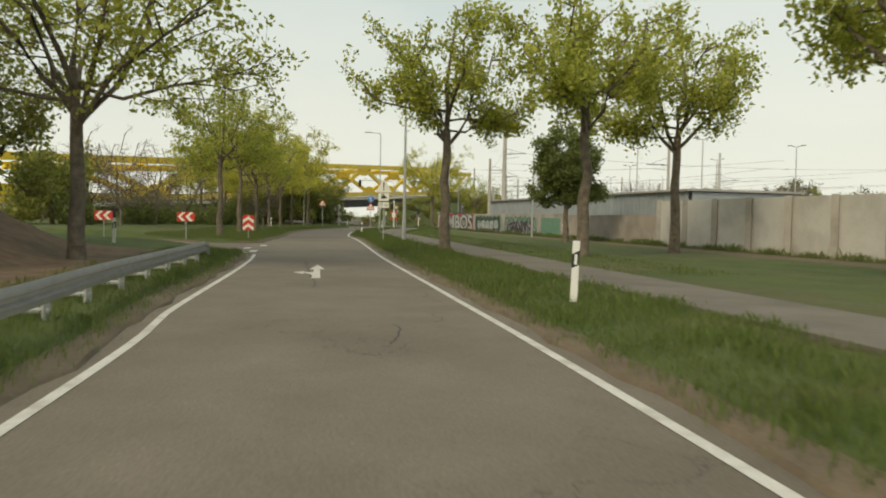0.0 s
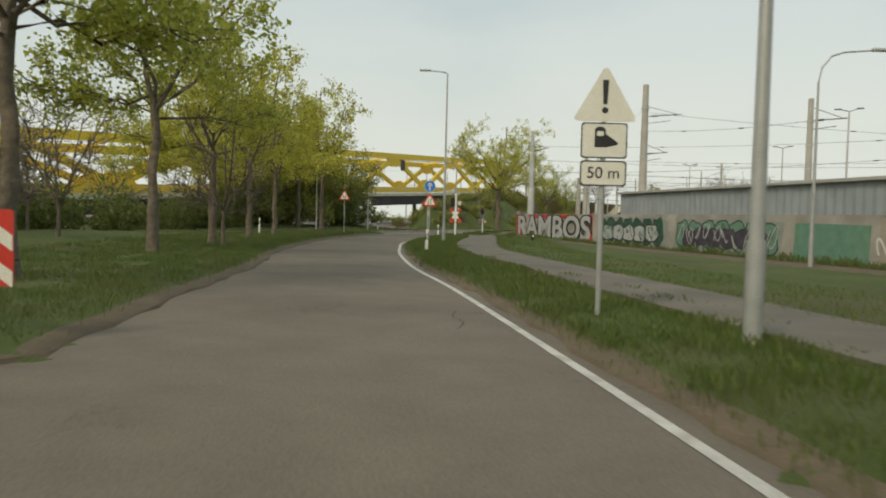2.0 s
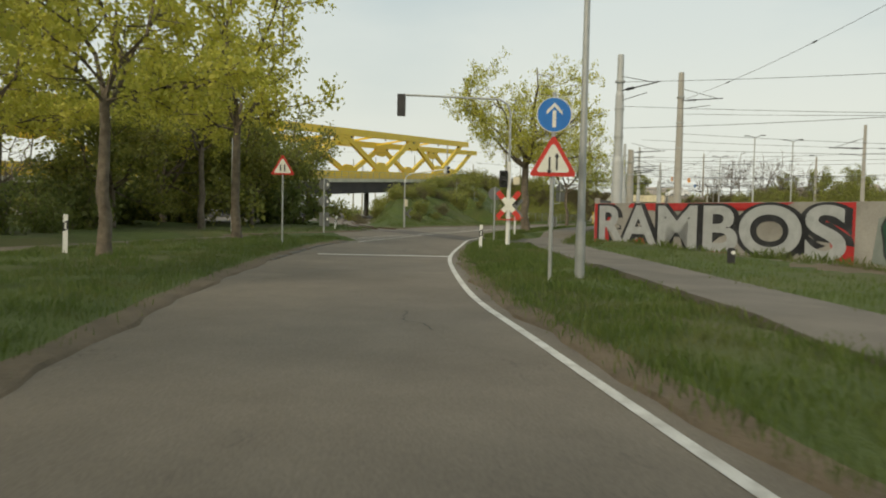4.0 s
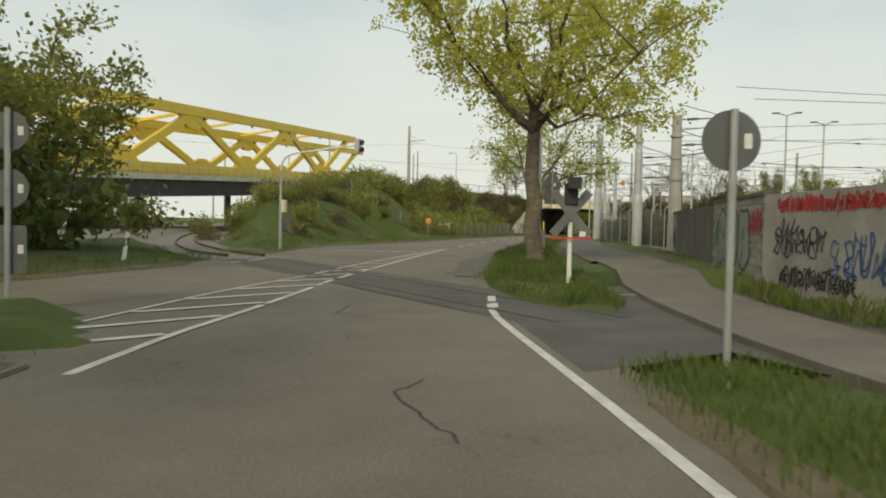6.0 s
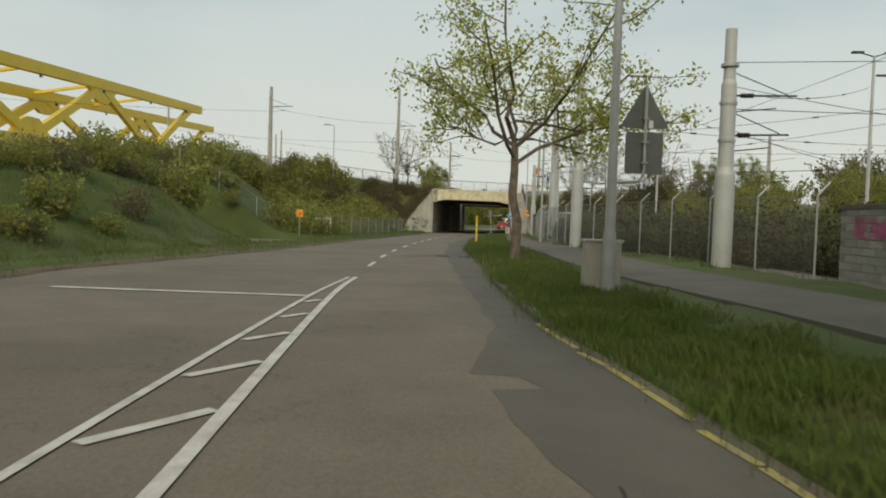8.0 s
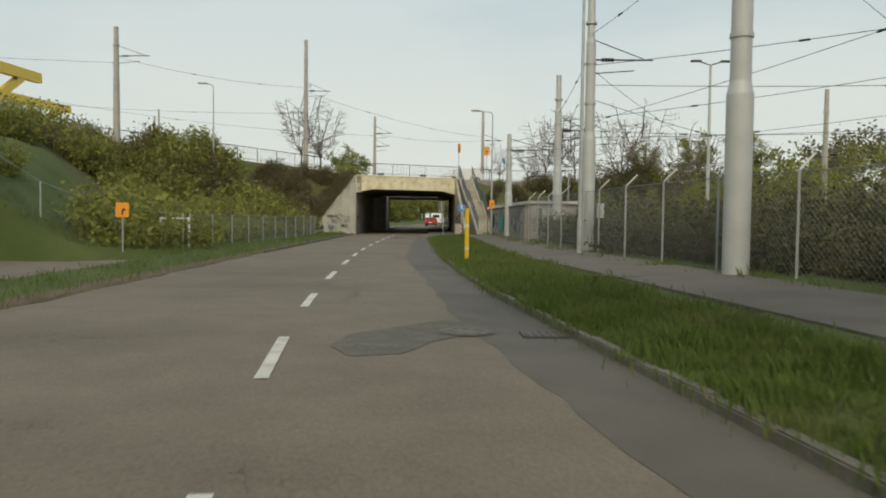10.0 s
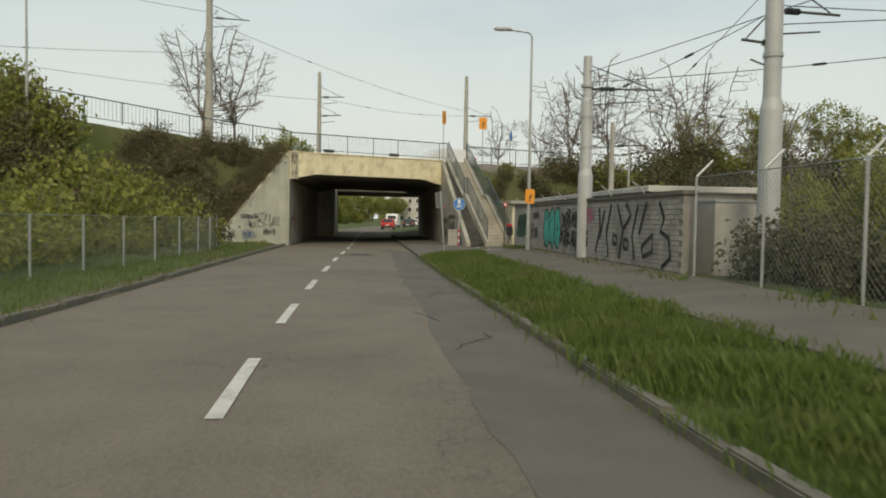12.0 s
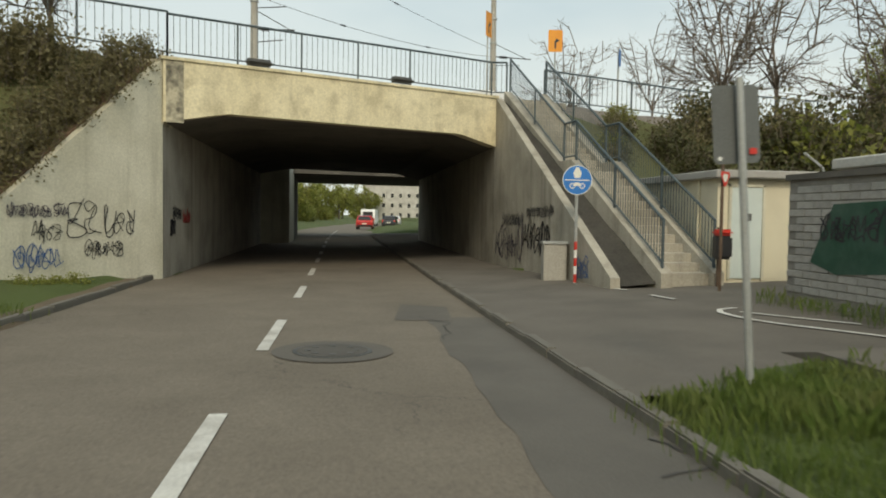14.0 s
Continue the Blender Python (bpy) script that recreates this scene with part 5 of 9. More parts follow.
for i, (x, y, sc) in enumerate(((21, -18, 0.55), (25, -24, 0.6), (24, -9, 0.6), (29, -14, 0.65), (20, -2, 0.5), (27, 2, 0.6), (33, -6, 0.7), (22, 8, 0.55), (30, 12, 0.6), (17, 5, 0.4), (31, -30, 0.7), (38, -20, 0.75))):
    m = place(thicket, x, y, i * 1.37, sc)
    copy_thing(thicket, m).matrix_basis = m
rng = np.random.default_rng(67)
upper = []
while len(upper) < 78:
    x = rng.uniform(-25, -8.2)
    y = float(np.interp(x, [-26, -15, -4], [4.0, 10.5, 17.8])) - rng.uniform(0.0, 7.0)
    if gz(x, y) > 0.8:
        upper.append((x, y, rng.uniform(0, 6), rng.uniform(0.6, 1.0)))
shrub_mass("scrub", "brown-green shrubs over the upper bank", bush_c, [place(bush_c, *q) for q in upper[:44]])
shrub_mass("scrub", "green spring shrubs over the upper bank", bush_a, [place(bush_a, *q) for q in upper[44:]])
# hazy tree line behind the rail yard
yard_tree = make_tree(33, 8.5, 4.2, 1.8, 0.16, M["leaf_e"], 6, 0.22, bunch=0.4, limbs=7, low=0.3, subs=5, twigs=3, label="brownish budding tree at the far edge of the yard")
spots = []
for i in range(26):
    t = i / 25
    spots.append((float(np.interp(t, [0, 0.35, 0.7, 1], [150, 95, 62, 52])) + rng.uniform(-6, 6), -90 + 135 * t + rng.uniform(-3, 3), rng.uniform(0, 6), rng.uniform(0.7, 1.1)))
plant(yard_tree, spots)

for i, (x, y, s) in enumerate(((41.5, -157.5, 0.75), (38.5, -151.5, 0.8), (44.5, -163.0, 0.8))):
    m = place(thicket, x, y, i * 1.7, s)
    copy_thing(thicket, m).matrix_basis = m
for i, (x, y, s) in enumerate(((20, -151.5, 0.75), (12, -153, 0.85), (28, -150.5, 0.7))):
    m = place(thicket, x, y, i * 2.1, s)
    copy_thing(thicket, m).matrix_basis = m
for i in range(26):
    y = rng.uniform(-50, -12)
    x = float(np.interp(y, [-50, -30, 0], [-13, -15, -23])) + rng.uniform(-3, 6.5)
    if gz(x, y) < 0.4 or x > -7.5:
        continue
    k = (bush_a, bush_b, bush_c)[i % 3]
    m = place(k, x, y, i * 1.9, rng.uniform(0.35, 0.7))
    copy_thing(k, m).matrix_basis = m
for i, (x, y, s) in enumerate(((-6, 150, 1.0), (-4, 172, 1.1), (0, 205, 1.2), (8, 232, 1.2), (-12, 140, 1.1), (14, 250, 1.3))):
    m = place(far_tree, x, y, i * 1.3, s)
    copy_thing(far_tree, m).matrix_basis = m


# ---- road details ----
def flat(name, pts, z, mat, label):
    bm = bm_new()
    vs = [bm.verts.new((x, y, z)) for x, y in pts]
    f = bm.faces.new(vs)
    if f.normal.z < 0:
        f.normal_flip()
    bmesh.ops.triangulate(bm, faces=bm.faces)
    return setting(name, bm, M[mat], label)


# darker repair strip along the right kerb
STRIP = [(7.25, -70.1), (7.0, -68.65), (7.2, -68.55), (5.6, -61.95), (6.05, -61.8), (5.9, -61.3), (5.4, -61.25), (5.5, -57.6), (4.82, -52.5), (3.95, -46.0), (3.3, -40.5), (2.66, -36.0), (2.36, -32.0), (1.85, -24.8), (1.62, -22.3), (1.41, -19.5), (1.3, -14.0), (1.38, -9.8), (1.25, -5.6), (1.28, 1.8), (1.4, 12.2)]
bl, bk = [], []
kerb_y, kerb_x = [q[1] for q in KERB_RIGHT], [q[0] for q in KERB_RIGHT]
for p, q in zip(STRIP[:-1], STRIP[1:]):
    n = max(1, int(math.hypot(q[0] - p[0], q[1] - p[1]) / 0.5))
    for k in range(n):
        y = p[1] + (q[1] - p[1]) * k / n
        wob = 0.03 * math.sin(y * 2.6) + 0.022 * math.sin(y * 7.1) + 0.02 * math.sin(y * 13.7)
        bl.append(Vector((p[0] + (q[0] - p[0]) * k / n + wob, y)))
        bk.append(Vector((float(np.interp(y, kerb_y, kerb_x)) + 0.02, y)))
bm = bm_new()
add_sheet(bm, bl, bk, 0.0165, 3)
setting("road_repair_strip", bm, M["asphalt_patch"], "darker asphalt repair strip along the kerb")
flat("pavement_apron", [(12.6, -83.6), (10.2, -77.2), (9.6, -74.2), (10.3, -72.6), (11.6, -73.4), (12.6, -71.2), (14.9, -71.0), (15.5, -72.5), (17.2, -79.0), (19.5, -84.2), (16.0, -84.0), (14.2, -81.6)], 0.021, "asphalt_dark", "dark worn asphalt apron beside the rails")
flat("road_patch_rough", [(1.3, -38.6), (1.0, -37.9), (1.15, -37.0), (1.75, -36.3), (2.1, -35.9), (2.45, -35.55), (2.9, -36.2), (2.67, -37.0), (2.2, -37.6), (1.9, -38.4)], 0.0185, "asphalt_rough", "rough broken asphalt patch across the lane")
flat("road_patch_joint", [(1.62, -22.3), (2.55, -22.35), (2.8, -24.6), (1.85, -24.8)], 0.0195, "asphalt_dark", "dark square asphalt repair")
flat("road_patch_entry", [(0.9, 11.4), (1.75, 11.3), (1.9, 13.0), (1.15, 13.4)], 0.02, "asphalt_patch", "square dark asphalt patch")
# level crossing: dark band and rails
RA1, RD = Vector((4.65, -70.45)), Vector((8.75, -8.6)).normalized()
RN = Vector((RD.y, -RD.x))
if RN.y > 0:
    RN = -RN
bm = bm_new()
p = [RA1 - RD * 8.9 - RN * 0.5, RA1 + RD * 2.0 - RN * 0.6, RA1 + RD * 11.5 - RN * 1.1, RA1 + RD * 11.5 + RN * 2.1, RA1 - RD * 8.4 + RN * 2.05]
vs = [bm.verts.new((q.x, q.y, 0.0245)) for q in p]
bm.faces.new(vs)
setting("road_crossing_band", bm, M["asphalt_dark"], "dark asphalt band round the tram rails")
for k in (0.0, 1.46):
    for o, mt, nm, zz in ((0.0, "rust", "rail", 0.031), (0.075, "crack", "rail_groove", 0.0275)):
        bm = bm_new()
        a, b = RA1 - RD * 9.3 + RN * (k + o), RA1 + RD * 11.5 + RN * (k + o)
        add_ribbon(bm, [a, a.lerp(b, 0.5), b], -0.035, 0.035, zz, 0.02)
        tagged(new("rail" if nm == "rail" else "groove", mesh_of(nm, bm, M[mt])), "worn steel tram rail set in the asphalt" if nm == "rail" else "dark flangeway groove", "", "", "structure")
    st = RA1 - RD * 9.3 + RN * k
    curve = [(st.x, st.y), (-5.0 - 0.7 * k, -61.7 - 0.9 * k * 0.8), (-9.5 - 0.6 * k, -56.6 - 0.7 * k), (-14.5 - 0.5 * k, -50.0 - 0.6 * k), (-21 - 0.5 * k, -40 - 0.5 * k), (-28 - 0.4 * k, -28 - 0.4 * k), (-36, -10)]
    bm = bm_new()
    for w0, w1, zz, th in ((-0.035, 0.035, 0.3, 0.14),):
        add_ribbon(bm, length_steps(curve, 0.8), w0, w1, lambda x, y: 0.16 + 0.0 * x, 0.14)
    tagged(new("rail", mesh_of("rail", bm, M["rust"])), "rusty steel rail curving over gravel", "", "", "structure")
bm = bm_new()
add_ribbon(bm, length_steps([(-1.6, -65.6), (-5.4, -62.2), (-9.8, -57.2), (-14.8, -50.6), (-21.3, -40.5), (-28.3, -28.4), (-36.4, -10)], 0.8), -1.7, 1.7, lambda x, y: 0.006 + min(0.06, 0.012 * math.hypot(x + 1.6, y + 65.6)), 0.1)
setting("track_bed", bm, M["gravel"], "grey gravel bed under the rails")
# broken yellow line on the kerb, worn paint on the junction
for i in range(12):
    y = -70.4 + i * 1.1
    x = float(np.interp(y, [q[1] for q in KERB_RIGHT], [q[0] for q in KERB_RIGHT]))
    x2 = float(np.interp(y + 1.1, [q[1] for q in KERB_RIGHT], [q[0] for q in KERB_RIGHT]))
    line_on("trim_yellow_dash", [(x - 0.045, y), (x2 - 0.045, y + (1.05 if i % 3 else 0.8))], 0.085, 0.024, "yellow_line", 0.5, "faded yellow kerb line")
for a, b in (((10.2, -77.0), (9.95, -75.9)), ((10.45, -78.0), (10.3, -77.3))):
    line_on("trim_edge_dash", [a, b], 0.16, 0.03)
line_on("trim_path_mark", [(12.77, -72.1), (13.2, -74.18)], 0.12, 0.042)
line_on("trim_path_mark", [(13.2, -74.18), (12.45, -74.42)], 0.1, 0.043)
def court(x, y):
    return 0.205 + 0.035 * max(0, x - 4.6)


line_on("trim_forecourt_line", [(5.95, 10.9), (5.6, 10.75), (5.5, 10.2), (5.65, 9.4), (6.17, 8.3), (6.7, 6.9), (7.0, 5.7)], 0.09, court, step=0.3)
line_on("trim_forecourt_line", [(5.8, 10.5), (6.2, 9.7), (6.6, 9.0)], 0.08, court, step=0.3)
line_on("trim_forecourt_line", [(5.19, 14.4), (5.4, 13.8)], 0.09, court, step=0.3)
line_on("trim_forecourt_line", [(5.48, 12.9), (5.6, 12.2)], 0.09, court, step=0.3)


def manhole(x, y, r, inner, label, z=0.024):
    ob = thing("manhole_cover", label, "manhole cover", "", Matrix.Translation((x, y, z)))
    bm = bm_new()
    bmesh.ops.create_circle(bm, cap_ends=True, radius=r, segments=40)
    part("collar", bm, M["asphalt_patch"], ob)
    bm = bm_new()
    add_tube(bm, (0, 0, -0.02), (0, 0, 0.006), r * inner + 0.05, seg=40)
    part("ring", bm, M["dark_steel"], ob)
    bm = bm_new()
    add_tube(bm, (0, 0, -0.02), (0, 0, 0.010), r * inner, seg=40)
    part("lid", bm, M["kerb"] if inner > 0.6 else M["asphalt_dark"], ob)
    for i in range(8):
        bm = bm_new()
        k = i * math.pi / 4
        add_box(bm, math.cos(k) * r * inner * 0.7, math.sin(k) * r * inner * 0.7, 0.012, 0.07, 0.07, 0.006)
        part("stud", bm, M["dark_steel"], ob)
    return ob


manhole(0.03, 8.85, 0.68, 0.58, "round iron manhole cover in a wide asphalt ring")
manhole(8.03, -70.1, 0.42, 0.8, "round pale manhole cover in the road")
manhole(2.68, -36.75, 0.42, 0.75, "round manhole cover with pale concrete infill")
# gully grates and path covers
for x, y, z in ((3.7, -37.0, 0.02), (6.92, -27.9, 0.34), (5.94, -30.35, 0.34), (6.6, -12.5, 0.36), (6.33, -30.9, 0.34)):
    g = thing("drain_grate" if z < 0.1 else "utility_cover", "iron drain grate at the kerb" if z < 0.1 else "square metal utility cover in the path", "drain cover", "", Matrix.Translation((x, y, z + 0.012 if z < 0.1 else gz(x, y) + 0.032)))
    bm = bm_new()
    add_box(bm, 0, 0, 0, 0.62, 0.5, 0.02)
    part("frame", bm, M["dark_steel"] if z < 0.1 else M["kerb"], g)
    for i in range(6):
        bm = bm_new()
        add_box(bm, -0.25 + i * 0.1, 0, 0.008, 0.04, 0.4, 0.02)
        part("bar", bm, M["rust"] if z < 0.1 else M["asphalt_patch"], g)
# cracks in the asphalt
rng = np.random.default_rng(77)
CRACKS = [(61.5, -158.5, 2.2), (60.2, -156.2, 2.3), (62.0, -160.5, 2.0), (55.0, -151.5, 2.5), (50.2, -146.5, 2.2), (46.8, -141.8, 2.2), (40.5, -131.5, 2.1), (35.5, -127.5, 2.4), (33.0, -121.8, 2.3), (27.5, -117, 2.1), (22.5, -107.5, 2.2), (15.2, -94.6, 1.9), (14.4, -92.0, 2.2), (13.2, -91.0, 1.8), (12.0, -86.5, 2.0), (9.5, -82.5, 1.9), (8.9, -80.2, 2.2), (7.4, -66.5, 1.8), (0.6, -33.0, 1.7), (0.2, -30.6, 1.7), (0.3, -27, 1.6), (1.5, -12.0, 1.6), (1.5, -14.5, 1.4), (1.6, -8.6, 1.7), (2.0, 4.5, 1.5), (1.4, 9.6, 1.5)]
for x, y, ang in CRACKS:
    pts = [Vector((x, y))]
    a = ang
    for i in range(int(rng.integers(9, 20))):
        a += rng.normal(0, 0.55)
        a = ang + (a - ang) * 0.6
        pts.append(pts[-1] + Vector((math.cos(a), math.sin(a))) * rng.uniform(0.06, 0.19))
    bm = bm_new()
    w = rng.uniform(0.007, 0.018)
    add_ribbon(bm, pts, -w, w * rng.uniform(0.4, 1), 0.0235)
    setting("road_crack", bm, M["crack"], "dark crack in the asphalt")

# long crack along the middle of the lane
rng = np.random.default_rng(78)
pts = []
for i in range(46):
    t = i / 45
    pts.append(Vector((56.7 - 6.3 * t, -155.2 + 7.5 * t)) + Vector(rng.normal(0, 0.035, 2)))
bm = bm_new()
add_ribbon(bm, pts, -0.012, 0.016, 0.0238)
setting("road_crack", bm, M["crack"], "long dark crack along the lane")

# turn arrow: straight on and left
arrow_m = Matrix.Translation((55.27, -153.33, 0.0255)) @ Matrix.Rotation(math.atan2(3.87, -2.95) - math.pi / 2, 4, 'Z')
bm = bm_new()
for poly in ([(-0.11, 0), (0.11, 0), (0.085, 3.2), (-0.085, 3.2)], [(-0.22, 3.18), (0.22, 3.18), (0.03, 4.9), (0, 5.06), (-0.03, 4.9)], [(-0.1, 0.9), (-0.1, 2.0), (-0.2, 2.08), (-0.36, 2.1), (-0.36, 1.7), (-0.25, 1.55), (-0.16, 1.3)], [(-0.34, 1.35), (-0.34, 2.5), (-0.62, 1.92)]):
    vs = [bm.verts.new(arrow_m @ Vector((x, y, 0))) for x, y in poly]
    bm.faces.new(vs)
bmesh.ops.triangulate(bm, faces=bm.faces)
setting("trim_turn_arrow", bm, M["line"], "white painted arrow pointing ahead and left")


# ---- grass blades ----
def blades(name, spots, h, label, seed, lean=0.35):
    """Many grass blades, each a thin bent triangle, on the given ground points."""
    rg = np.random.default_rng(seed)
    c = np.asarray(spots)
    n = len(c)
    k = rg.uniform(0, 2 * np.pi, n)
    patch = np.sin(c[:, 0] * 2.3 + 1.7 * np.sin(c[:, 1] * 1.1)) + np.sin(c[:, 1] * 2.9 + 1.3 * np.sin(c[:, 0] * 1.9)) + 0.8 * np.sin(c[:, 0] * 6.1 + c[:, 1] * 5.3)
    hh = h * rg.uniform(0.45, 1.25, n) * (1 + 0.26 * patch)
    w = rg.uniform(0.003, 0.0065, n)
    dx, dy = np.cos(k), np.sin(k)
    ln = hh * lean * rg.uniform(0.2, 1.6, n)
    v = np.empty((n, 4, 3))
    v[:, 0] = c + np.stack([-dy * w, dx * w, np.full(n, -0.03)], 1)
    v[:, 1] = c + np.stack([dy * w, -dx * w, np.full(n, -0.03)], 1)
    v[:, 2] = c + np.stack([dx * ln * 0.35 + dy * w * 0.7, dy * ln * 0.35 - dx * w * 0.7, hh * 0.6], 1)
    v[:, 3] = c + np.stack([dx * ln, dy * ln, hh], 1)
    me = bpy.data.meshes.new(name)
    me.vertices.add(n * 4)
    me.vertices.foreach_set("co", v.ravel())
    me.loops.add(n * 4)
    me.loops.foreach_set("vertex_index", np.arange(n * 4).astype(np.int32))
    me.polygons.add(n)
    me.polygons.foreach_set("loop_start", (np.arange(n) * 4).astype(np.int32))
    me.polygons.foreach_set("loop_total", np.full(n, 4, np.int32))
    me.update()
    me.materials.append(M["grass"])
    return tagged(new(name, me), label, "grass", "", "stuff")


def along(pts, side, w0, w1, n, rg, ymin=-999, ymax=999):
    line = [p for p in length_steps(pts, 0.5) if ymin <= p.y <= ymax]
    ns = normals_of(line)
    out = []
    clump = rg.uniform(0, 1, len(line))
    for i in range(n):
        j = int(rg.integers(0, len(line)))
        w = w0 + (w1 - w0) * rg.uniform() ** 1.2
        q = line[j] + ns[j] * (side * w) + Vector(rg.normal(0, 0.18, 2))
        out.append((q.x, q.y, w))
    a = np.array(out)
    z = np.where(a[:, 2] < 1.7, [verge_z(max(0.05, w)) for w in a[:, 2]], ground_z(a[:, 0], a[:, 1]))
    keep = (z > -0.02)
    return np.stack([a[:, 0], a[:, 1], z], 1)[keep]


rg = np.random.default_rng(31)
blades("grass_right", along(RIGHT_EDGE, 1, 0.32, 3.2, 105000, rg, -166, -84), 0.11, "short green grass on the verge", 1)
blades("grass_left", np.concatenate([along(LEFT_EDGE, -1, 0.3, 3.0, 22000, rg, -168, -146), along(LEFT_EDGE2, -1, 0.5, 7.0, 85000, rg)]), 0.1, "short green grass on the lawn", 2)
sp = along(KERB_RIGHT, 1, 0.2, 2.2, 150000, rg, -72.5, 7.2)
blades("grass_kerb", sp[sp[:, 1] < 6.0 + 0.35 * np.maximum(0, sp[:, 0] - 3.0)], 0.15, "tall green grass behind the kerb", 3)
sp = along(EDGE_LEFT, -1, 0.1, 3.0, 22000, rg, -84, 12)
td, ts = seg_dist(sp[:, 0], sp[:, 1], [(4.0, -70.6), (-1.6, -65.0), (-5.4, -62.2), (-9.8, -57.2)])
tip_pts = rg.uniform(0, 1, (9000, 2)) * np.array([[4.2, 7.4]]) + np.array([[8.6, -77.6]])
tip_pts = tip_pts[inside(tip_pts[:, 0], tip_pts[:, 1], TIP)]
blades("grass_tip", np.column_stack([tip_pts, np.full(len(tip_pts), 0.1)]), 0.17, "tall green grass on the tip of the verge", 14)
lawn = along(PATH_LINE, 1, 1.0, 4.5, 26000, rg, -150, -76)
blades("grass_path", lawn, 0.09, "short grass between path and wall", 15)
blades("grass_far", sp[td > 2.0], 0.12, "green grass beside the road", 4)
wl = [(12.4, -47.5), (13.55, -57.5), (14.5, -65.5), (15.2, -72.0), (16.9, -78.8), (27.9, -90.5), (35.6, -98.5), (55.5, -120.6), (71.5, -139)]
sp = along(wl, -1, 0.0, 0.5, 16000, rg)
blades("grass_wall", sp, 0.28, "rough weeds along the foot of the wall", 5)
sp = along([(6.9, -8), (6.9, 11.3)], -1, -0.1, 0.25, 3500, rg)
sp[:, 2] = 0.3
blades("grass_block_wall", sp[::2], 0.15, "dry weeds along the foot of the block wall", 6)
sp = along([(7.0, -8), (7.6, -20), (8.6, -30), (12.3, -46)], 1, -0.3, 0.5, 9000, rg)
blades("grass_fence", sp, 0.3, "rough weeds along the wire fence", 7)
mnd = rg.uniform(0, 1, (45000, 2)) * np.array([[13.0, 34.0]]) + np.array([[-18.5, -53.0]])
mz = ground_z(mnd[:, 0], mnd[:, 1])
blades("grass_mound", np.column_stack([mnd, mz])[mz > 0.1], 0.15, "green grass on the mound", 8)


# ---- signs, posts and signals ----
def text_mesh(name, body, size, mat, offset=0.0, extrude=0.002, spacing=1.0, shear=0.0):
    cu = bpy.data.curves.new(name, 'FONT')
    cu.body, cu.size, cu.offset, cu.extrude, cu.space_character, cu.shear = body, size, offset, extrude, spacing, shear
    cu.align_x, cu.align_y = 'CENTER', 'CENTER'
    ob = bpy.data.objects.new(name, cu)
    scene.collection.objects.link(ob)
    bpy.context.view_layer.update()
    me = bpy.data.meshes.new_from_object(ob.evaluated_get(bpy.context.evaluated_depsgraph_get()))
    bpy.data.objects.remove(ob)
    me.name = name
    me.materials.clear()
    me.materials.append(mat)
    return me


UPRIGHT = Matrix.Rotation(radians(90), 4, 'X')


def ring_pts(r, n=32, cx=0.0, cz=0.0):
    return [(cx + r * math.cos(2 * math.pi * i / n), cz + r * math.sin(2 * math.pi * i / n)) for i in range(n)]


def tri_pts(w, cz, up=True, rnd=0.05):
    h = w * 0.866
    pts = []
    for cx, z, a0 in ((-w / 2 + rnd * 1.5, -h / 3 + rnd, 180), (w / 2 - rnd * 1.5, -h / 3 + rnd, 270), (0, h * 2 / 3 - rnd * 1.8, 30)):
        for k in range(4):
            a = radians(a0 + k * (90 if a0 == 180 else 120 if a0 == 270 else 120) / 3)
            pts.append((cx + rnd * math.cos(a), z + rnd * math.sin(a)))
    return [(x, cz + z if up else cz - z) for x, z in pts]


def rect_pts(w, h, cz, cx=0.0, c=0.03):
    x0, x1, z0, z1 = cx - w / 2, cx + w / 2, cz - h / 2, cz + h / 2
    return [(x0 + c, z0), (x1 - c, z0), (x1, z0 + c), (x1, z1 - c), (x1 - c, z1), (x0 + c, z1), (x0, z1 - c), (x0, z0 + c)]


def face(name, pts, mat, parent, y=-0.004, label="", thick=0.003):
    bm = bm_new()
    add_plate(bm, pts, thick)
    bmesh.ops.translate(bm, vec=(0, y, 0), verts=bm.verts)
    return part(name, bm, M[mat], parent, label)


def post(parent, h, r=0.038, mat="pole", z0=-0.3, y=0.05):
    bm = bm_new()
    add_tube(bm, (0, y, z0), (0, y, h), r, seg=12)
    o = part("post", bm, M[mat], parent)
    return o


def sign_thing(name, label, x, y, turn, z=None, group=""):
    zz = gz(x, y) if z is None else z
    if zz < 0:
        zz = 0.1
    return thing(name, label, "traffic sign", group, Matrix.Translation((x, y, zz)) @ Matrix.Rotation(radians(turn), 4, 'Z'))


def text_on(parent, body, size, mat, z, y=-0.008, x=0.0, name="lettering"):
    ob = new(name, text_mesh(name, body, size, M[mat]))
    ob.parent = parent
    ob.matrix_basis = Matrix.Translation((x, y, z)) @ UPRIGHT
    return ob


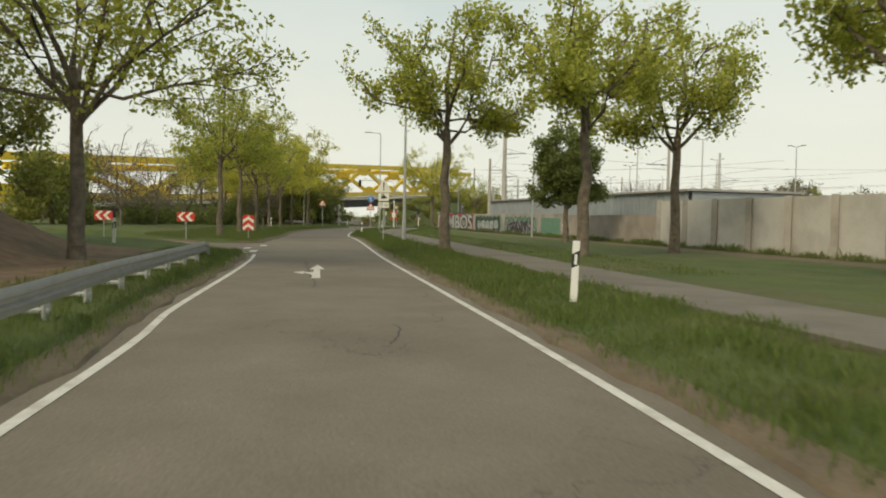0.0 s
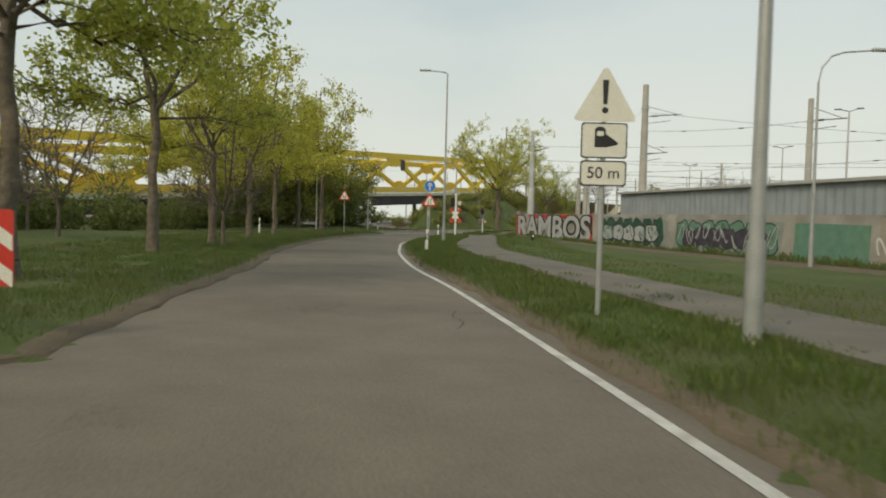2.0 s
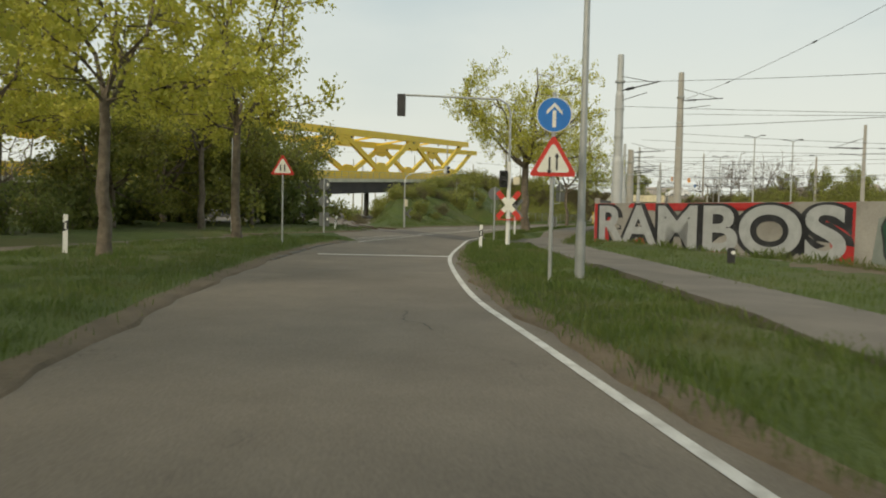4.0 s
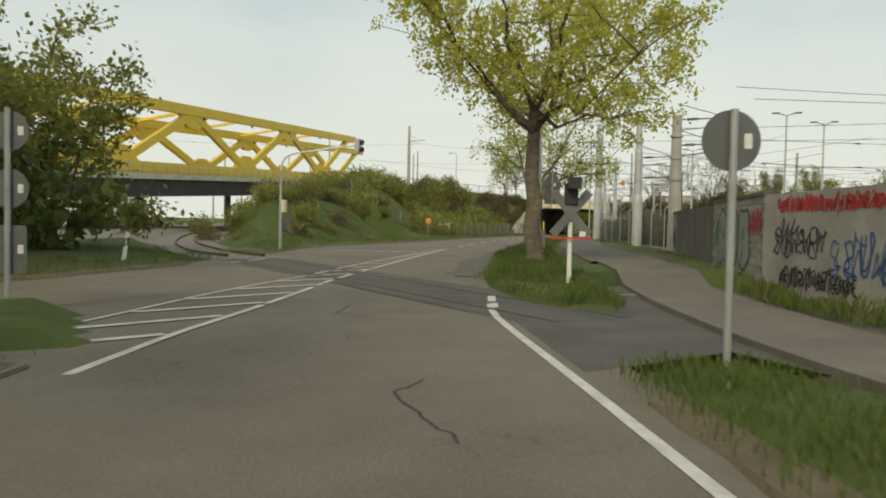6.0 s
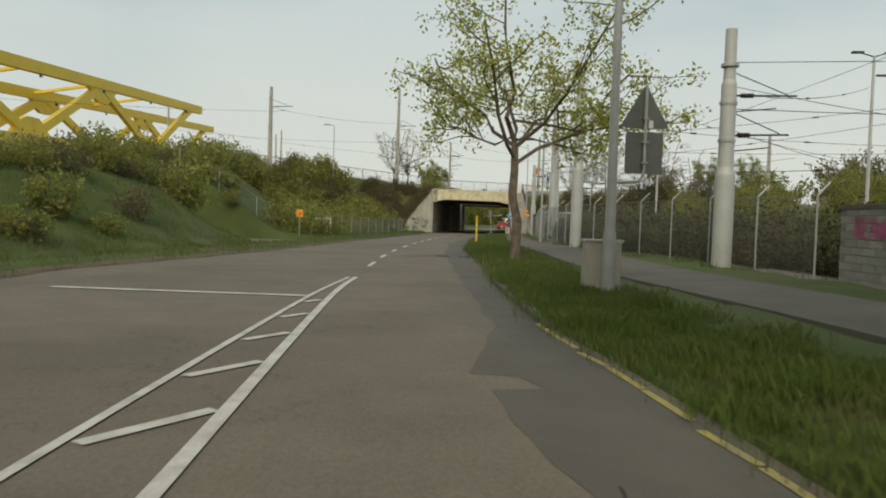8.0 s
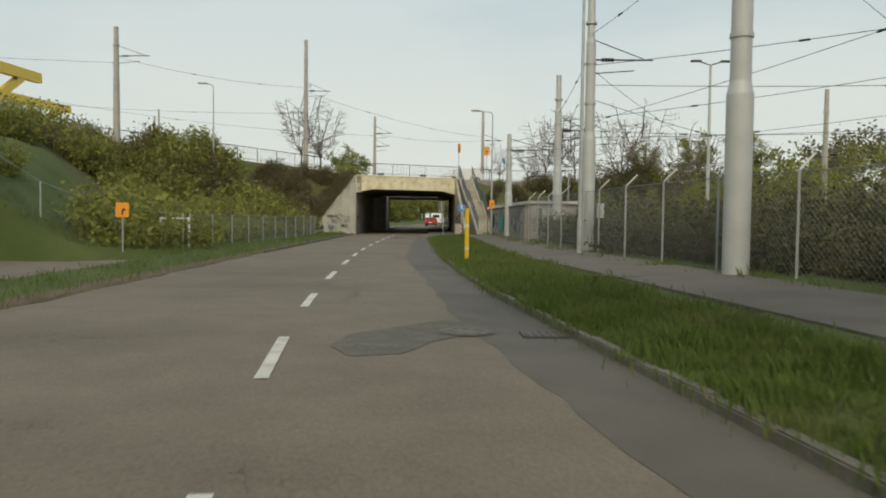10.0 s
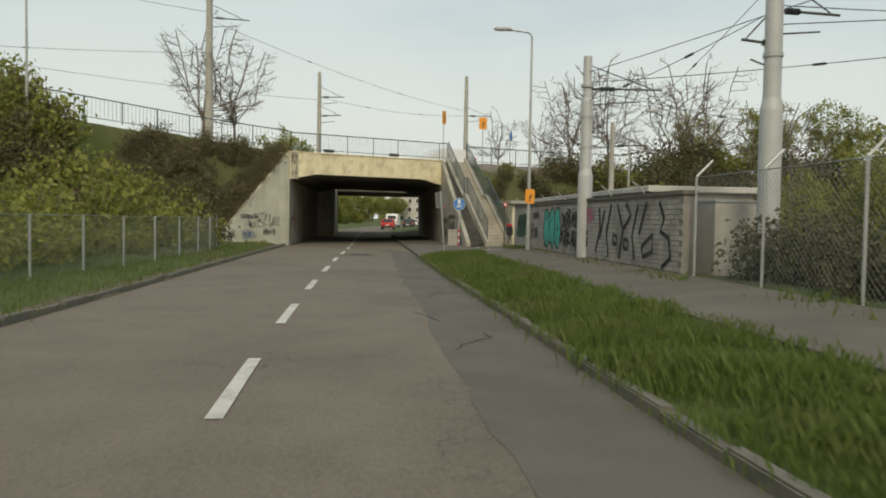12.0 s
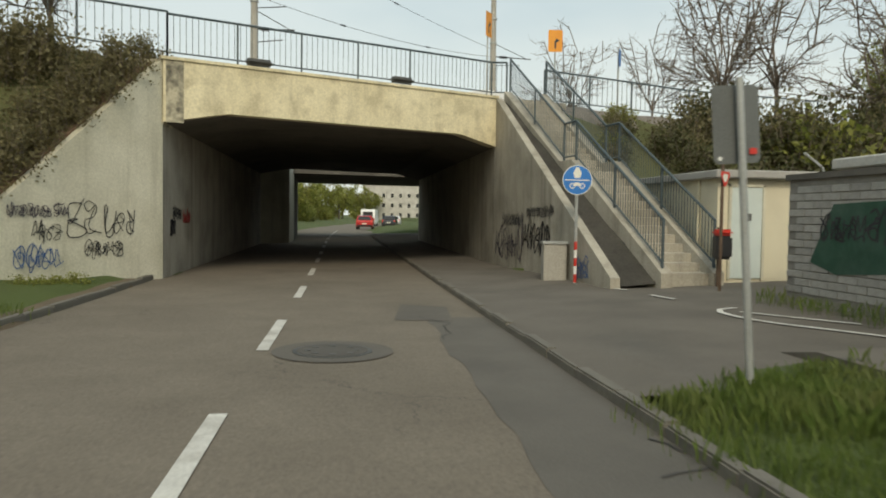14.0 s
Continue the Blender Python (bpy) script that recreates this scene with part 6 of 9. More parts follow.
def delineator(x, y, turn, z=None, tilt=0.0):
    zz = max(gz(x, y), 0.05) if z is None else z
    ob = thing("delineator_post", "white plastic delineator post with black band in the grass", "road post", "delineator posts", Matrix.Translation((x, y, zz)) @ Matrix.Rotation(radians(turn), 4, 'Z') @ Matrix.Rotation(radians(tilt), 4, 'Y'))
    bm = bm_new()
    add_prism(bm, [(-0.06, 0), (0.06, 0), (0.045, 0.09), (-0.045, 0.09)], -0.3, 0.98)
    for v in bm.verts:
        if v.co.z > 0.9:
            v.co.z += 0.05 if v.co.y < 0.05 else -0.02
    part("shaft", bm, M["white"], ob)
    bm = bm_new()
    add_prism(bm, [(-0.0625, -0.003), (0.0625, -0.003), (0.048, 0.093), (-0.048, 0.093)], 0.6, 0.84)
    for v in bm.verts:
        v.co.z += 0.5 * v.co.x
    part("band", bm, M["black"], ob)
    bm = bm_new()
    add_box(bm, 0, -0.006, 0.72, 0.045, 0.006, 0.17)
    part("reflector", bm, M["white"], ob)
    return ob


for a in ((62.75, -156.0, 32), (28.9, -113.2, 32), (16.0, -90.2, 20), (9.0, -102.2, 40), (-2.6, -71.6, 20), (40.1, -147.2, 35)):
    delineator(a[0], a[1], a[2], None, 8 if a[0] < 0 else 1.5)


def chevron_board(x, y, turn, left=True, z=None):
    ob = sign_thing("chevron_board", "red and white chevron board on a post in the lawn", x, y, turn, z, "chevron boards")
    post(ob, 1.2, 0.03)
    w, h, cz = (0.95, 0.5, 0.95) if left else (0.62, 0.85, 0.75)
    face("plate", rect_pts(w, h, cz), "red", ob)
    for i in range(2):
        if left:
            x0 = -0.3 + i * 0.42
            pts = [(x0 - 0.14, cz), (x0 + 0.1, cz + 0.24), (x0 + 0.28, cz + 0.24), (x0 + 0.04, cz), (x0 + 0.28, cz - 0.24), (x0 + 0.1, cz - 0.24)]
        else:
            z0 = cz - 0.16 + i * 0.4
            pts = [(0, z0 + 0.12), (-0.3, z0 - 0.1), (-0.3, z0 - 0.28), (0, z0 - 0.06), (0.3, z0 - 0.28), (0.3, z0 - 0.1)]
        bm = bm_new()
        n = len(pts)
        half = n // 2
        v = [bm.verts.new((px, -0.009, pz)) for px, pz in pts]
        if left:
            bm.faces.new((v[0], v[1], v[2], v[3]))
            bm.faces.new((v[0], v[3], v[4], v[5]))
        else:
            bm.faces.new((v[0], v[1], v[2], v[3]))
            bm.faces.new((v[0], v[3], v[4], v[5]))
        part("chevron", bm, M["sign_white"], ob)
    return ob


chevron_board(34.3, -138.0, 32, True, 0.42)
chevron_board(31.4, -141.0, 32, True, 0.42)
chevron_board(37.0, -136.0, 32, False, 0.35)

# warning of the level crossing
s1 = sign_thing("warning_sign", "triangular danger sign over tram and 50 m plates", 41.97, -129.87, 30, 0.35)
post(s1, 3.4, 0.04)
face("triangle", tri_pts(0.95, 2.95), "sign_white", s1)
bm = bm_new()
add_plate(bm, [(-0.03, 2.93), (0.03, 2.93), (0.045, 3.28), (-0.045, 3.28)], 0.003)
bmesh.ops.translate(bm, vec=(0, -0.009, 0), verts=bm.verts)
part("exclamation_bar", bm, M["black"], s1)
face("exclamation_dot", ring_pts(0.045, 16, 0, 2.84), "black", s1, -0.009)
face("tram_plate", rect_pts(0.68, 0.52, 2.4), "black", s1)
face("tram_field", rect_pts(0.64, 0.48, 2.4), "sign_white", s1, -0.008)
face("tram_front", [(-0.14, 2.3), (0.02, 2.3), (0.02, 2.56), (-0.03, 2.6), (-0.1, 2.6), (-0.14, 2.56)], "black", s1, -0.012)
face("tram_side", [(0.02, 2.3), (0.2, 2.34), (0.2, 2.37), (0.02, 2.5)], "black", s1, -0.012)
face("tram_window", rect_pts(0.1, 0.07, 2.5, -0.06, 0.01), "sign_white", s1, -0.015)
face("distance_plate", rect_pts(0.68, 0.37, 1.92), "black", s1)
face("distance_field", rect_pts(0.64, 0.33, 1.92), "sign_white", s1, -0.008)
text_on(s1, "50 m", 0.24, "black", 1.92, -0.0125)

# straight-ahead sign over a two-way triangle
s2 = sign_thing("direction_sign", "round blue straight-ahead sign over a red triangle", 22.4, -102.2, 27, 0.2)
post(s2, 3.65, 0.038)
face("disc", ring_pts(0.32, 32, 0, 3.22), "blue", s2)
face("rim", [(0.335 * math.cos(a * 0.196), 3.22 + 0.335 * math.sin(a * 0.196)) for a in range(32)], "sign_white", s2, -0.001)
face("arrow_shaft", rect_pts(0.07, 0.32, 3.14, 0, 0.005), "sign_white", s2, -0.008)
face("arrow_head", [(-0.15, 3.22), (-0.15, 3.29), (0, 3.45), (0.15, 3.29), (0.15, 3.22), (0, 3.37)][:6], "sign_white", s2, -0.0081)
face("triangle", tri_pts(0.92, 2.32), "red", s2)
face("triangle_field", tri_pts(0.66, 2.32), "sign_white", s2, -0.008)
for x, up in ((-0.07, -1), (0.07, 1)):
    face("small_arrow", [(x - 0.018, 2.17), (x + 0.018, 2.17), (x + 0.018, 2.42), (x - 0.018, 2.42)], "black", s2, -0.0115)
    zt = 2.42 if up > 0 else 2.17
    face("small_arrow_head", [(x - 0.05, zt), (x + 0.05, zt), (x, zt + 0.08 * up)], "black", s2, -0.0118)

# two-way triangle on the lawn
s3 = sign_thing("warning_sign", "red triangular two-way traffic sign on the lawn", 8.45, -92.1, 30, 0.5)
post(s3, 2.95, 0.035)
face("triangle", tri_pts(0.92, 2.6), "red", s3)
face("triangle_field", tri_pts(0.68, 2.6), "sign_white", s3, -0.008)
for x in (-0.08, 0.08):
    face("small_arrow", rect_pts(0.05, 0.26, 2.6, x, 0.01), "black", s3, -0.0115)


def crossing_signal(x, y, turn, h, back=False, z=0.25, group="crossing signals"):
    """White post with St Andrew's cross, signal box and a red bar."""
    ob = thing("crossing_signal", "white crossing post with red and white cross and dark signals" if not back else "white crossing post with grey cross back and dark signals", "crossing signal", group, Matrix.Translation((x, y, z)) @ Matrix.Rotation(radians(turn), 4, 'Z'))
    bm = bm_new()
    add_tube(bm, (0, 0.08, -0.3), (0, 0.08, h), 0.085 if not back else 0.06, 0.075 if not back else 0.055, 16)
    part("post", bm, M["white"], ob)
    cz = 1.6
    for k, s in ((1, 50), (-1, -50)):
        m = Matrix.Translation((0, -0.02 - 0.006 * k, cz)) @ Matrix.Rotation(radians(s), 4, 'Y')
        bm = bm_new()
        add_box(bm, 0, 0, 0, 1.32, 0.01, 0.2, m)
        arm = part("cross_arm", bm, M["sign_white"] if not back else M["sign_back"], ob)
        if not back:
            for e in (-0.5, 0.5):
                bm = bm_new()
                add_box(bm, e, -0.004, 0, 0.33, 0.012, 0.202, m)
                part("red_end", bm, M["red"], arm)
    bm = bm_new()
    add_box(bm, 0, -0.05, 1.02, 1.0, 0.03, 0.04)
    part("bar", bm, M["red"], ob)
    bm = bm_new()
    sx = -0.22 if not back else 0.0
    vs = add_box(bm, sx, 0.0, 2.62 if not back else 2.05, 0.32, 0.16, 0.66 if not back else 0.5)
    bmesh.ops.bevel(bm, geom=bm.edges[:], offset=0.02, segments=2, affect='EDGES')
    box = part("signal_box", bm, M["black"], ob)
    for dz in (-0.16, 0.16):
        bm = bm_new()
        cz2 = (2.62 if not back else 2.05) + dz * (1 if not back else 0.75)
        dy = -1 if not back else 1
        rows = []
        for rad, y0 in ((0.12, 0.09), (0.105, 0.3), (0.097, 0.3), (0.112, 0.09)):
            rows.append([bm.verts.new((sx + rad * math.cos(math.pi * i / 12), y0 * dy, cz2 + rad * math.sin(math.pi * i / 12))) for i in range(13)])
        for r0, r1 in zip(rows, rows[1:] + rows[:1]):
            for i in range(12):
                bm.faces.new((r0[i], r0[i + 1], r1[i + 1], r1[i]))
        part("visor", bm, M["black"], box)
        bm = bm_new()
        add_tube(bm, (sx, 0.075 * dy, cz2), (sx, 0.095 * dy, cz2), 0.1, seg=20)
        part("lens", bm, M["dark_steel"], box)
    if not back:
        bm = bm_new()
        add_box(bm, 0.3, 0.1, 2.55, 0.26, 0.2, 0.32)
        bmesh.ops.bevel(bm, geom=bm.edges[:], offset=0.03, segments=2, affect='EDGES')
        part("bell_box", bm, M["cream"], ob)
        # tall arm with a signal over the lane
        bm = bm_new()
        add_tube(bm, (0, 0.08, h), (0, 0.08, 5.2), 0.05, 0.045, 12)
        add_pipe(bm, [(0, 0.08, 5.2), (-0.12, 0.08, 5.55), (-0.45, 0.05, 5.75), (-4.2, -0.25, 5.85)], 0.042, 10)
        arm = part("arm", bm, M["pole"], ob)
        bm = bm_new()
        add_box(bm, -4.3, -0.25, 5.45, 0.3, 0.25, 0.85)
        part("signal_head", bm, M["black"], arm)
    else:
        bm = bm_new()
        add_box(bm, 0.28, 0.0, 1.12, 0.14, 0.1, 0.12)
        part("sensor", bm, M["white"], ob)
        bm = bm_new()
        add_box(bm, 0.05, -0.2, 2.3, 0.3, 0.3, 0.26)
        part("signal_box_side", bm, M["black"], ob)
    return ob


crossing_signal(16.2, -87.85, 20, 3.3)
crossing_signal(11.3, -73.5, 12, 2.25, True, 0.22)

# blue sign seen from behind, at the footpath
s4 = sign_thing("round_sign", "round grey sign back on a post beside the path", 13.95, -83.6, 200, 0.2)
post(s4, 2.5, 0.038)
face("disc", ring_pts(0.3, 32, 0, 2.2), "sign_back", s4)
face("sticker", rect_pts(0.08, 0.15, 2.2, -0.17, 0.01), "white", s4, 0.0)
# round sign on the bridge beside the stairs
s10 = sign_thing("round_sign", "round blue sign turned edge-on above the stairs", 9.3, 24.9, 62, 5.0)
post(s10, 2.2, 0.03)
face("disc", ring_pts(0.3, 28, 0, 1.9), "blue", s10)
# three sign backs on the island
s5 = sign_thing("sign_stack", "three grey sign backs on a leaning post", 3.5, -81.9, 196, 0.2)
post(s5, 3.0, 0.045)
for z, kind in ((2.65, "r"), (1.75, "r"), (0.8, "q")):
    face("plate", ring_pts(0.31, 28, 0, z) if kind == "r" else rect_pts(0.55, 0.75, z), "sign_back", s5)
    face("sticker", rect_pts(0.09, 0.14, z, -0.18, 0.01), "white", s5, 0.004 + 0.001)
# warning triangle back near the cabinet
s6 = sign_thing("warning_sign", "grey triangular sign back over a square plate on a bracket", 8.18, -53.75, 190, 0.12)
bm = bm_new()
add_pipe(bm, [(0, 0.045, 4.15), (0, 0.045, 2.5), (0.04, 0.045, 2.36), (0.14, 0.045, 2.28), (0.62, 0.06, 2.26)], 0.032, 10)
part("bracket_post", bm, M["pole"], s6, "", True)
face("triangle", tri_pts(0.98, 3.6), "sign_back", s6)
face("plate", rect_pts(0.74, 0.8, 2.84), "sign_back", s6)
face("sticker", rect_pts(0.09, 0.15, 3.4, -0.12, 0.01), "white", s6, 0.006)
for z in (3.5, 3.05, 2.65):
    bm = bm_new()
    add_box(bm, 0, 0.05, z, 0.12, 0.09, 0.03)
    part("clamp", bm, M["pole"], s6)
# rectangular sign back at the forecourt, leaning post
s7 = sign_thing("sign_board", "large grey sign back on a slightly leaning post", 3.29, 5.85, 186, 0.15)
bm = bm_new()
add_tube(bm, (-0.015, 0.05, -0.2), (0.19, 0.05, 2.49), 0.03, seg=12)
part("post", bm, M["pole"], s7)
face("plate", [(x + 0.077 * (z - 2.14), z - 0.077 * (x - 0.17)) for x, z in rect_pts(0.41, 0.6, 2.14, 0.17)], "sign_back", s7)
face("sticker", rect_pts(0.065, 0.05, 1.94, 0.02, 0.01), "red", s7, 0.012)
face("sticker", rect_pts(0.04, 0.03, 1.87, 0.31, 0.01), "white", s7, 0.012)
s8 = sign_thing("give_way_sign", "small give-way triangle on a rusty post", 6.95, 13.2, 32, 0.32)
post(s8, 2.3, 0.03, "rust")
face("triangle", tri_pts(0.36, 2.0, False), "red", s8)
face("triangle_field", tri_pts(0.22, 2.0, False), "sign_white", s8, -0.008)
# foot and cycle path sign on a striped post
s9 = sign_thing("path_sign", "round blue foot and cycle path sign on a striped post", 4.97, 15.6, -8, 0.14)
bm = bm_new()
add_tube(bm, (0, 0.05, 0.9), (0, 0.05, 2.55), 0.032, seg=12)
part("post", bm, M["pole"], s9)
for i in range(6):
    bm = bm_new()
    add_tube(bm, (0, 0.05, -0.1 + i * 0.17), (0, 0.05, 0.07 + i * 0.17), 0.034, seg=12)
    part("stripe", bm, M["red"] if i % 2 else M["white"], s9)
face("rim", ring_pts(0.31, 32, 0, 2.2), "sign_white", s9, -0.002)
face("disc", ring_pts(0.295, 32, 0, 2.2), "blue", s9, -0.005)
face("divider", rect_pts(0.5, 0.02, 2.2, 0, 0.002), "sign_white", s9, -0.009)
face("upper_mark", [(-0.05, 2.24), (0.05, 2.24), (0.09, 2.34), (0.03, 2.46), (-0.03, 2.46), (-0.09, 2.34)], "sign_white", s9, -0.009)
for x in (-0.1, 0.1):
    face("wheel_mark", ring_pts(0.06, 20, x, 2.08), "sign_white", s9, -0.009)
    face("wheel_hub", ring_pts(0.04, 20, x, 2.08), "blue", s9, -0.0125)
face("frame_mark", [(-0.1, 2.08), (0.1, 2.08), (0.03, 2.15), (-0.05, 2.15)], "sign_white", s9, -0.0128)


# ---- lamps, masts and overhead lines ----
def street_lamp(x, y, h, turn, arm, label, r=0.09, base_z=None, curve=False, cat="street lamp"):
    zz = max(gz(x, y), 0) if base_z is None else base_z
    ob = thing("street_lamp", label, cat, "street lamps", Matrix.Translation((x, y, zz)) @ Matrix.Rotation(radians(turn), 4, 'Z'))
    bm = bm_new()
    add_tube(bm, (0, 0, -0.3), (0, 0, 1.2), r * 1.15, r * 1.1, 14)
    add_tube(bm, (0, 0, 1.2), (0, 0, h), r * 0.9, r * 0.5, 14)
    part("pole", bm, M["pole"], ob, "", True)
    if arm:
        bm = bm_new()
        pts = [(0, 0, h), (-arm * 0.15, 0, h + 0.12), (-arm, 0, h + 0.2)] if not curve else [(0, 0, h), (-0.12, 0, h + 0.55), (-0.45, 0, h + 0.95), (-0.9, 0, h + 1.1), (-arm, 0, h + 1.2)]
        add_pipe(bm, pts, r * 0.42, 8)
        part("arm", bm, M["pole"], ob)
        bm = bm_new()
        e = pts[-1]
        add_box(bm, e[0] - 0.25, 0, e[2] + 0.02, 0.7, 0.24, 0.12)
        bmesh.ops.bevel(bm, geom=bm.edges[:], offset=0.04, segments=2, affect='EDGES')
        part("lamp_head", bm, M["steel_mast"], ob)
    return ob


street_lamp(22.6, -100.8, 10.0, 27, 1.1, "tall grey street lamp with a short arm")
street_lamp(44.3, -131.3, 9.2, 30, 0, "tall plain grey lamp pole in the grass", 0.1)
street_lamp(-1.5, -83.4, 5.3, 30, 0, "slim grey pole at the edge of the thicket", 0.06)
street_lamp(7.58, -53.9, 9.5, 0, 1.2, "grey lamp pole beside a cabinet", 0.11)
street_lamp(6.6, 6.05, 8.4, 0, 0.9, "slim grey street lamp beside the path", 0.075)
street_lamp(7.25, -21.5, 9.0, 0, 0, "slim grey pole at the edge of the path", 0.085)
street_lamp(43.3, -109.5, 6.8, 210, 2.0, "curved grey street lamp in the yard", 0.08, None, True)
street_lamp(-13.4, 9.0, 6.6, 8, 0.5, "tall slim lamp on the bank", 0.07)
street_lamp(13.5, 14.5, 6.0, 180, 0.9, "curved grey street lamp in the yard", 0.07, 0, True)

# signal on a long bent arm
arm_ob = thing("signal_mast", "grey mast with a long bent arm and signal head", "traffic light", "", Matrix.Translation((-4.45, -57.9, 0.05)) @ Matrix.Rotation(math.atan2(-0.9, 4.5), 4, 'Z'))
bm = bm_new()
add_tube(bm, (0, 0, -0.2), (0, 0, 2.6), 0.085, 0.08, 14)
add_tube(bm, (0, 0, 2.6), (0, 0, 3.9), 0.06, 0.055, 14)
part("pole", bm, M["pole"], arm_ob, "", True)
bm = bm_new()
add_pipe(bm, [(0, 0, 3.9), (0.05, 0, 4.2), (0.2, 0, 4.45), (0.45, 0, 4.6), (0.8, 0, 4.68), (4.35, 0, 4.98)], 0.05, 10)
part("arm", bm, M["white"], arm_ob, "", True)
bm = bm_new()
add_box(bm, 4.45, 0.0, 4.95, 0.24, 0.3, 0.62)
bmesh.ops.bevel(bm, geom=bm.edges[:], offset=0.03, segments=2, affect='EDGES')
head = part("signal_head", bm, M["steel_mast"], arm_ob)
for z in (4.78, 5.1):
    bm = bm_new()
    add_tube(bm, (4.57, 0.0, z), (4.71, 0, z - 0.02), 0.1, 0.11, 14)
    part("visor", bm, M["black"], head)
bm = bm_new()
add_box(bm, 0.2, 0, 2.15, 0.22, 0.18, 0.6)
part("control_box", bm, M["cream"], arm_ob)
for k in (40, -40):
    bm = bm_new()
    add_box(bm, 0.25, 0.1, 1.2, 1.1, 0.012, 0.18, Matrix.Translation((0.2, 0.1, 1.25)) @ Matrix.Rotation(radians(k), 4, 'Y') @ Matrix.Translation((-0.25, -0.1, -1.2)))
    part("cross_back", bm, M["sign_back"], arm_ob)


def cat_mast(x, y, h, kind="concrete", arms=(), z0=None, r=0.2, label=""):
    """A catenary mast; arms: (height, dx, dy) of bracket arms with insulators."""
    zz = max(gz(x, y), 0) if z0 is None else z0
    ob = thing("catenary_mast", label or ("slender tapered concrete catenary mast" if kind == "concrete" else "stepped grey steel catenary mast"), "mast", "catenary masts", Matrix.Translation((x, y, zz)))
    bm = bm_new()
    if kind == "concrete":
        add_tube(bm, (0, 0, -0.3), (0, 0, h), r * 1.15, r * 0.7, 14)
    else:
        add_tube(bm, (0, 0, -0.3), (0, 0, h * 0.42), r * 1.15, r * 1.15, 16)
        add_tube(bm, (0, 0, h * 0.42), (0, 0, h * 0.45), r * 1.15, r * 0.9, 16)
        add_tube(bm, (0, 0, h * 0.45), (0, 0, h * 0.78), r * 0.9, r * 0.88, 16)
        add_tube(bm, (0, 0, h * 0.78), (0, 0, h * 0.8), r * 0.88, r * 0.7, 16)
        add_tube(bm, (0, 0, h * 0.8), (0, 0, h), r * 0.7, r * 0.66, 16)
    part("shaft", bm, M["concrete_pole"] if kind == "concrete" else M["steel_mast"], ob, "", True)
    for k in range(3):
        bm = bm_new()
        zc = h * (0.55 + 0.15 * k)
        add_tube(bm, (0, 0, zc), (0, 0, zc + 0.09), r * 1.02, seg=14)
        part("clamp", bm, M["pole"], ob)
    for (az, dx, dy) in arms:
        bm = bm_new()
        add_tube(bm, (0, 0, az), (dx, dy, az + 0.12), 0.03, seg=6)
        add_tube(bm, (0, 0, az + 0.75), (dx * 0.85, dy * 0.85, az + 0.14), 0.018, seg=5)
        add_tube(bm, (0, 0, az - 0.5), (dx * 0.7, dy * 0.7, az - 0.3), 0.02, seg=5)
        a = part("bracket", bm, M["dark_steel"], ob)
        bm = bm_new()
        for i in range(4):
            f = 0.18 + 0.05 * i
            add_tube(bm, (dx * f, dy * f, az + 0.12 * f), (dx * (f + 0.025), dy * (f + 0.025), az + 0.12 * (f + 0.025)), 0.075, seg=8)
        part("insulator", bm, M["black"], a)
    return ob


cat_mast(18.2, -77.6, 9.2, "steel", [(7.4, 2.2, -1.5)], None, 0.24)
cat_mast(19.7, -67.5, 10.3, "concrete", [(8.6, 2.4, 0.5)], 0, 0.24)
cat_mast(30.9, -87.5, 11.2, "concrete", [(9.0, 2.4, 0.5), (6.4, 1.6, 0.3)], 0, 0.28)
cat_mast(41.9, -94.5, 8.6, "concrete", [(7.4, 1.8, 0.4)], 0, 0.2)
cat_mast(14.0, -53.8, 6.8, "concrete", [(6.6, 2.6, 0.4), (5.4, 2.2, 0.4)], 0, 0.3)
cat_mast(12.05, -44.8, 7.6, "steel", [(5.6, 2.2, 0.6), (4.4, 2.0, 0.6)], 0, 0.26)
cat_mast(8.65, -31.0, 9.0, "steel", [(7.6, -2.2, 0.6)], None, 0.24)
cat_mast(8.0, -19.2, 9.6, "steel", [(6.9, 2.4, 0.5)], None, 0.2)
cat_mast(8.75, -8.1, 8.4, "steel", [(5.6, 1.8, 0.6), (4.9, -0.6, 0.2)], None, 0.2)
cat_mast(7.15, 0.1, 6.4, "steel", [(5.4, 2.6, 0.5)], 0.3, 0.2)
cat_mast(12.6, 14.5, 6.6, "concrete", [(5.4, 1.8, 0.2)], 0, 0.15)
cat_mast(-19.5, 6.9, 8.6, "concrete", [(6.6, 2.2, 0.3)], None, 0.22)
cat_mast(-8.4, 19.5, 11.3, "concrete", [(7.0, 2.0, 0.8)], 5.3, 0.2)
cat_mast(-3.2, 30.5, 6.6, "concrete", [(4.9, 1.7, 0.5), (3.6, 1.5, 0.4)], 5.0, 0.16)
cat_mast(8.6, 43.0, 9.0, "concrete", [(5.6, 2.4, 0.9)], 5.0, 0.2)
rng = np.random.default_rng(9)
for i in range(26):
    x, y = rng.uniform(24, 130), rng.uniform(-95, 30)
    if x < 34 and y < -60:
        x += 20
    cat_mast(x, y, rng.uniform(7.5, 10.5), "concrete" if i % 3 else "steel", [(rng.uniform(5.4, 7.0), rng.choice([-2.2, 2.2]), 0.4)], 0, rng.uniform(0.13, 0.2))
for i in range(14):
    x, y = rng.uniform(-95, -34), rng.uniform(30, 130)
    cat_mast(x, y, rng.uniform(12.5, 17.5), "concrete", [(10.7, 2.0, 0.5)], 0, 0.18)
